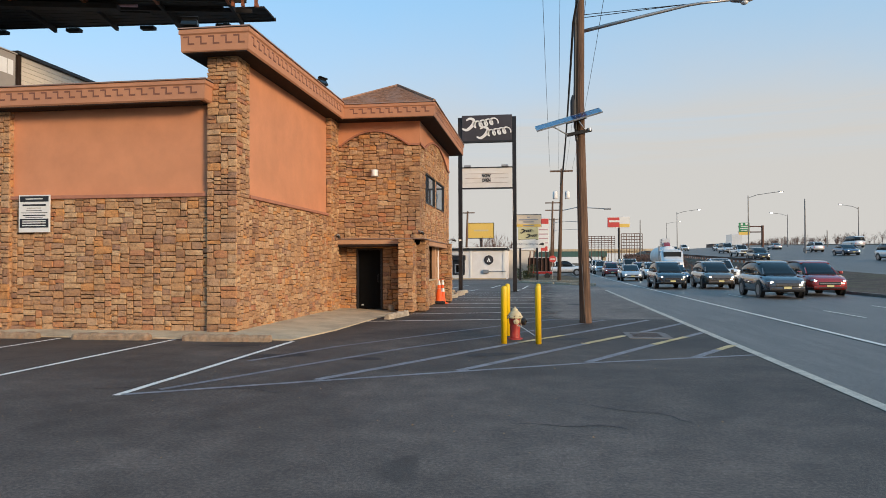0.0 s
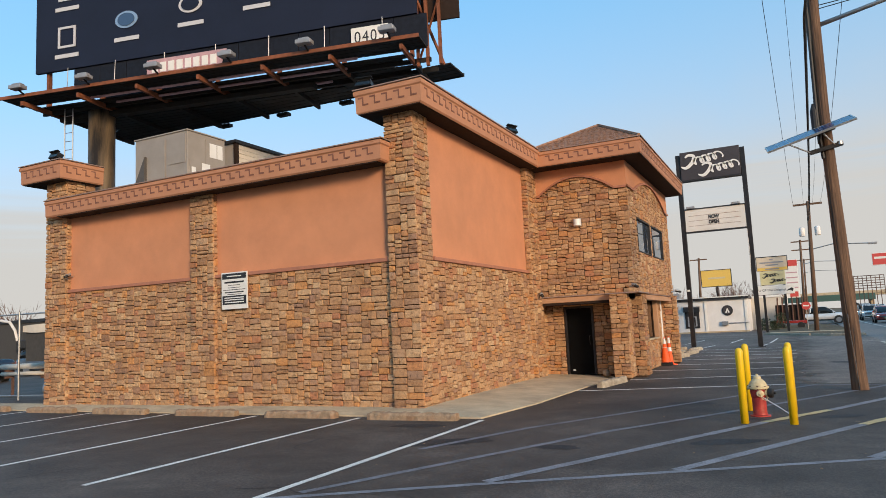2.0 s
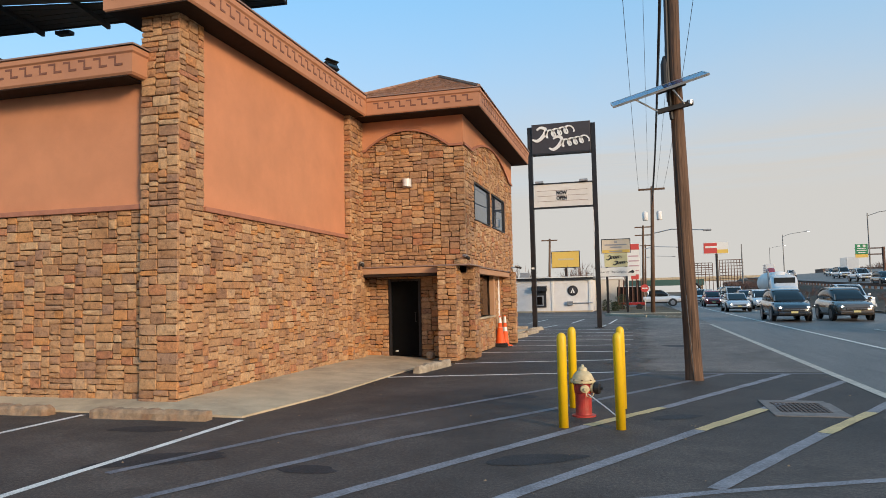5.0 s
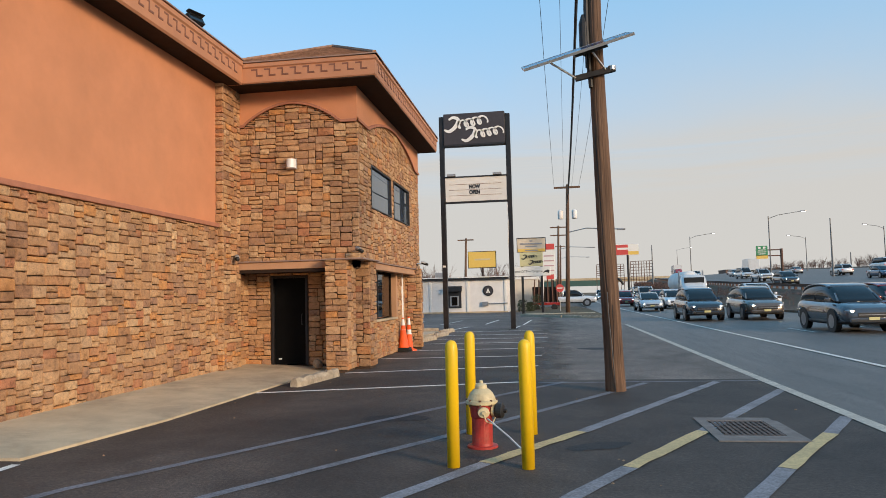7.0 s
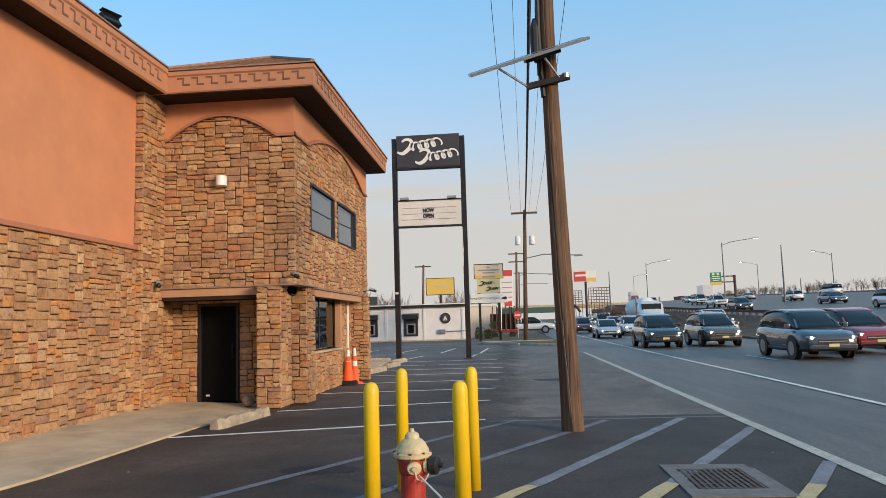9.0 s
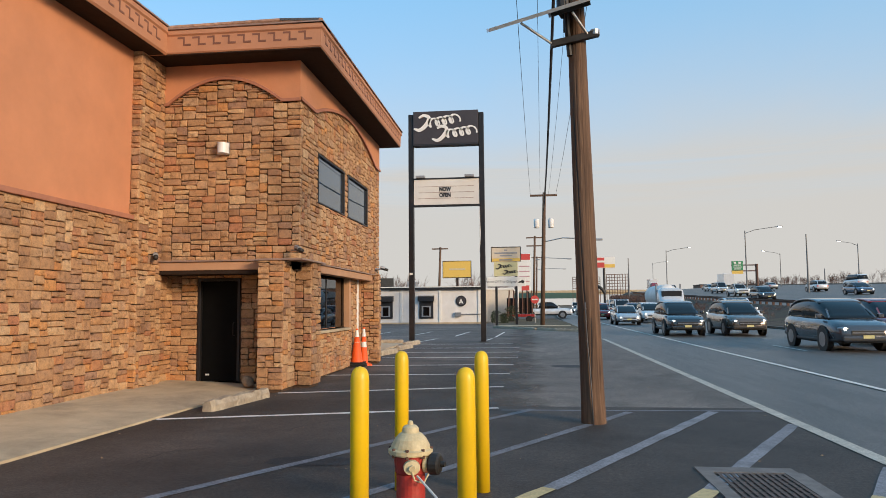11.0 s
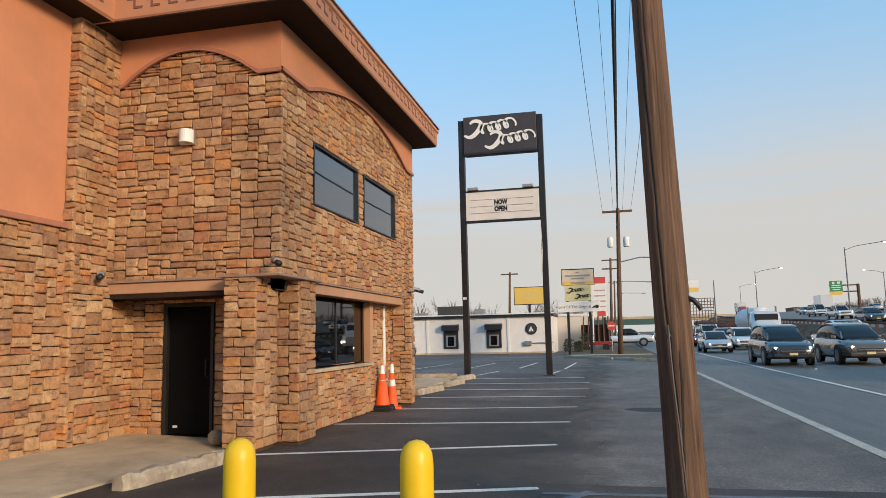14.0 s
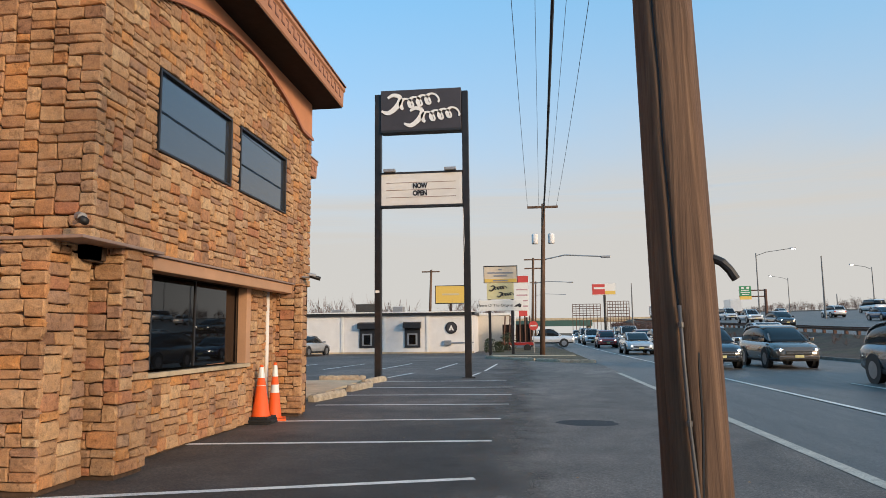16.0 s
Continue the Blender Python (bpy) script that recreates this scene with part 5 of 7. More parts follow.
def solar():
    e = empty("solar_panel", "tilted blue solar panel bracketed to the timber pole", "solar panel", at=(0.61, 19.03, 5.46))
    ax = Vector((1.80, 0.0, 0.48)).normalized()
    ay = Vector((0.10, 0.90, 0.40)).normalized()
    az = ax.cross(ay).normalized()
    ay = az.cross(ax)
    m = Matrix((ax, ay, az)).transposed().to_4x4()
    hl, hw = 0.86, 0.28
    for k in range(2):
        part("cell", box(B(), -hl + k * hl + 0.004, k * hl - 0.004, -hw, hw, 0.0, 0.022, m=m), M["solarglass"], e)
    for k in range(1, 8):
        part("cell_line", box(B(), -hl + k * hl / 4 - 0.003, -hl + k * hl / 4 + 0.003, -hw, hw, 0.0225, 0.024, m=m), M["alu"], e)
    part("back_sheet", box(B(), -hl, hl, -hw, hw, -0.006, -0.001, m=m), M["solarback"], e, "pale blue back sheet")
    for b in ((-hl - 0.03, hl + 0.03, -hw - 0.03, -hw), (-hl - 0.03, hl + 0.03, hw, hw + 0.03), (-hl - 0.03, -hl, -hw, hw), (hl, hl + 0.03, -hw, hw)):
        part("frame_bar", box(B(), *b, -0.018, 0.026, m=m), M["alu"], e)
    part("control_box", box(B(), -0.05, 0.48, -0.16, 0.12, -0.075, -0.01, 0.01, m=m), M["iron"], e, "dark control box under the panel")
    part("bracket", box(B(), -0.02, 0.64, 0.22, 0.30, -0.045, 0.045, 0.008, m=pose(0, 0, -0.36, 0, -11, 0)), M["iron"], e, "dark clamp bracket round the pole")
    part("strut", tube(B(), [m @ Vector((-0.45, -0.1, -0.03)), Vector((0.02, 0.26, -0.37))], 0.017, 8), M["alu"], e)
    part("strut", tube(B(), [m @ Vector((0.25, 0.0, -0.09)), Vector((0.50, 0.26, -0.28))], 0.017, 8), M["alu"], e)
    part("clamp", lathe(B(), [(0.065, -0.26), (0.065, -0.19)], 12, pose(0.58, 0.27, 0)), M["alu"], e)


solar()


def cables():
    for x, z0, z1, r, x2 in ((-0.22, 8.2, 8.3, 0.038, 0.06), (-1.1, 10.85, 9.62, 0.009, -0.86), (-0.55, 10.85, 9.62, 0.007, -0.15), (0.35, 10.85, 9.62, 0.007, 0.45), (0.95, 10.85, 9.62, 0.009, 0.98), (-0.1, 9.4, 8.9, 0.016, 0.08)):
        for a, b in (((1.0 + x, 19.45, z0), (1.55 + x2, 61, z1)), ((1.1 + x, -22, z0 - 0.3), (1.0 + x, 19.45, z0))):
            ob = mesh_ob("overhead_cable", tube(B(), sag(a, b, 0.55 if r < 0.03 else 0.8), r, 5), M["cable"])
            tagged(ob, "thin dark overhead cable strung between timber poles", "cable", "overhead cables")
    for a, b in (((-60, 60, 9), (-18.8, 36.5, 5.4)), ((-60, 64, 7.0), (-18.8, 36.3, 5.0)), ((-62, 50, 5.6), (-18.8, 36, 4.6))):
        tagged(mesh_ob("overhead_cable", tube(B(), sag(a, b, 0.6), 0.016, 5), M["cable"]), "thin dark service cable running to the building", "cable", "overhead cables")


cables()


def far_pole(at, h, arms=1, lamp=0.0, lampz=6.0, cans=True):
    e = empty("utility_pole", "brown timber utility pole with crossarm standing on the verge", "utility pole", "roadside poles", at)
    part("pole", tube(B(), [(-0.03, 0, 0), (0.28, 0, h)], 0.17, 12, 0.12), M["pole"], e, smooth=True)
    for k in range(arms):
        part("crossarm", box(B(), -0.75, 1.2, -0.06, 0.06, h - 0.28 - 1.0 * k, h - 0.14 - 1.0 * k), M["pole"], e)
    if cans:
        for x in (-0.32, 0.72):
            part("transformer", lathe(B(), [(0.19, h - 2.6), (0.2, h - 2.55), (0.2, h - 2.0), (0.1, h - 1.92)], 14, pose(x, 0, 0)), M["whitepaint"], e, "pale transformer can", True)
    if lamp:
        part("lamp_arm", tube(B(), [(0.05, 0, lampz), (lamp * 0.4, 0, lampz + 0.3), (lamp, 0, lampz + 0.15)], 0.04, 8), M["metalgrey"], e)
        part("lamp_head", box(B(), lamp - 0.1, lamp + 0.5, -0.12, 0.12, lampz + 0.06, lampz + 0.2, 0.04), M["lamphead"], e)


far_pole((1.42, 61, 0), 9.75, 1, 3.9, 6.1)
far_pole((1.2, 96, 0), 10.0, 2, 4.2, 7.0, False)
far_pole((2.2, 140, 0), 10.5, 1, 5.0, 8.0, False)
far_pole((-10, 92, 0), 8.5, 1, 0, 0, False)

# ---- pylon sign ----
def lettering(text, size, m, material, parent, name="lettering", ext=0.01, bold=0.0):
    cu = bpy.data.curves.new(name, "FONT")
    cu.body, cu.size, cu.align_x, cu.align_y, cu.extrude, cu.offset = text, size, "CENTER", "CENTER", ext, bold
    tmp = bpy.data.objects.new(name, cu)
    scene.collection.objects.link(tmp)
    me = bpy.data.meshes.new_from_object(tmp.evaluated_get(bpy.context.evaluated_depsgraph_get()))
    bpy.data.objects.remove(tmp)
    me.materials.append(material)
    ob = new(name, me)
    ob.parent = parent
    ob.matrix_local = m
    return ob


def brush(parent, strokes, m, material, name="brush_stroke"):
    """Flat swelling brush strokes standing in for a name; each stroke is a list of (u, v, half width)."""
    for s in strokes:
        bm = B()
        P = [Vector((a, b)) for a, b, _ in s]
        fine, wid = [], []
        for i in range(len(P) - 1):
            p0, p1, p2, p3 = P[max(0, i - 1)], P[i], P[i + 1], P[min(len(P) - 1, i + 2)]
            for k in range(6):
                t = k / 6
                fine.append(0.5 * ((2 * p1) + (p2 - p0) * t + (2 * p0 - 5 * p1 + 4 * p2 - p3) * t * t + (3 * p1 - p0 - 3 * p2 + p3) * t ** 3))
                wid.append(s[i][2] + (s[i + 1][2] - s[i][2]) * t)
        fine.append(P[-1]), wid.append(s[-1][2])
        rows = []
        for i, p in enumerate(fine):
            d = (fine[min(i + 1, len(fine) - 1)] - fine[max(i - 1, 0)]).normalized()
            nrm = Vector((-d.y, d.x)) * wid[i]
            rows.append([bm.verts.new(m @ Vector(((p + sg * nrm).x, dep, (p + sg * nrm).y))) for dep, sg in ((0.0, 1), (-0.03, 1), (-0.03, -1), (0.0, -1))])
        for q, r in zip(rows, rows[1:]):
            for k in range(3):
                bm.faces.new((q[k], r[k], r[k + 1], q[k + 1]))
        part(name, bm, material, parent)


def word(u, v, n, h, slant, big):
    """A looping brush flourish with the size and slope of a scripted name: a sweeping first stroke, then n even loops."""
    out = [[(u - 0.15 * big, v + 0.05, 0.025 * big), (u + 0.05 * big, v - 0.03, 0.06 * big), (u + 0.28 * big, v + h * 0.35, 0.07 * big), (u + 0.36 * big, v + h * 0.85, 0.06 * big), (u + 0.18 * big, v + h * 1.02, 0.05 * big), (u + 0.02 * big, v + h * 0.85, 0.03 * big)]]
    loops, x0 = [], u + 0.42 * big
    for i in range(n * 8 + 1):
        a = 2 * math.pi * i / 8
        x = x0 + 0.235 * big * i / 8 - 0.10 * big * math.sin(a) + 0.05 * math.cos(a)
        y = v + slant * (x - u) + h * 0.30 * (1 - math.cos(a))
        loops.append((x, y, (0.026 + 0.030 * max(0.0, math.sin(a))) * big))
    out.append(loops)
    return out


def pylon():
    e = empty("pylon_sign", "tall two-post black pylon sign with brushed white name and readerboard", "sign", at=(-3.15, 39.94, 0))
    for x in (-1.55, 1.55):
        p = part("post", box(B(), x - 0.11, x + 0.11, -0.13, 0.13, 0, 9.98, 0.01), M["steelblack"], e)
        part("base_plate", box(B(), x - 0.22, x + 0.22, -0.22, 0.22, 0, 0.03), M["steelblack"], p)
    part("name_cabinet", box(B(), -1.43, 1.43, -0.20, 0.20, 8.62, 10.08, 0.015), M["signdark"], e, "charcoal sign cabinet")
    part("cabinet_rail", box(B(), -1.43, 1.43, -0.215, 0.215, 8.55, 8.62), M["black"], e)
    m = Matrix.Translation((0, -0.203, 0))
    brush(e, word(-1.20, 9.28, 4, 0.60, 0.16, 1.30), m, M["letterwhite"])
    brush(e, word(-0.40, 8.80, 4, 0.58, 0.14, 1.24), m, M["letterwhite"])
    part("reader_board", box(B(), -1.42, 1.42, -0.14, 0.14, 5.94, 7.06, 0.012), M["readerboard"], e, "cream readerboard with black letters")
    for z in (5.88, 7.06):
        part("board_rail", box(B(), -1.44, 1.44, -0.16, 0.16, z, z + 0.06), M["black"], e)
    for z in (6.22, 6.48, 6.74):
        part("letter_track", box(B(), -1.25, 1.2, -0.150, -0.141, z - 0.008, z + 0.008), M["coping"], e)
    lettering("NOW", 0.245, pose(-0.05, -0.152, 6.61, 90, 0, 0) @ Matrix.Diagonal((0.78, 1, 1, 1)), M["black"], e, "letters", 0.004, 0.013)
    lettering("OPEN", 0.245, pose(-0.05, -0.152, 6.35, 90, 0, 0) @ Matrix.Diagonal((0.78, 1, 1, 1)), M["black"], e, "letters", 0.004, 0.013)
    for x in (-1.12, 1.02):
        part("board_light", box(B(), x - 0.2, x + 0.2, -0.3, -0.05, 7.12, 7.22, 0.01), M["lamphead"], e)
    part("wire", tube(B(), [(1.44, -0.14, 5.8), (1.47, -0.16, 4.6), (1.42, -0.14, 3.8)], 0.012, 6), M["whitepaint"], e)
    part("sticker", box(B(), -1.63, -1.49, -0.136, -0.131, 2.9, 2.99), M["readerboard"], e)


pylon()


def litter():
    r = random.Random(9)
    V, F = [], []
    for _ in range(150):
        x, y, q = r.uniform(-6, 3.5), r.uniform(2, 30), r.uniform(0.006, 0.018)
        k = len(V)
        V += [(x - q, y, 0.003), (x, y - q * 0.7, 0.003), (x + q, y, 0.003), (x, y + q * 0.7, 0.003), (x, y, 0.003 + q * 0.8)]
        F += [(k, k + 1, k + 4), (k + 1, k + 2, k + 4), (k + 2, k + 3, k + 4), (k + 3, k, k + 4)]
    me = bpy.data.meshes.new("litter")
    me.from_pydata(V, [], F)
    me.materials.append(M["stop"])
    tagged(new("loose_grit", me), "scattered pale grit and leaf bits on asphalt", "grit", kind="stuff")


litter()

# ---- billboard above the roof ----
def billboard():
    e = empty("billboard", "huge navy billboard on dark steel decking and column", "billboard", at=(-23.1, 16.1, 0))
    e.matrix_world = pose(-23.1, 16.1, 0, 0, 0, math.degrees(math.atan2(3.1, 14.2)))
    L = 14.6                       # x runs along the board, y goes behind it
    part("face", box(B(), 0.45, L - 0.3, 1.0, 1.12, 11.15, 15.5, 0.01), M["navy"], e, "navy vinyl face")
    for i in range(12):
        part("apron_board", box(B(), 2.0 + i * 1.05, 3.03 + i * 1.05, 1.06, 1.12, 10.12, 11.14, 0.006), M["apron"], e)
    part("rear_face", box(B(), 0.6, L - 0.2, -0.5, -0.4, 10.9, 15.4, m=pose(0, 4.6, 0, 0, 0, math.degrees(math.atan2(-2.3, 15.0)))), M["apron"], e)
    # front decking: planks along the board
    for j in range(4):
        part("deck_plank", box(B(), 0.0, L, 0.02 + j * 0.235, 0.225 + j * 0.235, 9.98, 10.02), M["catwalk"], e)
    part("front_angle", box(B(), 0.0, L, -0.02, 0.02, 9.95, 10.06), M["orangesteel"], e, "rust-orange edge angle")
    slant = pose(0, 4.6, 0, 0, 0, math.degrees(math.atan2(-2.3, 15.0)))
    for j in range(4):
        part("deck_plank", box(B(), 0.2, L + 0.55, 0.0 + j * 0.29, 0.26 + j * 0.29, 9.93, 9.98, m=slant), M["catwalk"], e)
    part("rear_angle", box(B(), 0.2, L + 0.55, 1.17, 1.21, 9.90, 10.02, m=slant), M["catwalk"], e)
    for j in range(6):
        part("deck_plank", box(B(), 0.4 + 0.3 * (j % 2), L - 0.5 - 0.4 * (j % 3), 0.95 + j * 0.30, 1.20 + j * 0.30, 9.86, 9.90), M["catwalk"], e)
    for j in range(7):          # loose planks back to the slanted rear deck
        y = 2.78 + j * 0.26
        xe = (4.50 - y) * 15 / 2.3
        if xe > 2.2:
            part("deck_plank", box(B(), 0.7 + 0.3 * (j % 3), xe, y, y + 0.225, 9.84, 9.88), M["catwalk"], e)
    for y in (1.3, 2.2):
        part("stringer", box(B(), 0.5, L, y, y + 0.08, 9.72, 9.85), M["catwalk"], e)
    for y, z in ((1.15, 9.80), (0.6, 9.84), (2.0, 9.78)):
        part("pipe_rail", tube(B(), [(2.5 + y, y, z), (L - 1.5 - y, y, z)], 0.045, 8), M["pink"], e, "faded pink pipe")
    for i in range(7):
        x = 0.8 + i * 2.2
        yb = 4.6 - 2.3 * x / 15 + 1.1
        part("outrigger", box(B(), x, x + 0.09, 0.05, yb * 0.42, 9.70, 9.85), M["orangesteel"], e)
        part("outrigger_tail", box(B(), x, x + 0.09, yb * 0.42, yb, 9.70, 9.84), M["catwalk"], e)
        part("upright", box(B(), x, x + 0.10, 1.13, 1.28, 9.9, 15.4), M["orangesteel"], e)
    for i in range(6):
        x = 1.0 + i * 2.55
        lamp = part("sign_lamp", box(B(), x - 0.24, x + 0.24, -0.42, -0.12, 10.12, 10.25, 0.03), M["lamphead"], e, "grey billboard lamp")
        part("lamp_shade", box(B(), x - 0.17, x + 0.17, -0.36, -0.16, 10.251, 10.31, 0.02), M["lamphead"], lamp)
        part("lamp_arm", tube(B(), [(x, 0.05, 10.0), (x, -0.15, 10.08), (x, -0.25, 10.12)], 0.03, 6), M["catwalk"], lamp)
    for i in range(7):
        part("stay", tube(B(), [(1.8 + i * 1.9, 1.0, 11.2), (1.8 + i * 1.9, 0.95, 10.3)], 0.015, 6), M["metalgrey"], e)
    for i in range(5):
        part("rear_lamp", box(B(), 2.2 + i * 2.7, 2.7 + i * 2.7, 1.25, 1.5, 9.80, 9.92, 0.03, m=slant), M["catwalk"], e)
    for x in (L - 0.45, L - 0.15, L + 0.25):
        part("end_upright", box(B(), x, x + 0.09, 1.3, 1.42, 9.6, 13.0), M["orangesteel"], e)
    part("brace", tube(B(), [(L - 0.4, 1.3, 11.8), (L + 0.2, 2.2, 9.9)], 0.05, 6), M["orangesteel"], e)
    part("brace", tube(B(), [(L + 0.3, 1.3, 11.6), (L - 0.6, 2.0, 9.9)], 0.04, 6), M["orangesteel"], e)
    part("end_panel", box(B(), L - 0.3, L + 0.9, 1.5, 1.58, 11.05, 12.2, 0.01), M["soffit"], e)
    part("torsion_beam", box(B(), 0.9, L - 4.0, 1.62, 1.95, 9.55, 9.73, 0.02), M["catwalk"], e)
    part("column", lathe(B(), [(0.43, 0), (0.43, 9.75)], 26, pose(2.55, 1.75, 0)), M["column"], e, "black column with rust-bleached streaks", True)
    lad = part("ladder", tube(B(), [(1.75, 1.3, 5.5), (1.75, 1.3, 10.0)], 0.02, 6), M["metalgrey"], e)
    part("ladder_rail", tube(B(), [(1.42, 1.3, 5.5), (1.42, 1.3, 10.0)], 0.02, 6), M["metalgrey"], lad)
    for i in range(14):
        part("rung", tube(B(), [(1.42, 1.3, 5.7 + i * 0.3), (1.75, 1.3, 5.7 + i * 0.3)], 0.012, 5), M["metalgrey"], lad)
    bm = B()
    prism(bm, [(5.0, 10.35), (7.7, 10.35), (7.95, 10.95), (5.0, 10.95)], 0.90, 0.94)
    plate = part("owner_plate", bm, M["pink"], e, "faded pink plate")
    for i in range(8):
        part("plate_mark", box(B(), 5.2 + i * 0.31, 5.42 + i * 0.31, 0.885, 0.90, 10.5, 10.82), M["signwhite"], plate)
    tag = part("number_plate", box(B(), 12.2, 13.4, 0.94, 0.97, 10.30, 10.95), M["signwhite"], e, "white plate")
    for i, ch in enumerate("0405"):
        lettering(ch, 0.52, pose(12.41 + i * 0.26, 0.936, 10.62, 90, 0, 0) @ Matrix.Diagonal((0.85, 1, 1, 1)), M["black"], tag, "digit", 0.003)
    # car-maker marks as plain shapes in their colours
    for x, z in ((1.75, 12.3), (4.15, 12.55), (6.6, 12.7), (1.75, 14.0), (4.15, 14.1), (6.6, 14.2), (9.0, 12.9), (9.0, 14.3)):
        bm = B()
        if x > 3:
            lathe(bm, [(0.40, 0.0), (0.40, 0.02)], 24, pose(x, 0.985, z, 90) @ Matrix.Diagonal((1.1, 0.75, 1, 1)))
            part("round_mark", bm, M["solarback"] if x < 5 else M["emblem"], e, "plain round emblem")
            part("inner_mark", lathe(B(), [(0.30, 0.0), (0.30, 0.02)], 24, pose(x, 0.963, z, 90) @ Matrix.Diagonal((1.1, 0.75, 1, 1))), M["car_blue"] if x < 5 else M["navy"], e)
        else:
            for b in ((-0.36, -0.28, -0.38, 0.38), (0.28, 0.36, -0.38, 0.38), (-0.28, 0.28, -0.38, -0.30), (-0.28, 0.28, 0.30, 0.38)):
                box(bm, x + b[0], x + b[1], 0.97, 0.995, z + b[2], z + b[3])
            part("block_mark", bm, M["emblem"], e, "plain white emblem")
        part("name_bar", box(B(), x - 0.48, x + 0.48, 0.975, 0.995, z - 0.74, z - 0.60), M["emblem"], e)


billboard()

# ---- west end: fence, parked pickup, grey building ----
def fence():
    e = empty("fence", "pale metal post fence with a loose tarpaulin", "fence", at=(-24.6, 16.8, 0))
    for x in (0.0, 1.45, 5.0):
        part("post", tube(B(), [(x, 0.1 * x, 0), (x, 0.1 * x, 2.9)], 0.035, 10), M["metalgrey"], e)
    for z in (0.15, 2.82):
        part("rail", tube(B(), [(0, 0, z), (5.0, 0.5, z)], 0.025, 8), M["metalgrey"], e)
    part("curved_post", tube(B(), [(0.6, 0.06, 2.65), (1.0, 0.1, 2.58), (1.25, 0.12, 2.3), (1.38, 0.13, 1.95)], 0.045, 8), M["whitepaint"], e)
    bm = grid_sheet([1.5 + i * 0.2 for i in range(16)], [0.0, 0.5, 1.0], lambda x, y: 0, None)
    for v in bm.verts:
        z = 2.28 + 0.10 * (v.co.x - 1.5) / 3 + 0.16 * v.co.y + 0.12 * (1 - v.co.y) * math.cos(v.co.x * 1.3)
        v.co = Vector((v.co.x, 0.1 * v.co.x + 0.05 + 0.03 * math.sin(v.co.x * 5), z))
    part("tarpaulin", bm, M["siding"], e, "loose pale tarpaulin tied to the top rail")
    part("screen", box(B(), 1.5, 5.0, 0.34, 0.36, 1.25, 2.25), M["greywall"], e, "dark mesh windscreen cloth")
    b = empty("steel_drum", "grey steel barrel lying behind the fence", "barrel", at=(-22.0, 17.6, 0.32))
    part("shell", lathe(B(), [(0.30, -0.45), (0.31, -0.44), (0.30, 0.0), (0.31, 0.44), (0.30, 0.45)], 20, pose(0, 0, 0, 0, 90, 0)), M["metalgrey"], b)
    part("rim", lathe(B(), [(0.315, 0.40), (0.315, 0.44)], 20, pose(0, 0, 0, 0, 90, 0)), M["signwhite"], b)


fence()


def pipe_rack():
    """Two pale pipes lying on short trestles behind the fence, and loose cloth on the fence top."""
    e = empty("pipe_rack", "two pale pipes lying on trestles behind the fence", "pipe rack", at=(-23.3, 17.9, 0))
    for z, r in ((1.05, 0.10), (0.80, 0.07)):
        part("pipe", tube(B(), [(-2.3, 0, z), (0.4, 0, z + 0.03)], r, 14), M["siding"], e, smooth=True)
    for x in (-1.9, 0.1):
        part("trestle", box(B(), x - 0.05, x + 0.05, 0.11, 0.17, 0, 1.2, 0.008), M["rust"], e)
        part("cross_bar", box(B(), x - 0.03, x + 0.03, -0.15, 0.11, 0.66, 0.73, 0.006), M["rust"], e)
        part("cross_bar", box(B(), x - 0.03, x + 0.03, -0.15, 0.11, 0.88, 0.95, 0.006), M["rust"], e)


pipe_rack()


def plain_building(name, x0, x1, y0, y1, h, wall_m, label, wins=(), roof_m=None, awn=False):
    e = empty(name, label, "building", at=(x0, y0, 0))
    W, D = x1 - x0, y1 - y0
    part("wall", box(B(), 0, W, 0, D, 0, h), wall_m, e)
    part("roof_edge", box(B(), -0.12, W + 0.12, -0.12, D + 0.12, h + 0.003, h + 0.28), roof_m or M["black"], e)
    for u, z0, w, hh in wins:
        wn_ = part("window", box(B(), u, u + w, -0.05, 0.0, z0, z0 + hh, 0.01), M["black"], e)
        part("pane", box(B(), u + 0.1, u + w - 0.1, -0.07, -0.052, z0 + 0.1, z0 + hh - 0.1), M["darkglass"], wn_)
    return e


plain_building("grey_building", -75, -27, 42, 60, 3.9, M["greywall"], "long low grey building behind the fence", [(6 + i * 6, 1.2, 1.5, 1.2) for i in range(7)])
plain_building("brick_building", -95, -60, 75, 90, 6.5, M["brick"], "brown far building with dark roof", [(4 + i * 4, 3.2, 1.5, 1.6) for i in range(7)])

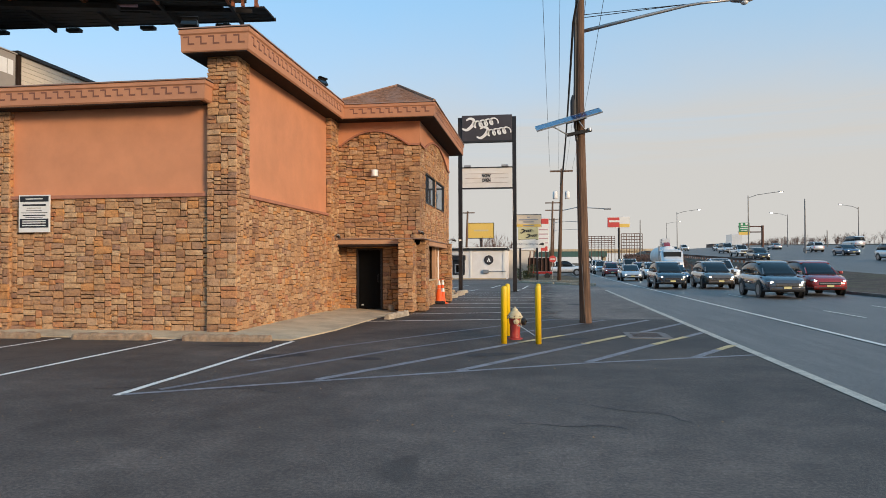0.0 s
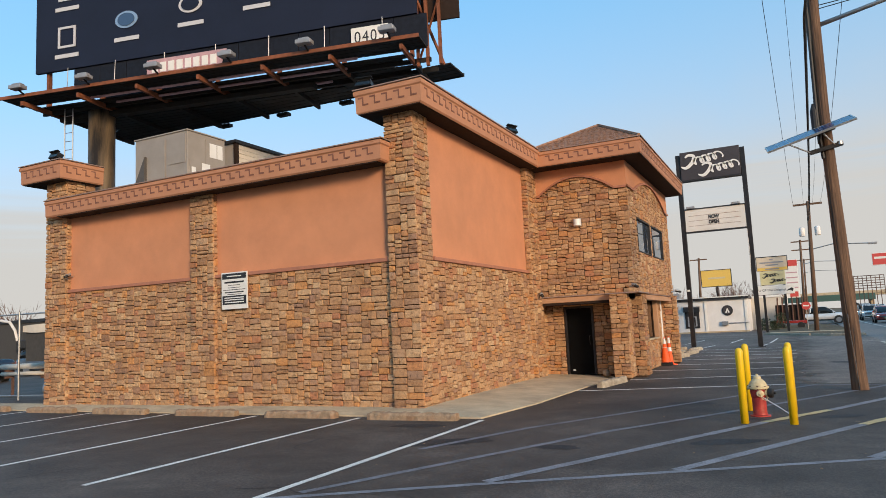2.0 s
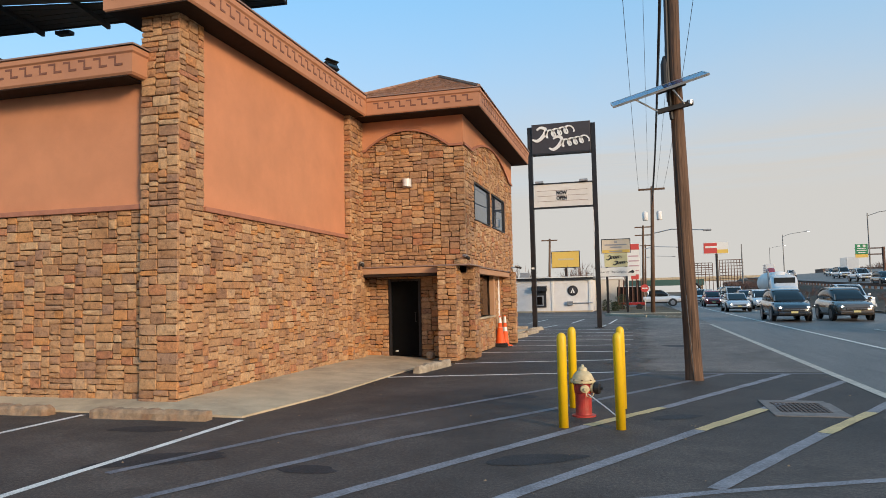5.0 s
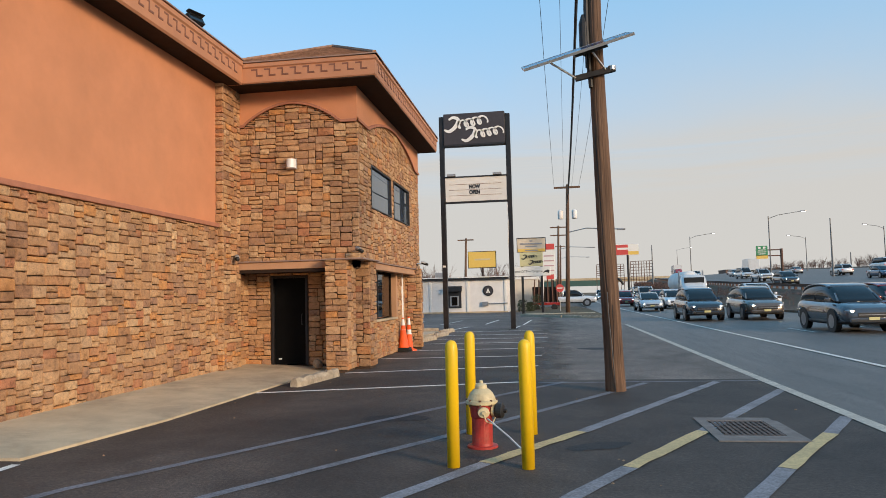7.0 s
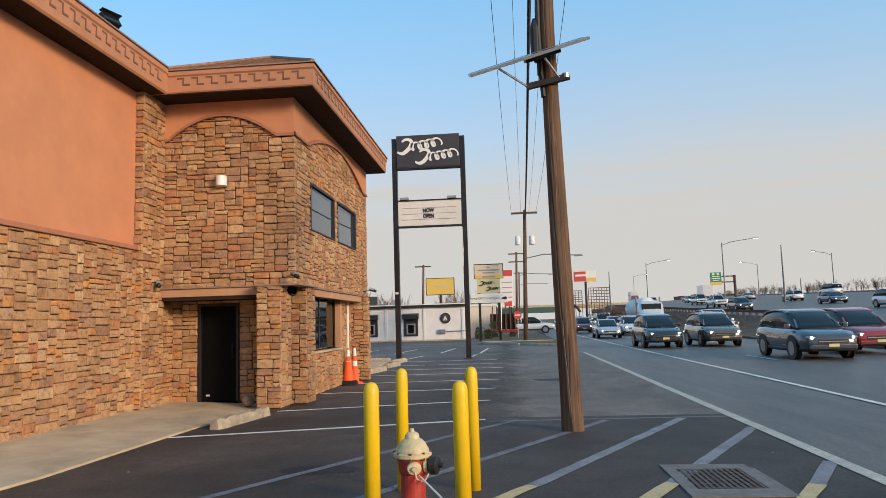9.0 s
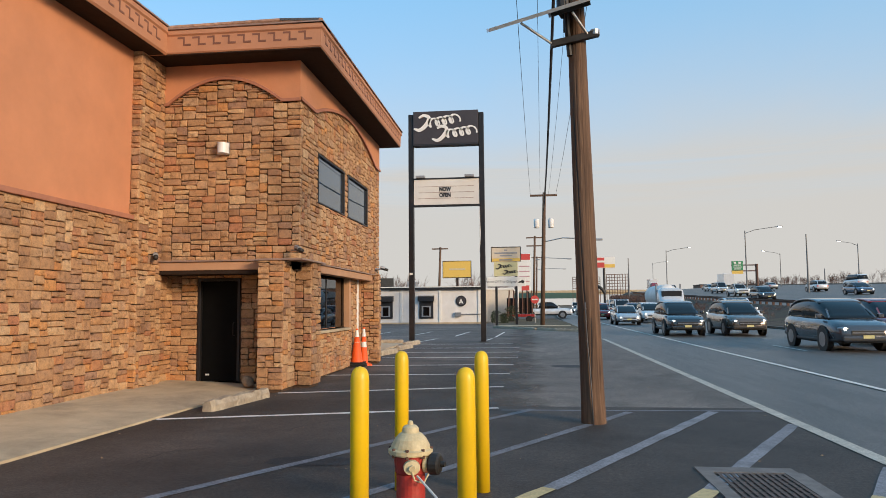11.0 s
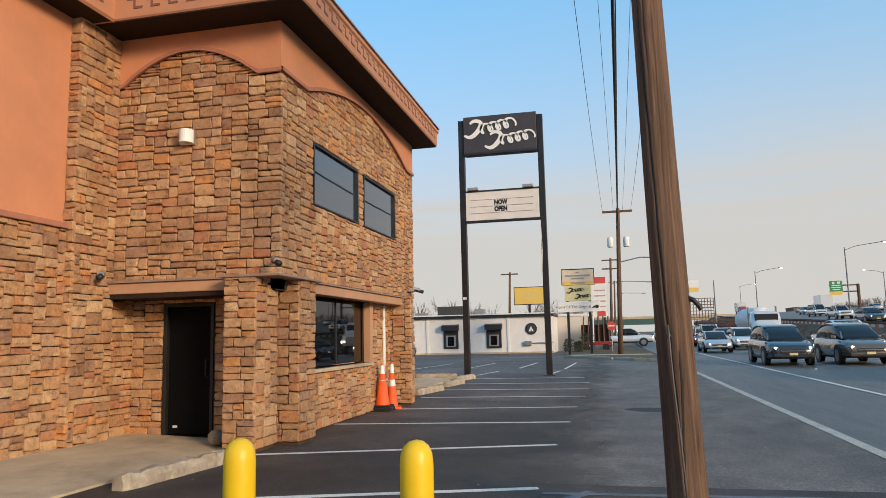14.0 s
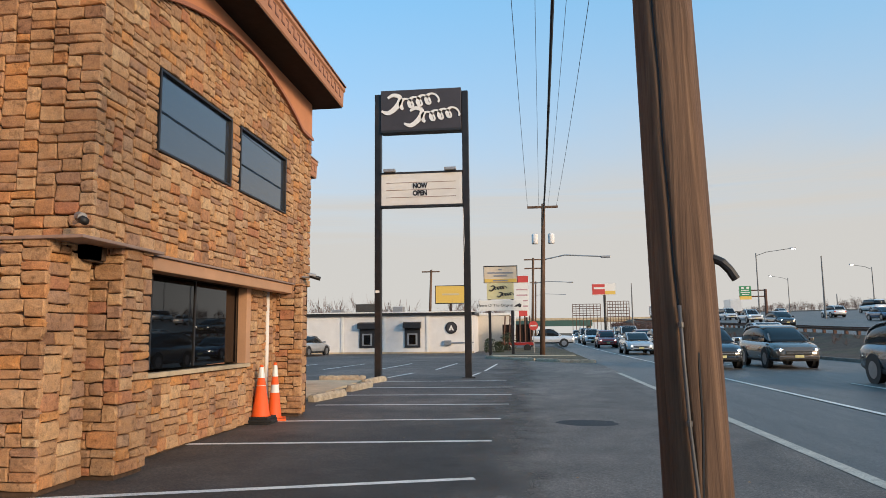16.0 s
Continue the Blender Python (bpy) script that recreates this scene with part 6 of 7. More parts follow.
# ---- white shop across the car park ----
def white_shop():
    e = empty("white_shop", "long low white building with black roof edge and awnings", "building", at=(-3.6, 70.5, 0))
    part("wall", box(B(), -34, 0, 0, 14, 0, 2.95), M["whitepaint"], e)
    part("roof_edge", box(B(), -34.1, 0.1, -0.25, 14.2, 2.953, 3.2, 0.02), M["black"], e)
    part("gutter", box(B(), -34.1, 0.1, -0.32, -0.26, 3.15, 3.24), M["signwhite"], e)
    for i in range(10):
        part("wall_rib", box(B(), -0.3 - i * 3.4, -0.1 - i * 3.4, -0.07, -0.002, 0, 2.95), M["signwhite"], e)
    for u in (-4.8, -8.4):
        w = part("window", box(B(), u - 0.62, u + 0.62, -0.09, -0.003, 0.45, 2.0, 0.02), M["black"], e, "black-framed shop window")
        part("pane", box(B(), u - 0.40, u + 0.40, -0.11, -0.092, 0.62, 1.55), M["lamphead"], w)
        part("inner_frame", box(B(), u - 0.26, u + 0.26, -0.125, -0.112, 0.7, 1.45), M["darkglass"], w)
        bm = B()
        prism(bm, [(-0.5, 1.95), (-0.5, 2.35), (0.0, 2.45), (0.0, 1.95)], -0.7, 0.7, pose(u, -0.006, 0, 0, 0, 90) @ pose(-0.006, 0, 0))
        part("awning", bm, M["black"], w, "black fabric awning")
    lg = part("emblem", lathe(B(), [(0.47, 0), (0.47, 0.03)], 28, pose(-1.75, -0.03, 1.95, 90)), M["black"], e, "round dark emblem")
    part("emblem_ring", lathe(B(), [(0.36, 0), (0.36, 0.012)], 28, pose(-1.75, -0.065, 1.95, 90)), M["signdark"], lg)
    bm = B()
    prism(bm, [(-1.95, 1.75), (-1.80, 1.75), (-1.75, 2.0), (-1.70, 1.75), (-1.55, 1.75), (-1.75, 2.2)], -0.09, -0.08)
    part("emblem_mark", bm, M["signwhite"], lg)
    part("meter_box", box(B(), -2.3, -1.75, -0.25, -0.003, 0.62, 0.98, 0.02), M["metalgrey"], e)
    part("pipe", tube(B(), [(-1.75, -0.12, 0.8), (0, -0.12, 0.82)], 0.04, 8), M["metalgrey"], e)
    part("base_course", box(B(), -34, 0, -0.1, -0.004, 0, 0.12), M["concrete"], e)
    for i in range(4):
        part("roof_unit", box(B(), -24 + i * 5.5, -23.1 + i * 5.5, 6, 7, 3.2, 3.7 + 0.2 * (i % 2), 0.03), M["lamphead"], e)
    a = empty("shop_annex", "beige side block of the white building", "building", at=(-3.6, 76, 0))
    part("wall", box(B(), 0, 2.6, 0, 9, 0, 3.0), M["siding"], a)
    part("roof_edge", box(B(), -0.05, 2.7, -0.1, 9.1, 3.003, 3.2, 0.02), M["signwhite"], a)


white_shop()


def sign_cluster():
    e = empty("shop_sign", "stacked white and cream shop signs on two black posts", "sign", at=(-1.22, 63, 0))
    for x in (-0.75, 0.75):
        part("post", box(B(), x - 0.09, x + 0.09, -0.09, 0.09, 0, 4.9), M["steelblack"], e)
    a = part("panel", box(B(), -1.08, 1.10, -0.12, 0.12, 4.84, 5.92, 0.02), M["tansign"], e, "tan and yellow sign panel")
    for b in ((-1.12, 1.14, 5.923, 5.98), (-1.12, -1.083, 4.84, 5.92), (1.103, 1.14, 4.84, 5.92)):
        part("frame_bar", box(B(), b[0], b[1], -0.14, 0.12, b[2], b[3]), M["steelblack"], e)
    part("yellow_band", box(B(), -1.05, 1.07, -0.135, -0.121, 4.87, 5.1), M["yellowbb"], a)
    for z, w in ((5.72, 0.12), (5.5, 0.85), (5.3, 0.45), (4.98, 0.5)):
        part("text_bar", box(B(), -w, w, -0.142, -0.136, z - 0.05, z + 0.05), M["lamphead"], a)
    b = part("panel", box(B(), -0.92, 0.88, -0.12, 0.12, 3.74, 4.82, 0.02), M["creamsign"], e, "yellowish cream sign panel")
    m = Matrix.Translation((0, -0.122, 0))
    brush(b, word(-0.66, 4.33, 4, 0.30, 0.12, 0.74), m, M["black"])
    brush(b, word(-0.15, 3.92, 4, 0.27, 0.10, 0.70), m, M["black"])
    c = part("panel", box(B(), -1.45, 1.45, -0.12, 0.12, 2.98, 3.68, 0.02), M["signwhite"], e, "white sign panel with black words")
    lettering("Home Of The Original", 0.26, pose(-0.38, -0.123, 3.33, 90, 0, 0), M["black"], c, "letters", 0.003)
    bm = B()
    prism(bm, [(0.85, 3.2), (1.1, 3.25), (1.3, 3.18), (1.38, 3.35), (1.25, 3.45), (1.0, 3.35)], -0.128, -0.121)
    part("dark_mark", bm, M["black"], c)
    f = empty("tall_shop_sign", "tall white and red shop sign beyond the verge", "sign", at=(0.45, 80, 0))
    part("post", box(B(), -0.15, 0.15, -0.1, 0.1, 0, 3.2), M["steelblack"], f)
    p = part("panel", box(B(), -1.0, 0.3, -0.15, 0.15, 2.9, 6.68, 0.02), M["signwhite"], f)
    part("red_band", box(B(), -0.98, 0.28, -0.165, -0.151, 6.05, 6.65), M["redsign"], p)
    part("red_mark", box(B(), -0.6, 0.15, -0.165, -0.151, 3.0, 3.5), M["redsign"], p)
    for z in (5.4, 4.9, 4.4, 3.9):
        part("text_bar", box(B(), -0.8, 0.2, -0.165, -0.151, z - 0.06, z + 0.06), M["pink"], p)
    y = empty("yellow_billboard", "small yellow roadside billboard above the roofs", "billboard", at=(-9.5, 110, 0.16))
    part("post", box(B(), -0.15, 0.15, -0.1, 0.1, 0, 5.6), M["steelblack"], y)
    q = part("face", box(B(), -2.0, 2.0, -0.15, 0.15, 5.45, 7.75, 0.02), M["yellowbb"], y)
    for b in ((-2.08, 2.08, 5.36, 5.448), (-2.08, 2.08, 7.752, 7.83), (-2.08, -2.003, 5.45, 7.75), (2.003, 2.08, 5.45, 7.75)):
        part("frame_bar", box(B(), b[0], b[1], -0.18, 0.12, b[2], b[3]), M["steelblack"], y)
    part("text_bar", box(B(), -1.1, 1.2, -0.165, -0.151, 6.5, 6.75), M["hydcream"], q)
    g = empty("green_board", "grey-green board on a far roof", "sign", at=(-18.5, 100, 0))
    part("face", box(B(), -1.6, 1.6, -0.1, 0.1, 3.3, 5.2), M["greywall"], g)
    part("leg", box(B(), -0.1, 0.1, -0.05, 0.05, 0, 3.3), M["steelblack"], g)
    n = empty("no_entry_sign", "round red traffic sign on a steel post", "sign", at=(0.95, 67, 0))
    part("post", tube(B(), [(0, 0.03, 0), (0, 0.03, 2.3)], 0.03, 8), M["metalgrey"], n)
    part("disc", lathe(B(), [(0.33, 0), (0.33, 0.015)], 24, pose(0, 0, 2.0, 90)), M["redsign"], n)
    part("bar", box(B(), -0.22, 0.22, -0.026, -0.016, 1.95, 2.05), M["signwhite"], n)


sign_cluster()


def shrub(at, h, seed):
    """A low evergreen: a short stem and a ragged crown of small leaves."""
    e = empty("shrub", "small dark evergreen shrub beside the white building", "shrub", "shrubs", at)
    r = random.Random(seed)
    part("stem", tube(B(), [(0, 0, 0), (0.03, 0, h * 0.5)], 0.035, 6, 0.02), M["twig"], e)
    V, F = [], []
    for _ in range(520):
        a, t, q = r.uniform(0, 6.283), r.random(), r.random() ** 0.5
        rad = h * 0.42 * q * (0.55 + 0.45 * math.sin(3.14 * (0.15 + 0.8 * t)) + 0.2 * math.sin(a * 3 + seed))
        p = Vector((rad * math.cos(a), rad * math.sin(a), h * (0.12 + 0.88 * t)))
        d = Vector((r.uniform(-1, 1), r.uniform(-1, 1), r.uniform(-0.3, 1))).normalized() * 0.10
        n = Vector((r.uniform(-1, 1), r.uniform(-1, 1), r.uniform(-1, 1))).normalized() * 0.04
        k = len(V)
        V += [tuple(p - n), tuple(p + d), tuple(p + n), tuple(p - d * 0.5)]
        F.append((k, k + 1, k + 2, k + 3))
    me = bpy.data.meshes.new("crown")
    me.from_pydata(V, [], F)
    me.materials.append(M["leaf"])
    ob = new("crown", me)
    ob.parent = e


shrub((-2.2, 66.5, 0), 1.1, 1)
shrub((-1.55, 67.8, 0), 0.9, 2)
shrub((-1.0, 71.0, 0), 1.5, 3)


def display_trailer():
    e = empty("red_trailer", "small red flatbed trailer with white poles on it", "trailer", at=(-0.3, 74, 0))
    part("bed", box(B(), -1.3, 1.3, -0.7, 0.7, 0.5, 0.75, 0.03), M["car_red"], e)
    for x in (-0.8, 0.8):
        part("wheel", lathe(B(), [(0.28, -0.1), (0.30, 0.0), (0.28, 0.1)], 16, pose(x, -0.72, 0.3, 90)), M["tyre"], e)
    for i in range(6):
        part("pole", tube(B(), [(-1.1 + i * 0.44, 0.2, 0.75), (-0.95 + i * 0.40, 0.2, 2.9)], 0.06, 8), M["signwhite"] if i == 2 else M["rust"], e)
    part("crate", box(B(), -1.2, 1.2, 0.3, 0.7, 0.76, 2.2, 0.02), M["soffit"], e)


display_trailer()

# grass island by the far drive
bm = B()
isl = [(3.55, 51.2), (2.0, 52.3), (-0.2, 55.5), (-1.9, 58.6), (-1.9, 84), (3.0, 84), (3.6, 66)]
top = [bm.verts.new((x, y, 0.11)) for x, y in isl]
bot = [bm.verts.new((x, y, -0.03)) for x, y in isl]
bm.faces.new(top)
for i in range(len(isl)):
    j = (i + 1) % len(isl)
    bm.faces.new((top[i], bot[i], bot[j], top[j]))
tagged(mesh_ob("grass_island", bm, M["grass"]), "dry grass island at the far drive", "grass", kind="structure")
for k, (a, b) in enumerate((((3.7, 51.1), (2.0, 52.1)), ((2.0, 52.1), (0.9, 53.7)), ((0.8, 53.9), (-0.3, 55.4)), ((-0.3, 55.4), (-1.2, 57.0)), ((-1.2, 57.0), (-2.0, 58.5)))):
    wheel_stop(a, b, 0.17, 60 + k, "palestop")
tagged(mesh_ob("drive_strip", box(B(), -1.7, 3.3, 58.8, 60.3, 0.112, 0.125), M["concrete"]), "pale concrete path crossing the grass", "path", kind="structure")

# ---- highway furniture ----
def guard_rail():
    e = empty("guard_rail", "weathered steel guard rail along the highway edge", "guard rail", at=(0, 0, 0))
    ysr = list(np.arange(66, 240, 4.0))
    for q in range(0, len(ysr) - 1):
        y0, y1 = ysr[q], ysr[q + 1]
        a, b = Vector((24.1 + bend(y0), y0, hw_z(y0) + 0.42)), Vector((24.1 + bend(y1), y1, hw_z(y1) + 0.42))
        bm = B()
        prof = [(-0.03, 0.15), (0.03, 0.09), (-0.03, 0.0), (0.03, -0.09), (-0.03, -0.15)]
        r0 = [bm.verts.new(a + Vector((u, 0, v))) for u, v in prof]
        r1 = [bm.verts.new(b + Vector((u, 0, v))) for u, v in prof]
        for k in range(4):
            bm.faces.new((r0[k], r1[k], r1[k + 1], r0[k + 1]))
        part("rail", bm, M["rust"], e)
    for q in range(0, 80):
        y = 66 + q * 2.0
        part("post", box(B(), 24.13 + bend(y), 24.33 + bend(y), y - 0.12, y + 0.12, hw_z(y) - 0.05, hw_z(y) + 0.55), M["rust"], e)


guard_rail()


def lamp_post(x, y, h, arm, lit=True):
    z = hwx(x, y) if x > 22 else 0
    e = empty("street_lamp", "tall grey steel street lamp with a long arm", "street lamp", "highway lamps", (x + bend(y), y, z))
    part("post", tube(B(), [(0, 0, 0), (0, 0, h)], 0.11, 10, 0.07), M["lampgrey"], e)
    part("arm", tube(B(), [(0, 0, h - 0.4), (arm * 0.3, 0, h + 0.1), (arm, 0, h + 0.55)], 0.045, 8), M["lampgrey"], e)
    part("head", box(B(), arm - 0.1, arm + 0.7, -0.16, 0.16, h + 0.5, h + 0.66, 0.05), M["lamphead"], e)
    if lit:
        part("lens", box(B(), arm + 0.1, arm + 0.6, -0.12, 0.12, h + 0.44, h + 0.498), M["amberglow"], e)


for x, y, h, arm in ((32.4, 120, 9.85, 4.8), (27.3, 165, 9.6, 4.6), (59.7, 148, 7.8, -3.6), (57.1, 188, 8.2, -4.2), (34, 290, 11, 5)):
    lamp_post(x, y, h, arm)
for x, y, h in ((41.5, 118, 8.6), (20.4, 150, 7.6), (60, 158, 3.4)):
    tagged(mesh_ob("mast", tube(B(), [(x, y, hwx(x, y) - 0.1), (x, y, hwx(x, y) + h)], 0.16, 8, 0.08), M["lampgrey"]), "bare tall grey mast by the highway", "mast", "masts")


def gantry():
    y = 160
    e = empty("sign_gantry", "green highway sign on a rusty cantilever gantry", "road sign", at=(47.6, y, hwx(46, y)))
    part("post", tube(B(), [(0, 0, 0), (0, 0, 5.3)], 0.28, 12), M["rust"], e)
    for z in (3.9, 5.1):
        part("beam", tube(B(), [(0, 0, z), (-5, 0, z)], 0.12, 8), M["rust"], e)
    g = part("panel", box(B(), -5.0, -2.75, -0.3, -0.2, 4.0, 5.95, 0.02), M["greensign"], e)
    part("yellow_strip", box(B(), -5.0, -2.75, -0.3, -0.2, 3.3, 3.95), M["yellowbb"], e)
    for x in (-4.35, -3.4):
        part("shield", box(B(), x - 0.24, x + 0.24, -0.32, -0.305, 5.38, 5.8, 0.004), M["signwhite"], g)
    for z, w in ((5.1, 0.75), (4.7, 0.85), (4.3, 0.65)):
        part("text_bar", box(B(), -3.88 - w, -3.88 + w, -0.32, -0.305, z - 0.08, z + 0.08), M["signwhite"], g)


gantry()


def far_boards():
    e = empty("far_billboard", "distant red and white billboard on one post", "billboard", at=(32.0, 300, 0.6))
    part("post", tube(B(), [(0.3, 0, 0), (0.3, 0, 15.8)], 0.5, 10), M["steelblack"], e)
    f = part("face", box(B(), -4.5, 4.7, -0.3, 0.3, 15.7, 20.2, 0.03), M["signwhite"], e)
    part("red_field", box(B(), -4.4, 0.5, -0.33, -0.301, 15.9, 20.0), M["redsign"], f)
    part("orange_field", box(B(), 0.5, 4.6, -0.33, -0.301, 15.9, 17.3), M["yellowbb"], f)
    part("text_bar", box(B(), -3.8, 2.8, -0.36, -0.332, 18.0, 18.8), M["signwhite"], f)
    for x0, x1, z0, z1 in ((20.0, 31.2, 8.4, 13.0), (33.9, 42.6, 7.8, 14.0)):
        g = empty("bare_billboard", "brown lattice back of a distant billboard", "billboard", "billboard backs", (0, 306, 0))
        for i in range(9):
            x = x0 + (x1 - x0) * i / 8
            part("upright", box(B(), x - 0.12, x + 0.12, 0, 0.2, 0, z1), M["rust"], g)
        for i in range(6):
            z = z0 + (z1 - z0) * i / 5
            part("slat", box(B(), x0, x1, 0.21, 0.35, z - 0.12, z + 0.12), M["rust"], g)


far_boards()


def bridge():
    e = empty("overpass", "green steel overpass crossing the road far ahead", "bridge", at=(0, 330, 0))
    part("girder", box(B(), -20, 30, -0.4, 0.4, 4.4, 6.9), M["bridge"], e)
    part("deck", box(B(), -60, 64, 0.41, 14, 6.2, 7.0), M["concrete"], e)
    part("parapet", box(B(), -60, 64, -0.1, 0.3, 7.01, 8.0), M["concrete"], e)
    for x in (-18, 8, 29):
        part("pier", box(B(), x - 0.6, x + 0.6, 1, 12, -0.1, 6.2), M["concrete"], e)


bridge()

# ---- vehicles ----
def loft(bm, stations, ring, fine=1):
    """stations: (x, half width, z low, z high); ring: unit (y, z) outline points; fine: steps of a smooth curve between stations."""
    st = []
    for i in range(len(stations) - 1):
        p0, p1, p2, p3 = [np.array(stations[min(max(k, 0), len(stations) - 1)], float) for k in (i - 1, i, i + 1, i + 2)]
        for k in range(fine):
            t = k / fine
            q = 0.5 * (2 * p1 + (p2 - p0) * t + (2 * p0 - 5 * p1 + 4 * p2 - p3) * t * t + (3 * p1 - p0 - 3 * p2 + p3) * t ** 3)
            q[0] = p1[0] + (p2[0] - p1[0]) * t
            st.append(q)
    st.append(np.array(stations[-1], float))
    rs = []
    for x, w, z0, z1 in st:
        rs.append([bm.verts.new((x, y * w, z0 + z * (z1 - z0))) for y, z in ring])
    n = len(ring)
    for p, q in zip(rs, rs[1:]):
        for k in range(n):
            bm.faces.new((p[k], p[(k + 1) % n], q[(k + 1) % n], q[k]))
    bm.faces.new(rs[0][::-1]), bm.faces.new(rs[-1])
    return bm


RING = [(-0.86, 0), (-0.97, 0.18), (-1, 0.45), (-0.985, 0.75), (-0.90, 0.94), (-0.6, 1.0), (0.6, 1.0), (0.90, 0.94), (0.985, 0.75), (1, 0.45), (0.97, 0.18), (0.86, 0)]
CAB = [(-1, 0), (-0.93, 0.5), (-0.82, 0.93), (-0.66, 1.0), (0.66, 1.0), (0.82, 0.93), (0.93, 0.5), (1, 0)]
KINDS = dict(
    sedan=dict(L=4.75, w=0.92, wb=2.8, wr=0.33, body=[(-2.38, .70, .46, .80), (-2.30, .82, .36, .93), (-2.0, .88, .28, .99), (-1.4, .92, .24, 1.0), (0, .92, .22, .96), (1.0, .92, .23, .94), (1.6, .91, .24, .86), (2.1, .86, .25, .76), (2.33, .74, .28, .66), (2.40, .62, .34, .58)],
               cab=[(-1.85, .68, .95, 1.0), (-1.25, .76, .95, 1.28), (-0.7, .79, .94, 1.41), (-0.1, .80, .93, 1.45), (0.35, .79, .93, 1.40), (0.8, .77, .92, 1.20), (1.3, .74, .90, .95)]),
    suv=dict(L=4.65, w=0.94, wb=2.7, wr=0.37, body=[(-2.32, .76, .50, .92), (-2.25, .87, .40, 1.04), (-1.9, .92, .32, 1.10), (-1.2, .94, .28, 1.10), (0, .94, .26, 1.07), (0.9, .94, .27, 1.06), (1.5, .93, .28, 1.02), (2.0, .88, .29, .93), (2.28, .78, .31, .82), (2.36, .66, .38, .70)],
             cab=[(-2.24, .74, 1.06, 1.14), (-2.02, .79, 1.07, 1.50), (-1.5, .81, 1.07, 1.64), (-0.7, .82, 1.06, 1.70), (0.1, .81, 1.05, 1.67), (0.5, .80, 1.05, 1.58), (0.95, .78, 1.04, 1.36), (1.4, .76, 1.03, 1.07)]),
    pickup=dict(L=5.8, w=0.99, wb=3.6, wr=0.41, body=[(-2.92, .90, .58, 1.10), (-2.85, .96, .48, 1.16), (-0.95, .98, .40, 1.17), (0.6, .99, .38, 1.16), (1.3, .99, .39, 1.20), (2.2, .98, .40, 1.18), (2.75, .94, .42, 1.10), (2.92, .84, .46, .98)],
                cab=[(-0.95, .82, 1.15, 1.30), (-0.85, .84, 1.15, 1.78), (-0.3, .86, 1.15, 1.90), (0.5, .86, 1.15, 1.90), (0.85, .85, 1.15, 1.78), (1.6, .82, 1.15, 1.21)]),
    van=dict(L=5.6, w=1.0, wb=3.5, wr=0.37, body=[(-2.8, .94, .45, 1.25), (-2.7, .99, .36, 1.28), (0, 1.0, .34, 1.26), (1.5, 1.0, .36, 1.24), (2.4, .96, .38, 1.12), (2.8, .86, .46, .92)],
             cab=[(-2.75, .88, 1.24, 1.95), (-2.5, .90, 1.24, 2.08), (0.8, .90, 1.24, 2.10), (1.2, .89, 1.24, 1.98), (2.05, .84, 1.20, 1.26)]),
)


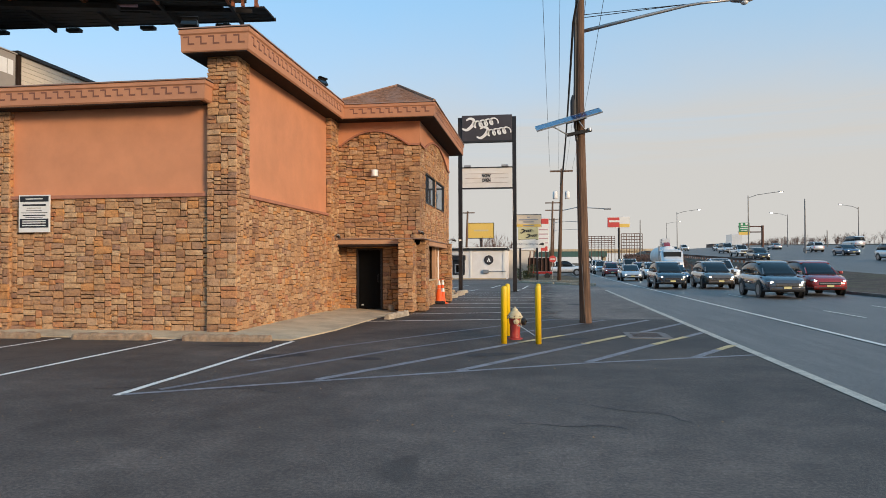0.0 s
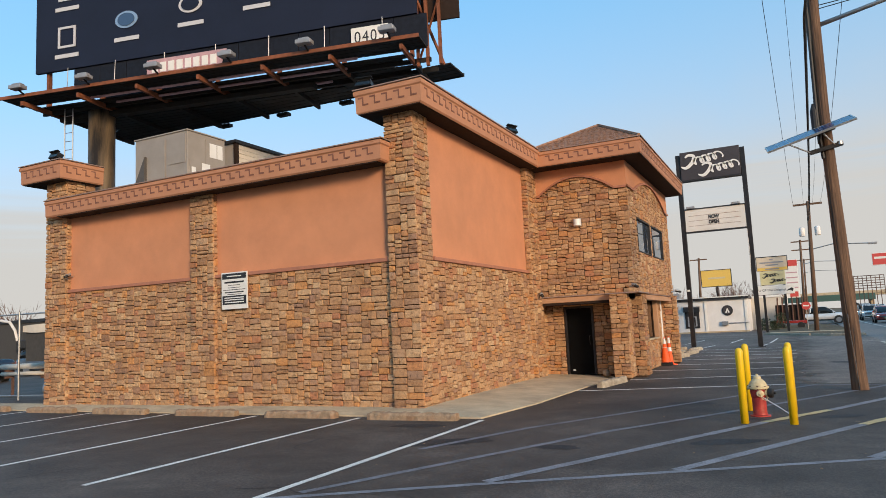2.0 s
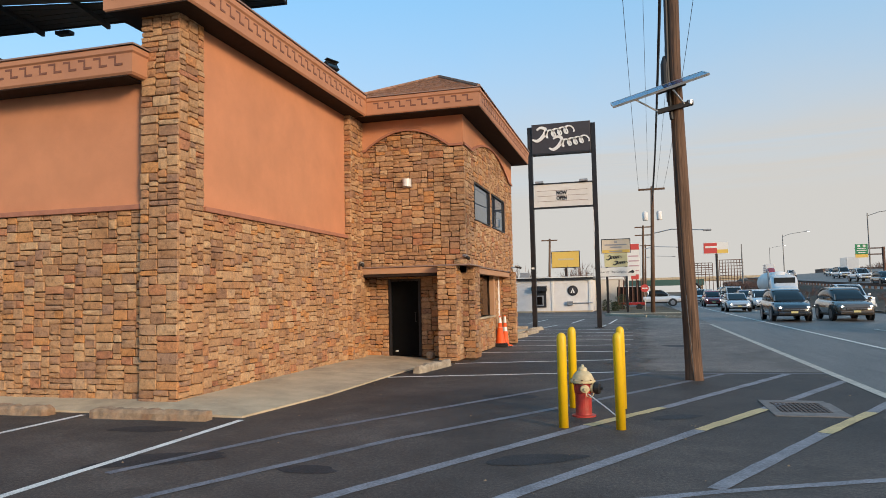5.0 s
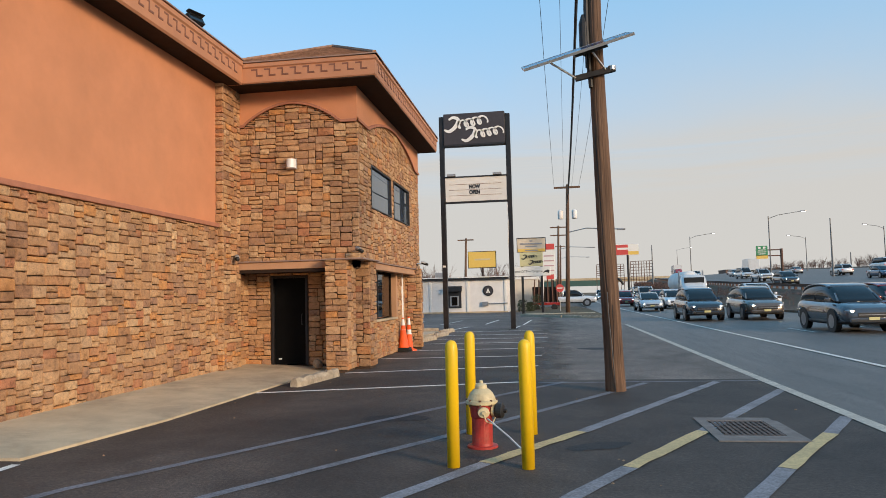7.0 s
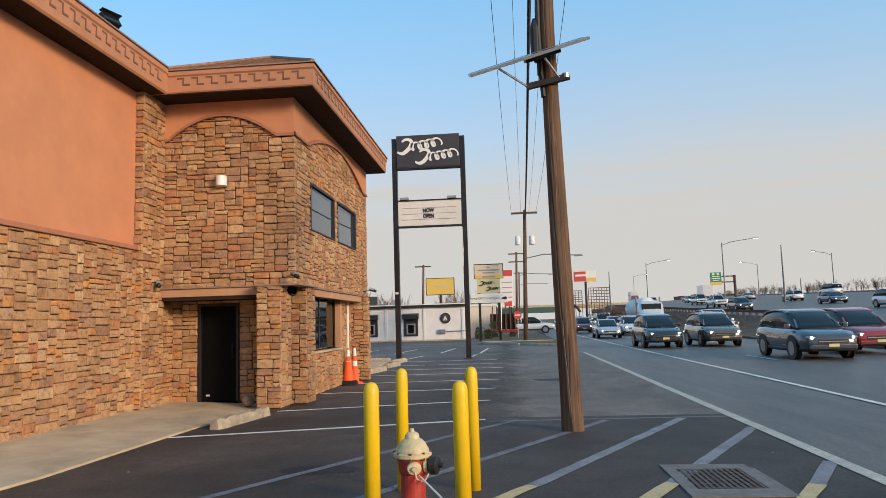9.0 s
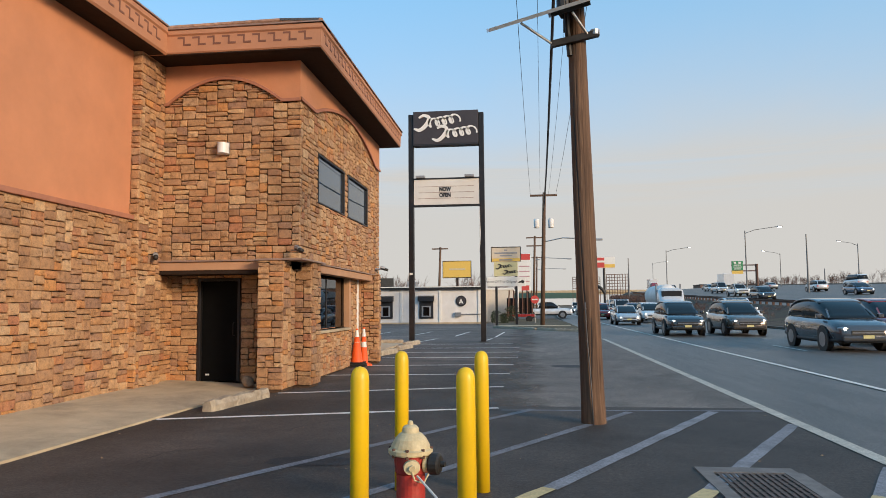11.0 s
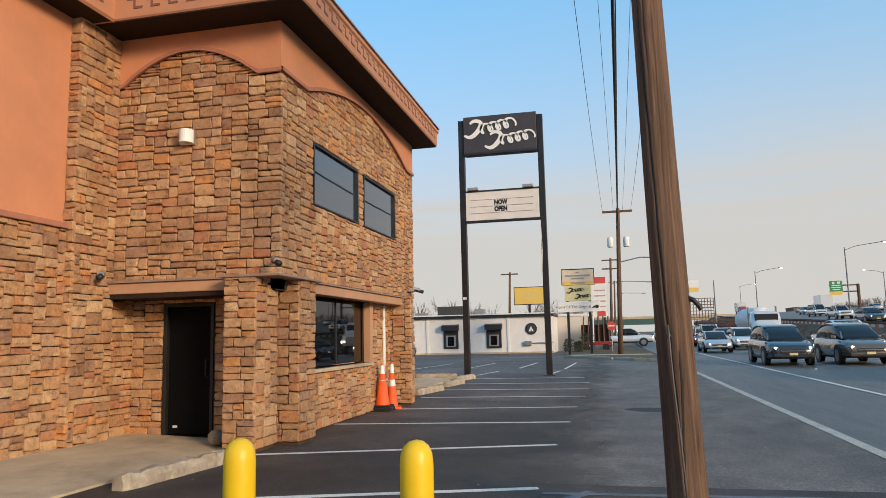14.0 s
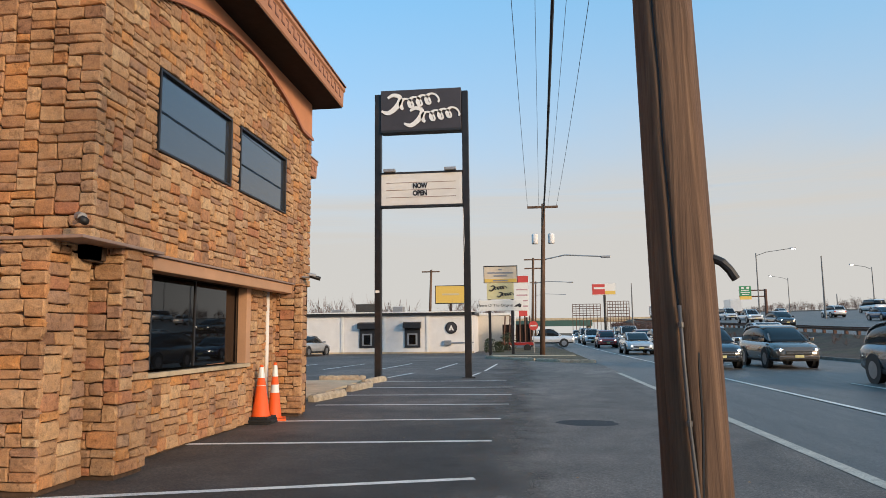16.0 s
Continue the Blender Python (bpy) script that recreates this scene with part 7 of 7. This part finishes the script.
def car(kind, color, label, at, turn=-90.0):
    k = KINDS[kind]
    e = empty("van" if kind == "van" else "pickup_truck" if kind == "pickup" else "car", label, kind if kind in ("van", "pickup") else "car", "traffic")
    paint = M["car_" + color]
    body = loft(B(), k["body"], RING, 3)
    part("body", body, paint, e, smooth=True)
    cab = part("glasshouse", loft(B(), k["cab"], CAB, 3), M["carglass"], e, "dark car windows", True)
    c = k["cab"]
    roof = [(x, w * 0.87, z1 - 0.06, z1 + 0.012) for x, w, z0, z1 in c if z1 - z0 > 0.42]
    part("roof", loft(B(), roof, RING, 3), paint, e, smooth=True)
    xf, xr = c[-1][0], c[0][0]
    hi = [s for s in c if s[3] - s[2] > 0.3]
    for sgn in (-1, 1):
        part("front_pillar", tube(B(), [(xf - 0.02, sgn * c[-1][1] * 0.93, c[-1][3] - 0.02), (hi[-1][0], sgn * hi[-1][1] * 0.80, hi[-1][3] - 0.02)], 0.035, 6), paint, e)
        part("rear_pillar", tube(B(), [(xr + 0.03, sgn * c[0][1] * 0.93, c[0][3] - 0.03), (hi[0][0], sgn * hi[0][1] * 0.80, hi[0][3] - 0.02)], 0.05, 6), paint, e)
        xm = (hi[0][0] + hi[-1][0]) / 2
        part("centre_pillar", tube(B(), [(xm, sgn * hi[1][1] * 0.99, hi[1][2]), (xm - 0.05, sgn * hi[1][1] * 0.80, hi[1][3] - 0.04)], 0.04, 6), M["trimblack"], e)
        part("mirror", box(B(), xf - 0.35, xf - 0.2, sgn * (k["w"] + 0.02) - 0.08, sgn * (k["w"] + 0.02) + 0.08, c[-1][2] + 0.02, c[-1][2] + 0.16, 0.03), paint, e)
        fr = k["body"][-1]
        fx = k["body"][-2][0]
        shell = part("lamp_housing", lathe(B(), [(0.03, -0.08), (0.075, -0.06), (0.10, 0.0), (0.085, 0.05), (0.02, 0.07)], 12, pose(fx - 0.03, sgn * (k["body"][-2][1] - 0.10), k["body"][-2][3] - 0.085, 0, 80, sgn * 22) @ Matrix.Diagonal((0.62, 1.7, 1, 1))), M["rim"], e, "clear headlamp housing", True)
        part("headlight", lathe(B(), [(0.01, -0.02), (0.042, 0.0), (0.042, 0.03), (0.01, 0.05)], 10, pose(fx + 0.035, sgn * (k["body"][-2][1] - 0.13), k["body"][-2][3] - 0.09, 0, 90, 0)), M["headlight"], shell, "lit headlight bulb")
        part("fog_lamp", box(B(), fr[0] - 0.12, fr[0] + 0.05, sgn * fr[1] * 0.98 - 0.06, sgn * fr[1] * 0.98 + 0.06, fr[2] + 0.02, fr[2] + 0.08), M["trimblack"], e)
        part("tail_lamp", box(B(), k["body"][0][0] - 0.015, k["body"][0][0] + 0.1, sgn * 0.70 - 0.12, sgn * 0.70 + 0.12, 0.72, 0.88, 0.02), M["redsign"], e)
        for x in (-k["wb"] / 2, k["wb"] / 2):
            y = sgn * (k["w"] - 0.11)
            r = k["wr"]
            part("wheel_arch", lathe(B(), [(r + 0.06, -0.02), (r + 0.06, 0.02)], 22, pose(x, sgn * (k["w"] - 0.005), r + 0.02, 90)), M["trimblack"], e)
            wheel = part("wheel", lathe(B(), [(r - 0.06, -0.115), (r, -0.09), (r, 0.09), (r - 0.06, 0.115)], 22, pose(x, y, r, 90)), M["tyre"], e)
            part("rim", lathe(B(), [(r * 0.66, -0.12), (r * 0.60, -0.10), (r * 0.60, 0.10), (r * 0.66, 0.12)], 16, pose(x, y + sgn * 0.012, r, 90)), M["rim"], wheel)
    sill = [(x, w * 0.985 + 0.004, z0 - 0.015, z0 + 0.17) for x, w, z0, z1 in k["body"][1:-1]]
    part("lower_cladding", loft(B(), sill, RING, 2), M["trimblack"], e, "black lower cladding", True)
    fr = k["body"][-1]
    H = fr[3] - fr[2]
    part("grille", box(B(), fr[0] - 0.03, fr[0] + 0.014, -fr[1] * 0.74, fr[1] * 0.74, fr[3] - 0.52 * H, fr[3] - 0.06 * H, 0.012), M["trimblack"], e, "black front grille")
    part("grille_bar", box(B(), fr[0] + 0.005, fr[0] + 0.024, -fr[1] * 0.70, fr[1] * 0.70, fr[3] - 0.33 * H, fr[3] - 0.25 * H, 0.004), M["rim"], e, "bright grille bar")
    part("bumper", box(B(), fr[0] - 0.20, fr[0] + 0.045, -fr[1] * 1.12, fr[1] * 1.12, fr[2] - 0.02, fr[2] + 0.38 * H, 0.03), paint, e)
    part("lower_grille", box(B(), fr[0] - 0.02, fr[0] + 0.052, -fr[1] * 0.8, fr[1] * 0.8, fr[2] - 0.01, fr[2] + 0.16 * H, 0.006), M["trimblack"], e)
    part("licence_plate", box(B(), fr[0] + 0.046, fr[0] + 0.060, -0.16, 0.16, fr[2] + 0.17 * H, fr[2] + 0.17 * H + 0.10), M["plate"], e)
    if kind == "pickup":
        part("load_bed", box(B(), -2.78, -1.0, -0.85, 0.85, 1.12, 1.172), M["trimblack"], e, "open dark load bed")
    e.matrix_world = pose(*at, 0, 0, turn)
    return e


def tanker(at):
    e = empty("tanker_truck", "white tank truck with silver tank in the traffic", "truck", "traffic")
    part("tank", lathe(B(), [(0.2, -4.6), (0.85, -4.45), (1.05, -4.2), (1.05, 2.0), (0.85, 2.3), (0.2, 2.45)], 26, pose(0, 0, 2.35, 0, 90, 0)), M["whitepaint"], e, smooth=True)
    part("chassis", box(B(), -4.6, 5.0, -0.5, 0.5, 0.75, 1.05), M["trimblack"], e)
    part("cab", loft(B(), [(2.65, 1.0, 0.9, 2.9), (2.9, 1.15, 0.8, 3.05), (3.9, 1.15, 0.8, 2.95), (4.2, 1.1, 0.8, 2.0), (5.2, 0.95, 0.8, 1.85), (5.5, 0.85, 0.85, 1.7)], RING), M["car_white"], e, smooth=True)
    part("windscreen", box(B(), 3.98, 4.12, -0.9, 0.9, 2.05, 2.75, 0.03, m=None), M["carglass"], e)
    part("grille", box(B(), 5.45, 5.53, -0.5, 0.5, 0.95, 1.65, 0.02), M["rim"], e)
    for s in (-1, 1):
        part("headlight", box(B(), 5.3, 5.5, s * 0.75 - 0.15, s * 0.75 + 0.15, 1.1, 1.3, 0.02), M["headlight"], e)
        part("exhaust", tube(B(), [(2.6, s * 1.1, 1.0), (2.6, s * 1.1, 3.4)], 0.08, 10), M["rim"], e)
        for x in (4.4, 1.6, 0.4, -3.0, -4.0):
            wheel = part("wheel", lathe(B(), [(0.44, -0.15), (0.5, -0.12), (0.5, 0.12), (0.44, 0.15)], 20, pose(x, s * 0.95, 0.5, 90)), M["tyre"], e)
            part("rim", lathe(B(), [(0.28, -0.16), (0.28, 0.16)], 14, pose(x, s * 0.95, 0.5, 90)), M["rim"], wheel)
    e.matrix_world = pose(*at, 0, 0, -90)
    return e


A, Bx, C = 7.9, 10.75, 13.5
PROTO = [
    car("suv", "dark", "dark compact SUV with lit headlights on the road", (A, 47, 0)),
    car("sedan", "silver", "silver saloon car with lit headlights on the road", (A, 66, 0)),
    car("pickup", "white", "white crew-cab pickup truck in the traffic", (C, 57, 0)),
    car("suv", "red", "red SUV with lit headlights on the road", (C, 38, 0)),
    car("suv", "white", "white SUV with lit headlights on the road", (Bx, 72, 0)),
    car("sedan", "blue", "dark blue saloon car in the traffic", (Bx, 60, 0)),
    car("suv", "grey", "dark grey SUV with lit headlights in the traffic", (Bx, 35.5, 0)),
    car("van", "white", "white panel van in the traffic", (Bx, 90, 0)),
    car("suv", "bronze", "bronze SUV in the traffic", (Bx, 47, 0)),
    car("pickup", "navy", "dark blue pickup truck parked behind the fence", (-39.2, 24.5, 0), 172),
]
tanker((C, 80, 0))
rc = random.Random(3)
for x, y in ((A, 86), (A, 104), (A, 118), (A, 150), (A, 185), (Bx, 80), (Bx, 99), (Bx, 112), (Bx, 132), (Bx, 160), (C, 94), (C, 104), (C, 121), (C, 142), (C, 168), (C, 200), (Bx, 205), (A, 230)):
    copy_thing(rc.choice(PROTO[:9]), pose(x + bend(y) + rc.uniform(-0.2, 0.2), y, 0, 0, 0, -90 - math.degrees(0.0006 * max(0, y - 60))))
for x, y, i in ((27.5, 96, 0), (31, 120, 2), (35, 76, 4), (35, 150, 7), (39, 98, 5), (43, 122, 4), (47, 84, 0), (47, 160, 1), (51, 105, 4), (55, 138, 7), (39, 180, 4), (29, 185, 0), (44, 215, 1), (34, 210, 2), (56, 70, 5), (60, 92, 2), (60, 112, 0)):
    copy_thing(PROTO[i], pose(x + bend(y), y, hwx(x, y) - 0.03, 0, 0, -90 if x < 42 else 90))
copy_thing(PROTO[2], pose(2.6, 92, 0.0, 0, 0, 0))
copy_thing(PROTO[1], pose(-15.5, 66, 0, 0, 0, 80))
copy_thing(PROTO[6], pose(-40, 30, 0, 0, 0, 10))


def box_truck(at, turn):
    e = empty("box_truck", "white box truck on the highway", "truck", "traffic")
    part("box", box(B(), -4.0, 1.2, -1.2, 1.2, 1.0, 3.6, 0.03), M["car_white"], e)
    part("cab", loft(B(), [(1.35, 1.05, 0.6, 2.4), (2.2, 1.05, 0.6, 2.35), (2.8, 1.0, 0.6, 1.4), (3.2, 0.9, 0.65, 1.25)], RING), M["car_red"], e, smooth=True)
    part("chassis", box(B(), -4.0, 3.0, -0.4, 0.4, 0.6, 0.99), M["trimblack"], e)
    for s in (-1, 1):
        for x in (2.3, -2.6):
            part("wheel", lathe(B(), [(0.4, -0.14), (0.45, -0.1), (0.45, 0.1), (0.4, 0.14)], 18, pose(x, s * 0.95, 0.45, 90)), M["tyre"], e)
    e.matrix_world = pose(*at, 0, 0, turn)


box_truck((46, 178, hwx(46, 178) - 0.03), 90)
box_truck((40, 235, hwx(40, 235) - 0.03), -90)

# ---- bare winter trees ----
def woods(name, spots, label, seed):
    r = random.Random(seed)
    V, F = [], []

    def twig(p, d, l, w):
        s = Vector((-d.y, d.x, 0))
        s = (s.normalized() if s.length > 1e-3 else Vector((1, 0, 0))) * w
        k = len(V)
        V.extend((p - s, p + s, p + d * l))
        F.append((k, k + 1, k + 2))

    for x, y, z, h in spots:
        base = Vector((x, y, z))
        twig(base, Vector((0, 0, 1)), h * 0.8, 0.02 * h)
        for _ in range(26):
            a, t = r.uniform(0, 6.283), r.uniform(0.2, 0.75)
            d = Vector((math.cos(a) * 0.7, math.sin(a) * 0.7, r.uniform(0.5, 1.1))).normalized()
            p = base + Vector((0, 0, h * t * 0.8))
            l = h * r.uniform(0.22, 0.42)
            twig(p, d, l, 0.007 * h)
            for _ in range(5):
                q = p + d * l * r.uniform(0.35, 0.95)
                d2 = (d + Vector((r.uniform(-0.7, 0.7), r.uniform(-0.7, 0.7), r.uniform(-0.2, 0.6)))).normalized()
                twig(q, d2, l * r.uniform(0.3, 0.6), 0.0045 * h)
    me = bpy.data.meshes.new(name)
    me.from_pydata([tuple(v) for v in V], [], F)
    me.materials.append(M["twig"])
    tagged(new(name, me), label, "trees", kind="stuff")


rt = random.Random(5)
woods("bare_woods", [(rt.uniform(68, 78) + bend(y), y, hwx(64, y) - 0.5, rt.uniform(2.2, 4.4)) for y in np.arange(50, 420, 1.25)], "far line of bare brown winter trees", 1)
woods("bare_woods", [(rt.uniform(-70, 0), rt.uniform(105, 160), 0, rt.uniform(4.5, 8)) for _ in range(150)], "bare brown trees behind the white building", 2)
woods("bare_woods", [(rt.uniform(-110, -45), rt.uniform(62, 110), 0, rt.uniform(6, 10)) for _ in range(60)], "bare trees beyond the west fence", 4)
woods("roadside_brush", [(rt.uniform(17.5, 23.4) + bend(y), y, bank(20, y) - 0.3, rt.uniform(0.7, 1.2) + min(1.3, max(0.0, (y - 85) * 0.02))) for y in np.arange(62, 320, 0.4)], "low brown brush on the highway bank", 3)
for x0, x1, y, h, mk in ((70, 92, 300, 9, "brick"), (100, 140, 330, 7, "whitepaint"), (-60, -30, 180, 6, "siding"), (-25, -5, 190, 5, "brick")):
    plain_building("far_building", x0, x1, y, y + 12, h, M[mk], "low far building on the skyline", [(2 + i * 4, h - 3, 2, 1.4) for i in range(int((x1 - x0) / 4) - 1)])

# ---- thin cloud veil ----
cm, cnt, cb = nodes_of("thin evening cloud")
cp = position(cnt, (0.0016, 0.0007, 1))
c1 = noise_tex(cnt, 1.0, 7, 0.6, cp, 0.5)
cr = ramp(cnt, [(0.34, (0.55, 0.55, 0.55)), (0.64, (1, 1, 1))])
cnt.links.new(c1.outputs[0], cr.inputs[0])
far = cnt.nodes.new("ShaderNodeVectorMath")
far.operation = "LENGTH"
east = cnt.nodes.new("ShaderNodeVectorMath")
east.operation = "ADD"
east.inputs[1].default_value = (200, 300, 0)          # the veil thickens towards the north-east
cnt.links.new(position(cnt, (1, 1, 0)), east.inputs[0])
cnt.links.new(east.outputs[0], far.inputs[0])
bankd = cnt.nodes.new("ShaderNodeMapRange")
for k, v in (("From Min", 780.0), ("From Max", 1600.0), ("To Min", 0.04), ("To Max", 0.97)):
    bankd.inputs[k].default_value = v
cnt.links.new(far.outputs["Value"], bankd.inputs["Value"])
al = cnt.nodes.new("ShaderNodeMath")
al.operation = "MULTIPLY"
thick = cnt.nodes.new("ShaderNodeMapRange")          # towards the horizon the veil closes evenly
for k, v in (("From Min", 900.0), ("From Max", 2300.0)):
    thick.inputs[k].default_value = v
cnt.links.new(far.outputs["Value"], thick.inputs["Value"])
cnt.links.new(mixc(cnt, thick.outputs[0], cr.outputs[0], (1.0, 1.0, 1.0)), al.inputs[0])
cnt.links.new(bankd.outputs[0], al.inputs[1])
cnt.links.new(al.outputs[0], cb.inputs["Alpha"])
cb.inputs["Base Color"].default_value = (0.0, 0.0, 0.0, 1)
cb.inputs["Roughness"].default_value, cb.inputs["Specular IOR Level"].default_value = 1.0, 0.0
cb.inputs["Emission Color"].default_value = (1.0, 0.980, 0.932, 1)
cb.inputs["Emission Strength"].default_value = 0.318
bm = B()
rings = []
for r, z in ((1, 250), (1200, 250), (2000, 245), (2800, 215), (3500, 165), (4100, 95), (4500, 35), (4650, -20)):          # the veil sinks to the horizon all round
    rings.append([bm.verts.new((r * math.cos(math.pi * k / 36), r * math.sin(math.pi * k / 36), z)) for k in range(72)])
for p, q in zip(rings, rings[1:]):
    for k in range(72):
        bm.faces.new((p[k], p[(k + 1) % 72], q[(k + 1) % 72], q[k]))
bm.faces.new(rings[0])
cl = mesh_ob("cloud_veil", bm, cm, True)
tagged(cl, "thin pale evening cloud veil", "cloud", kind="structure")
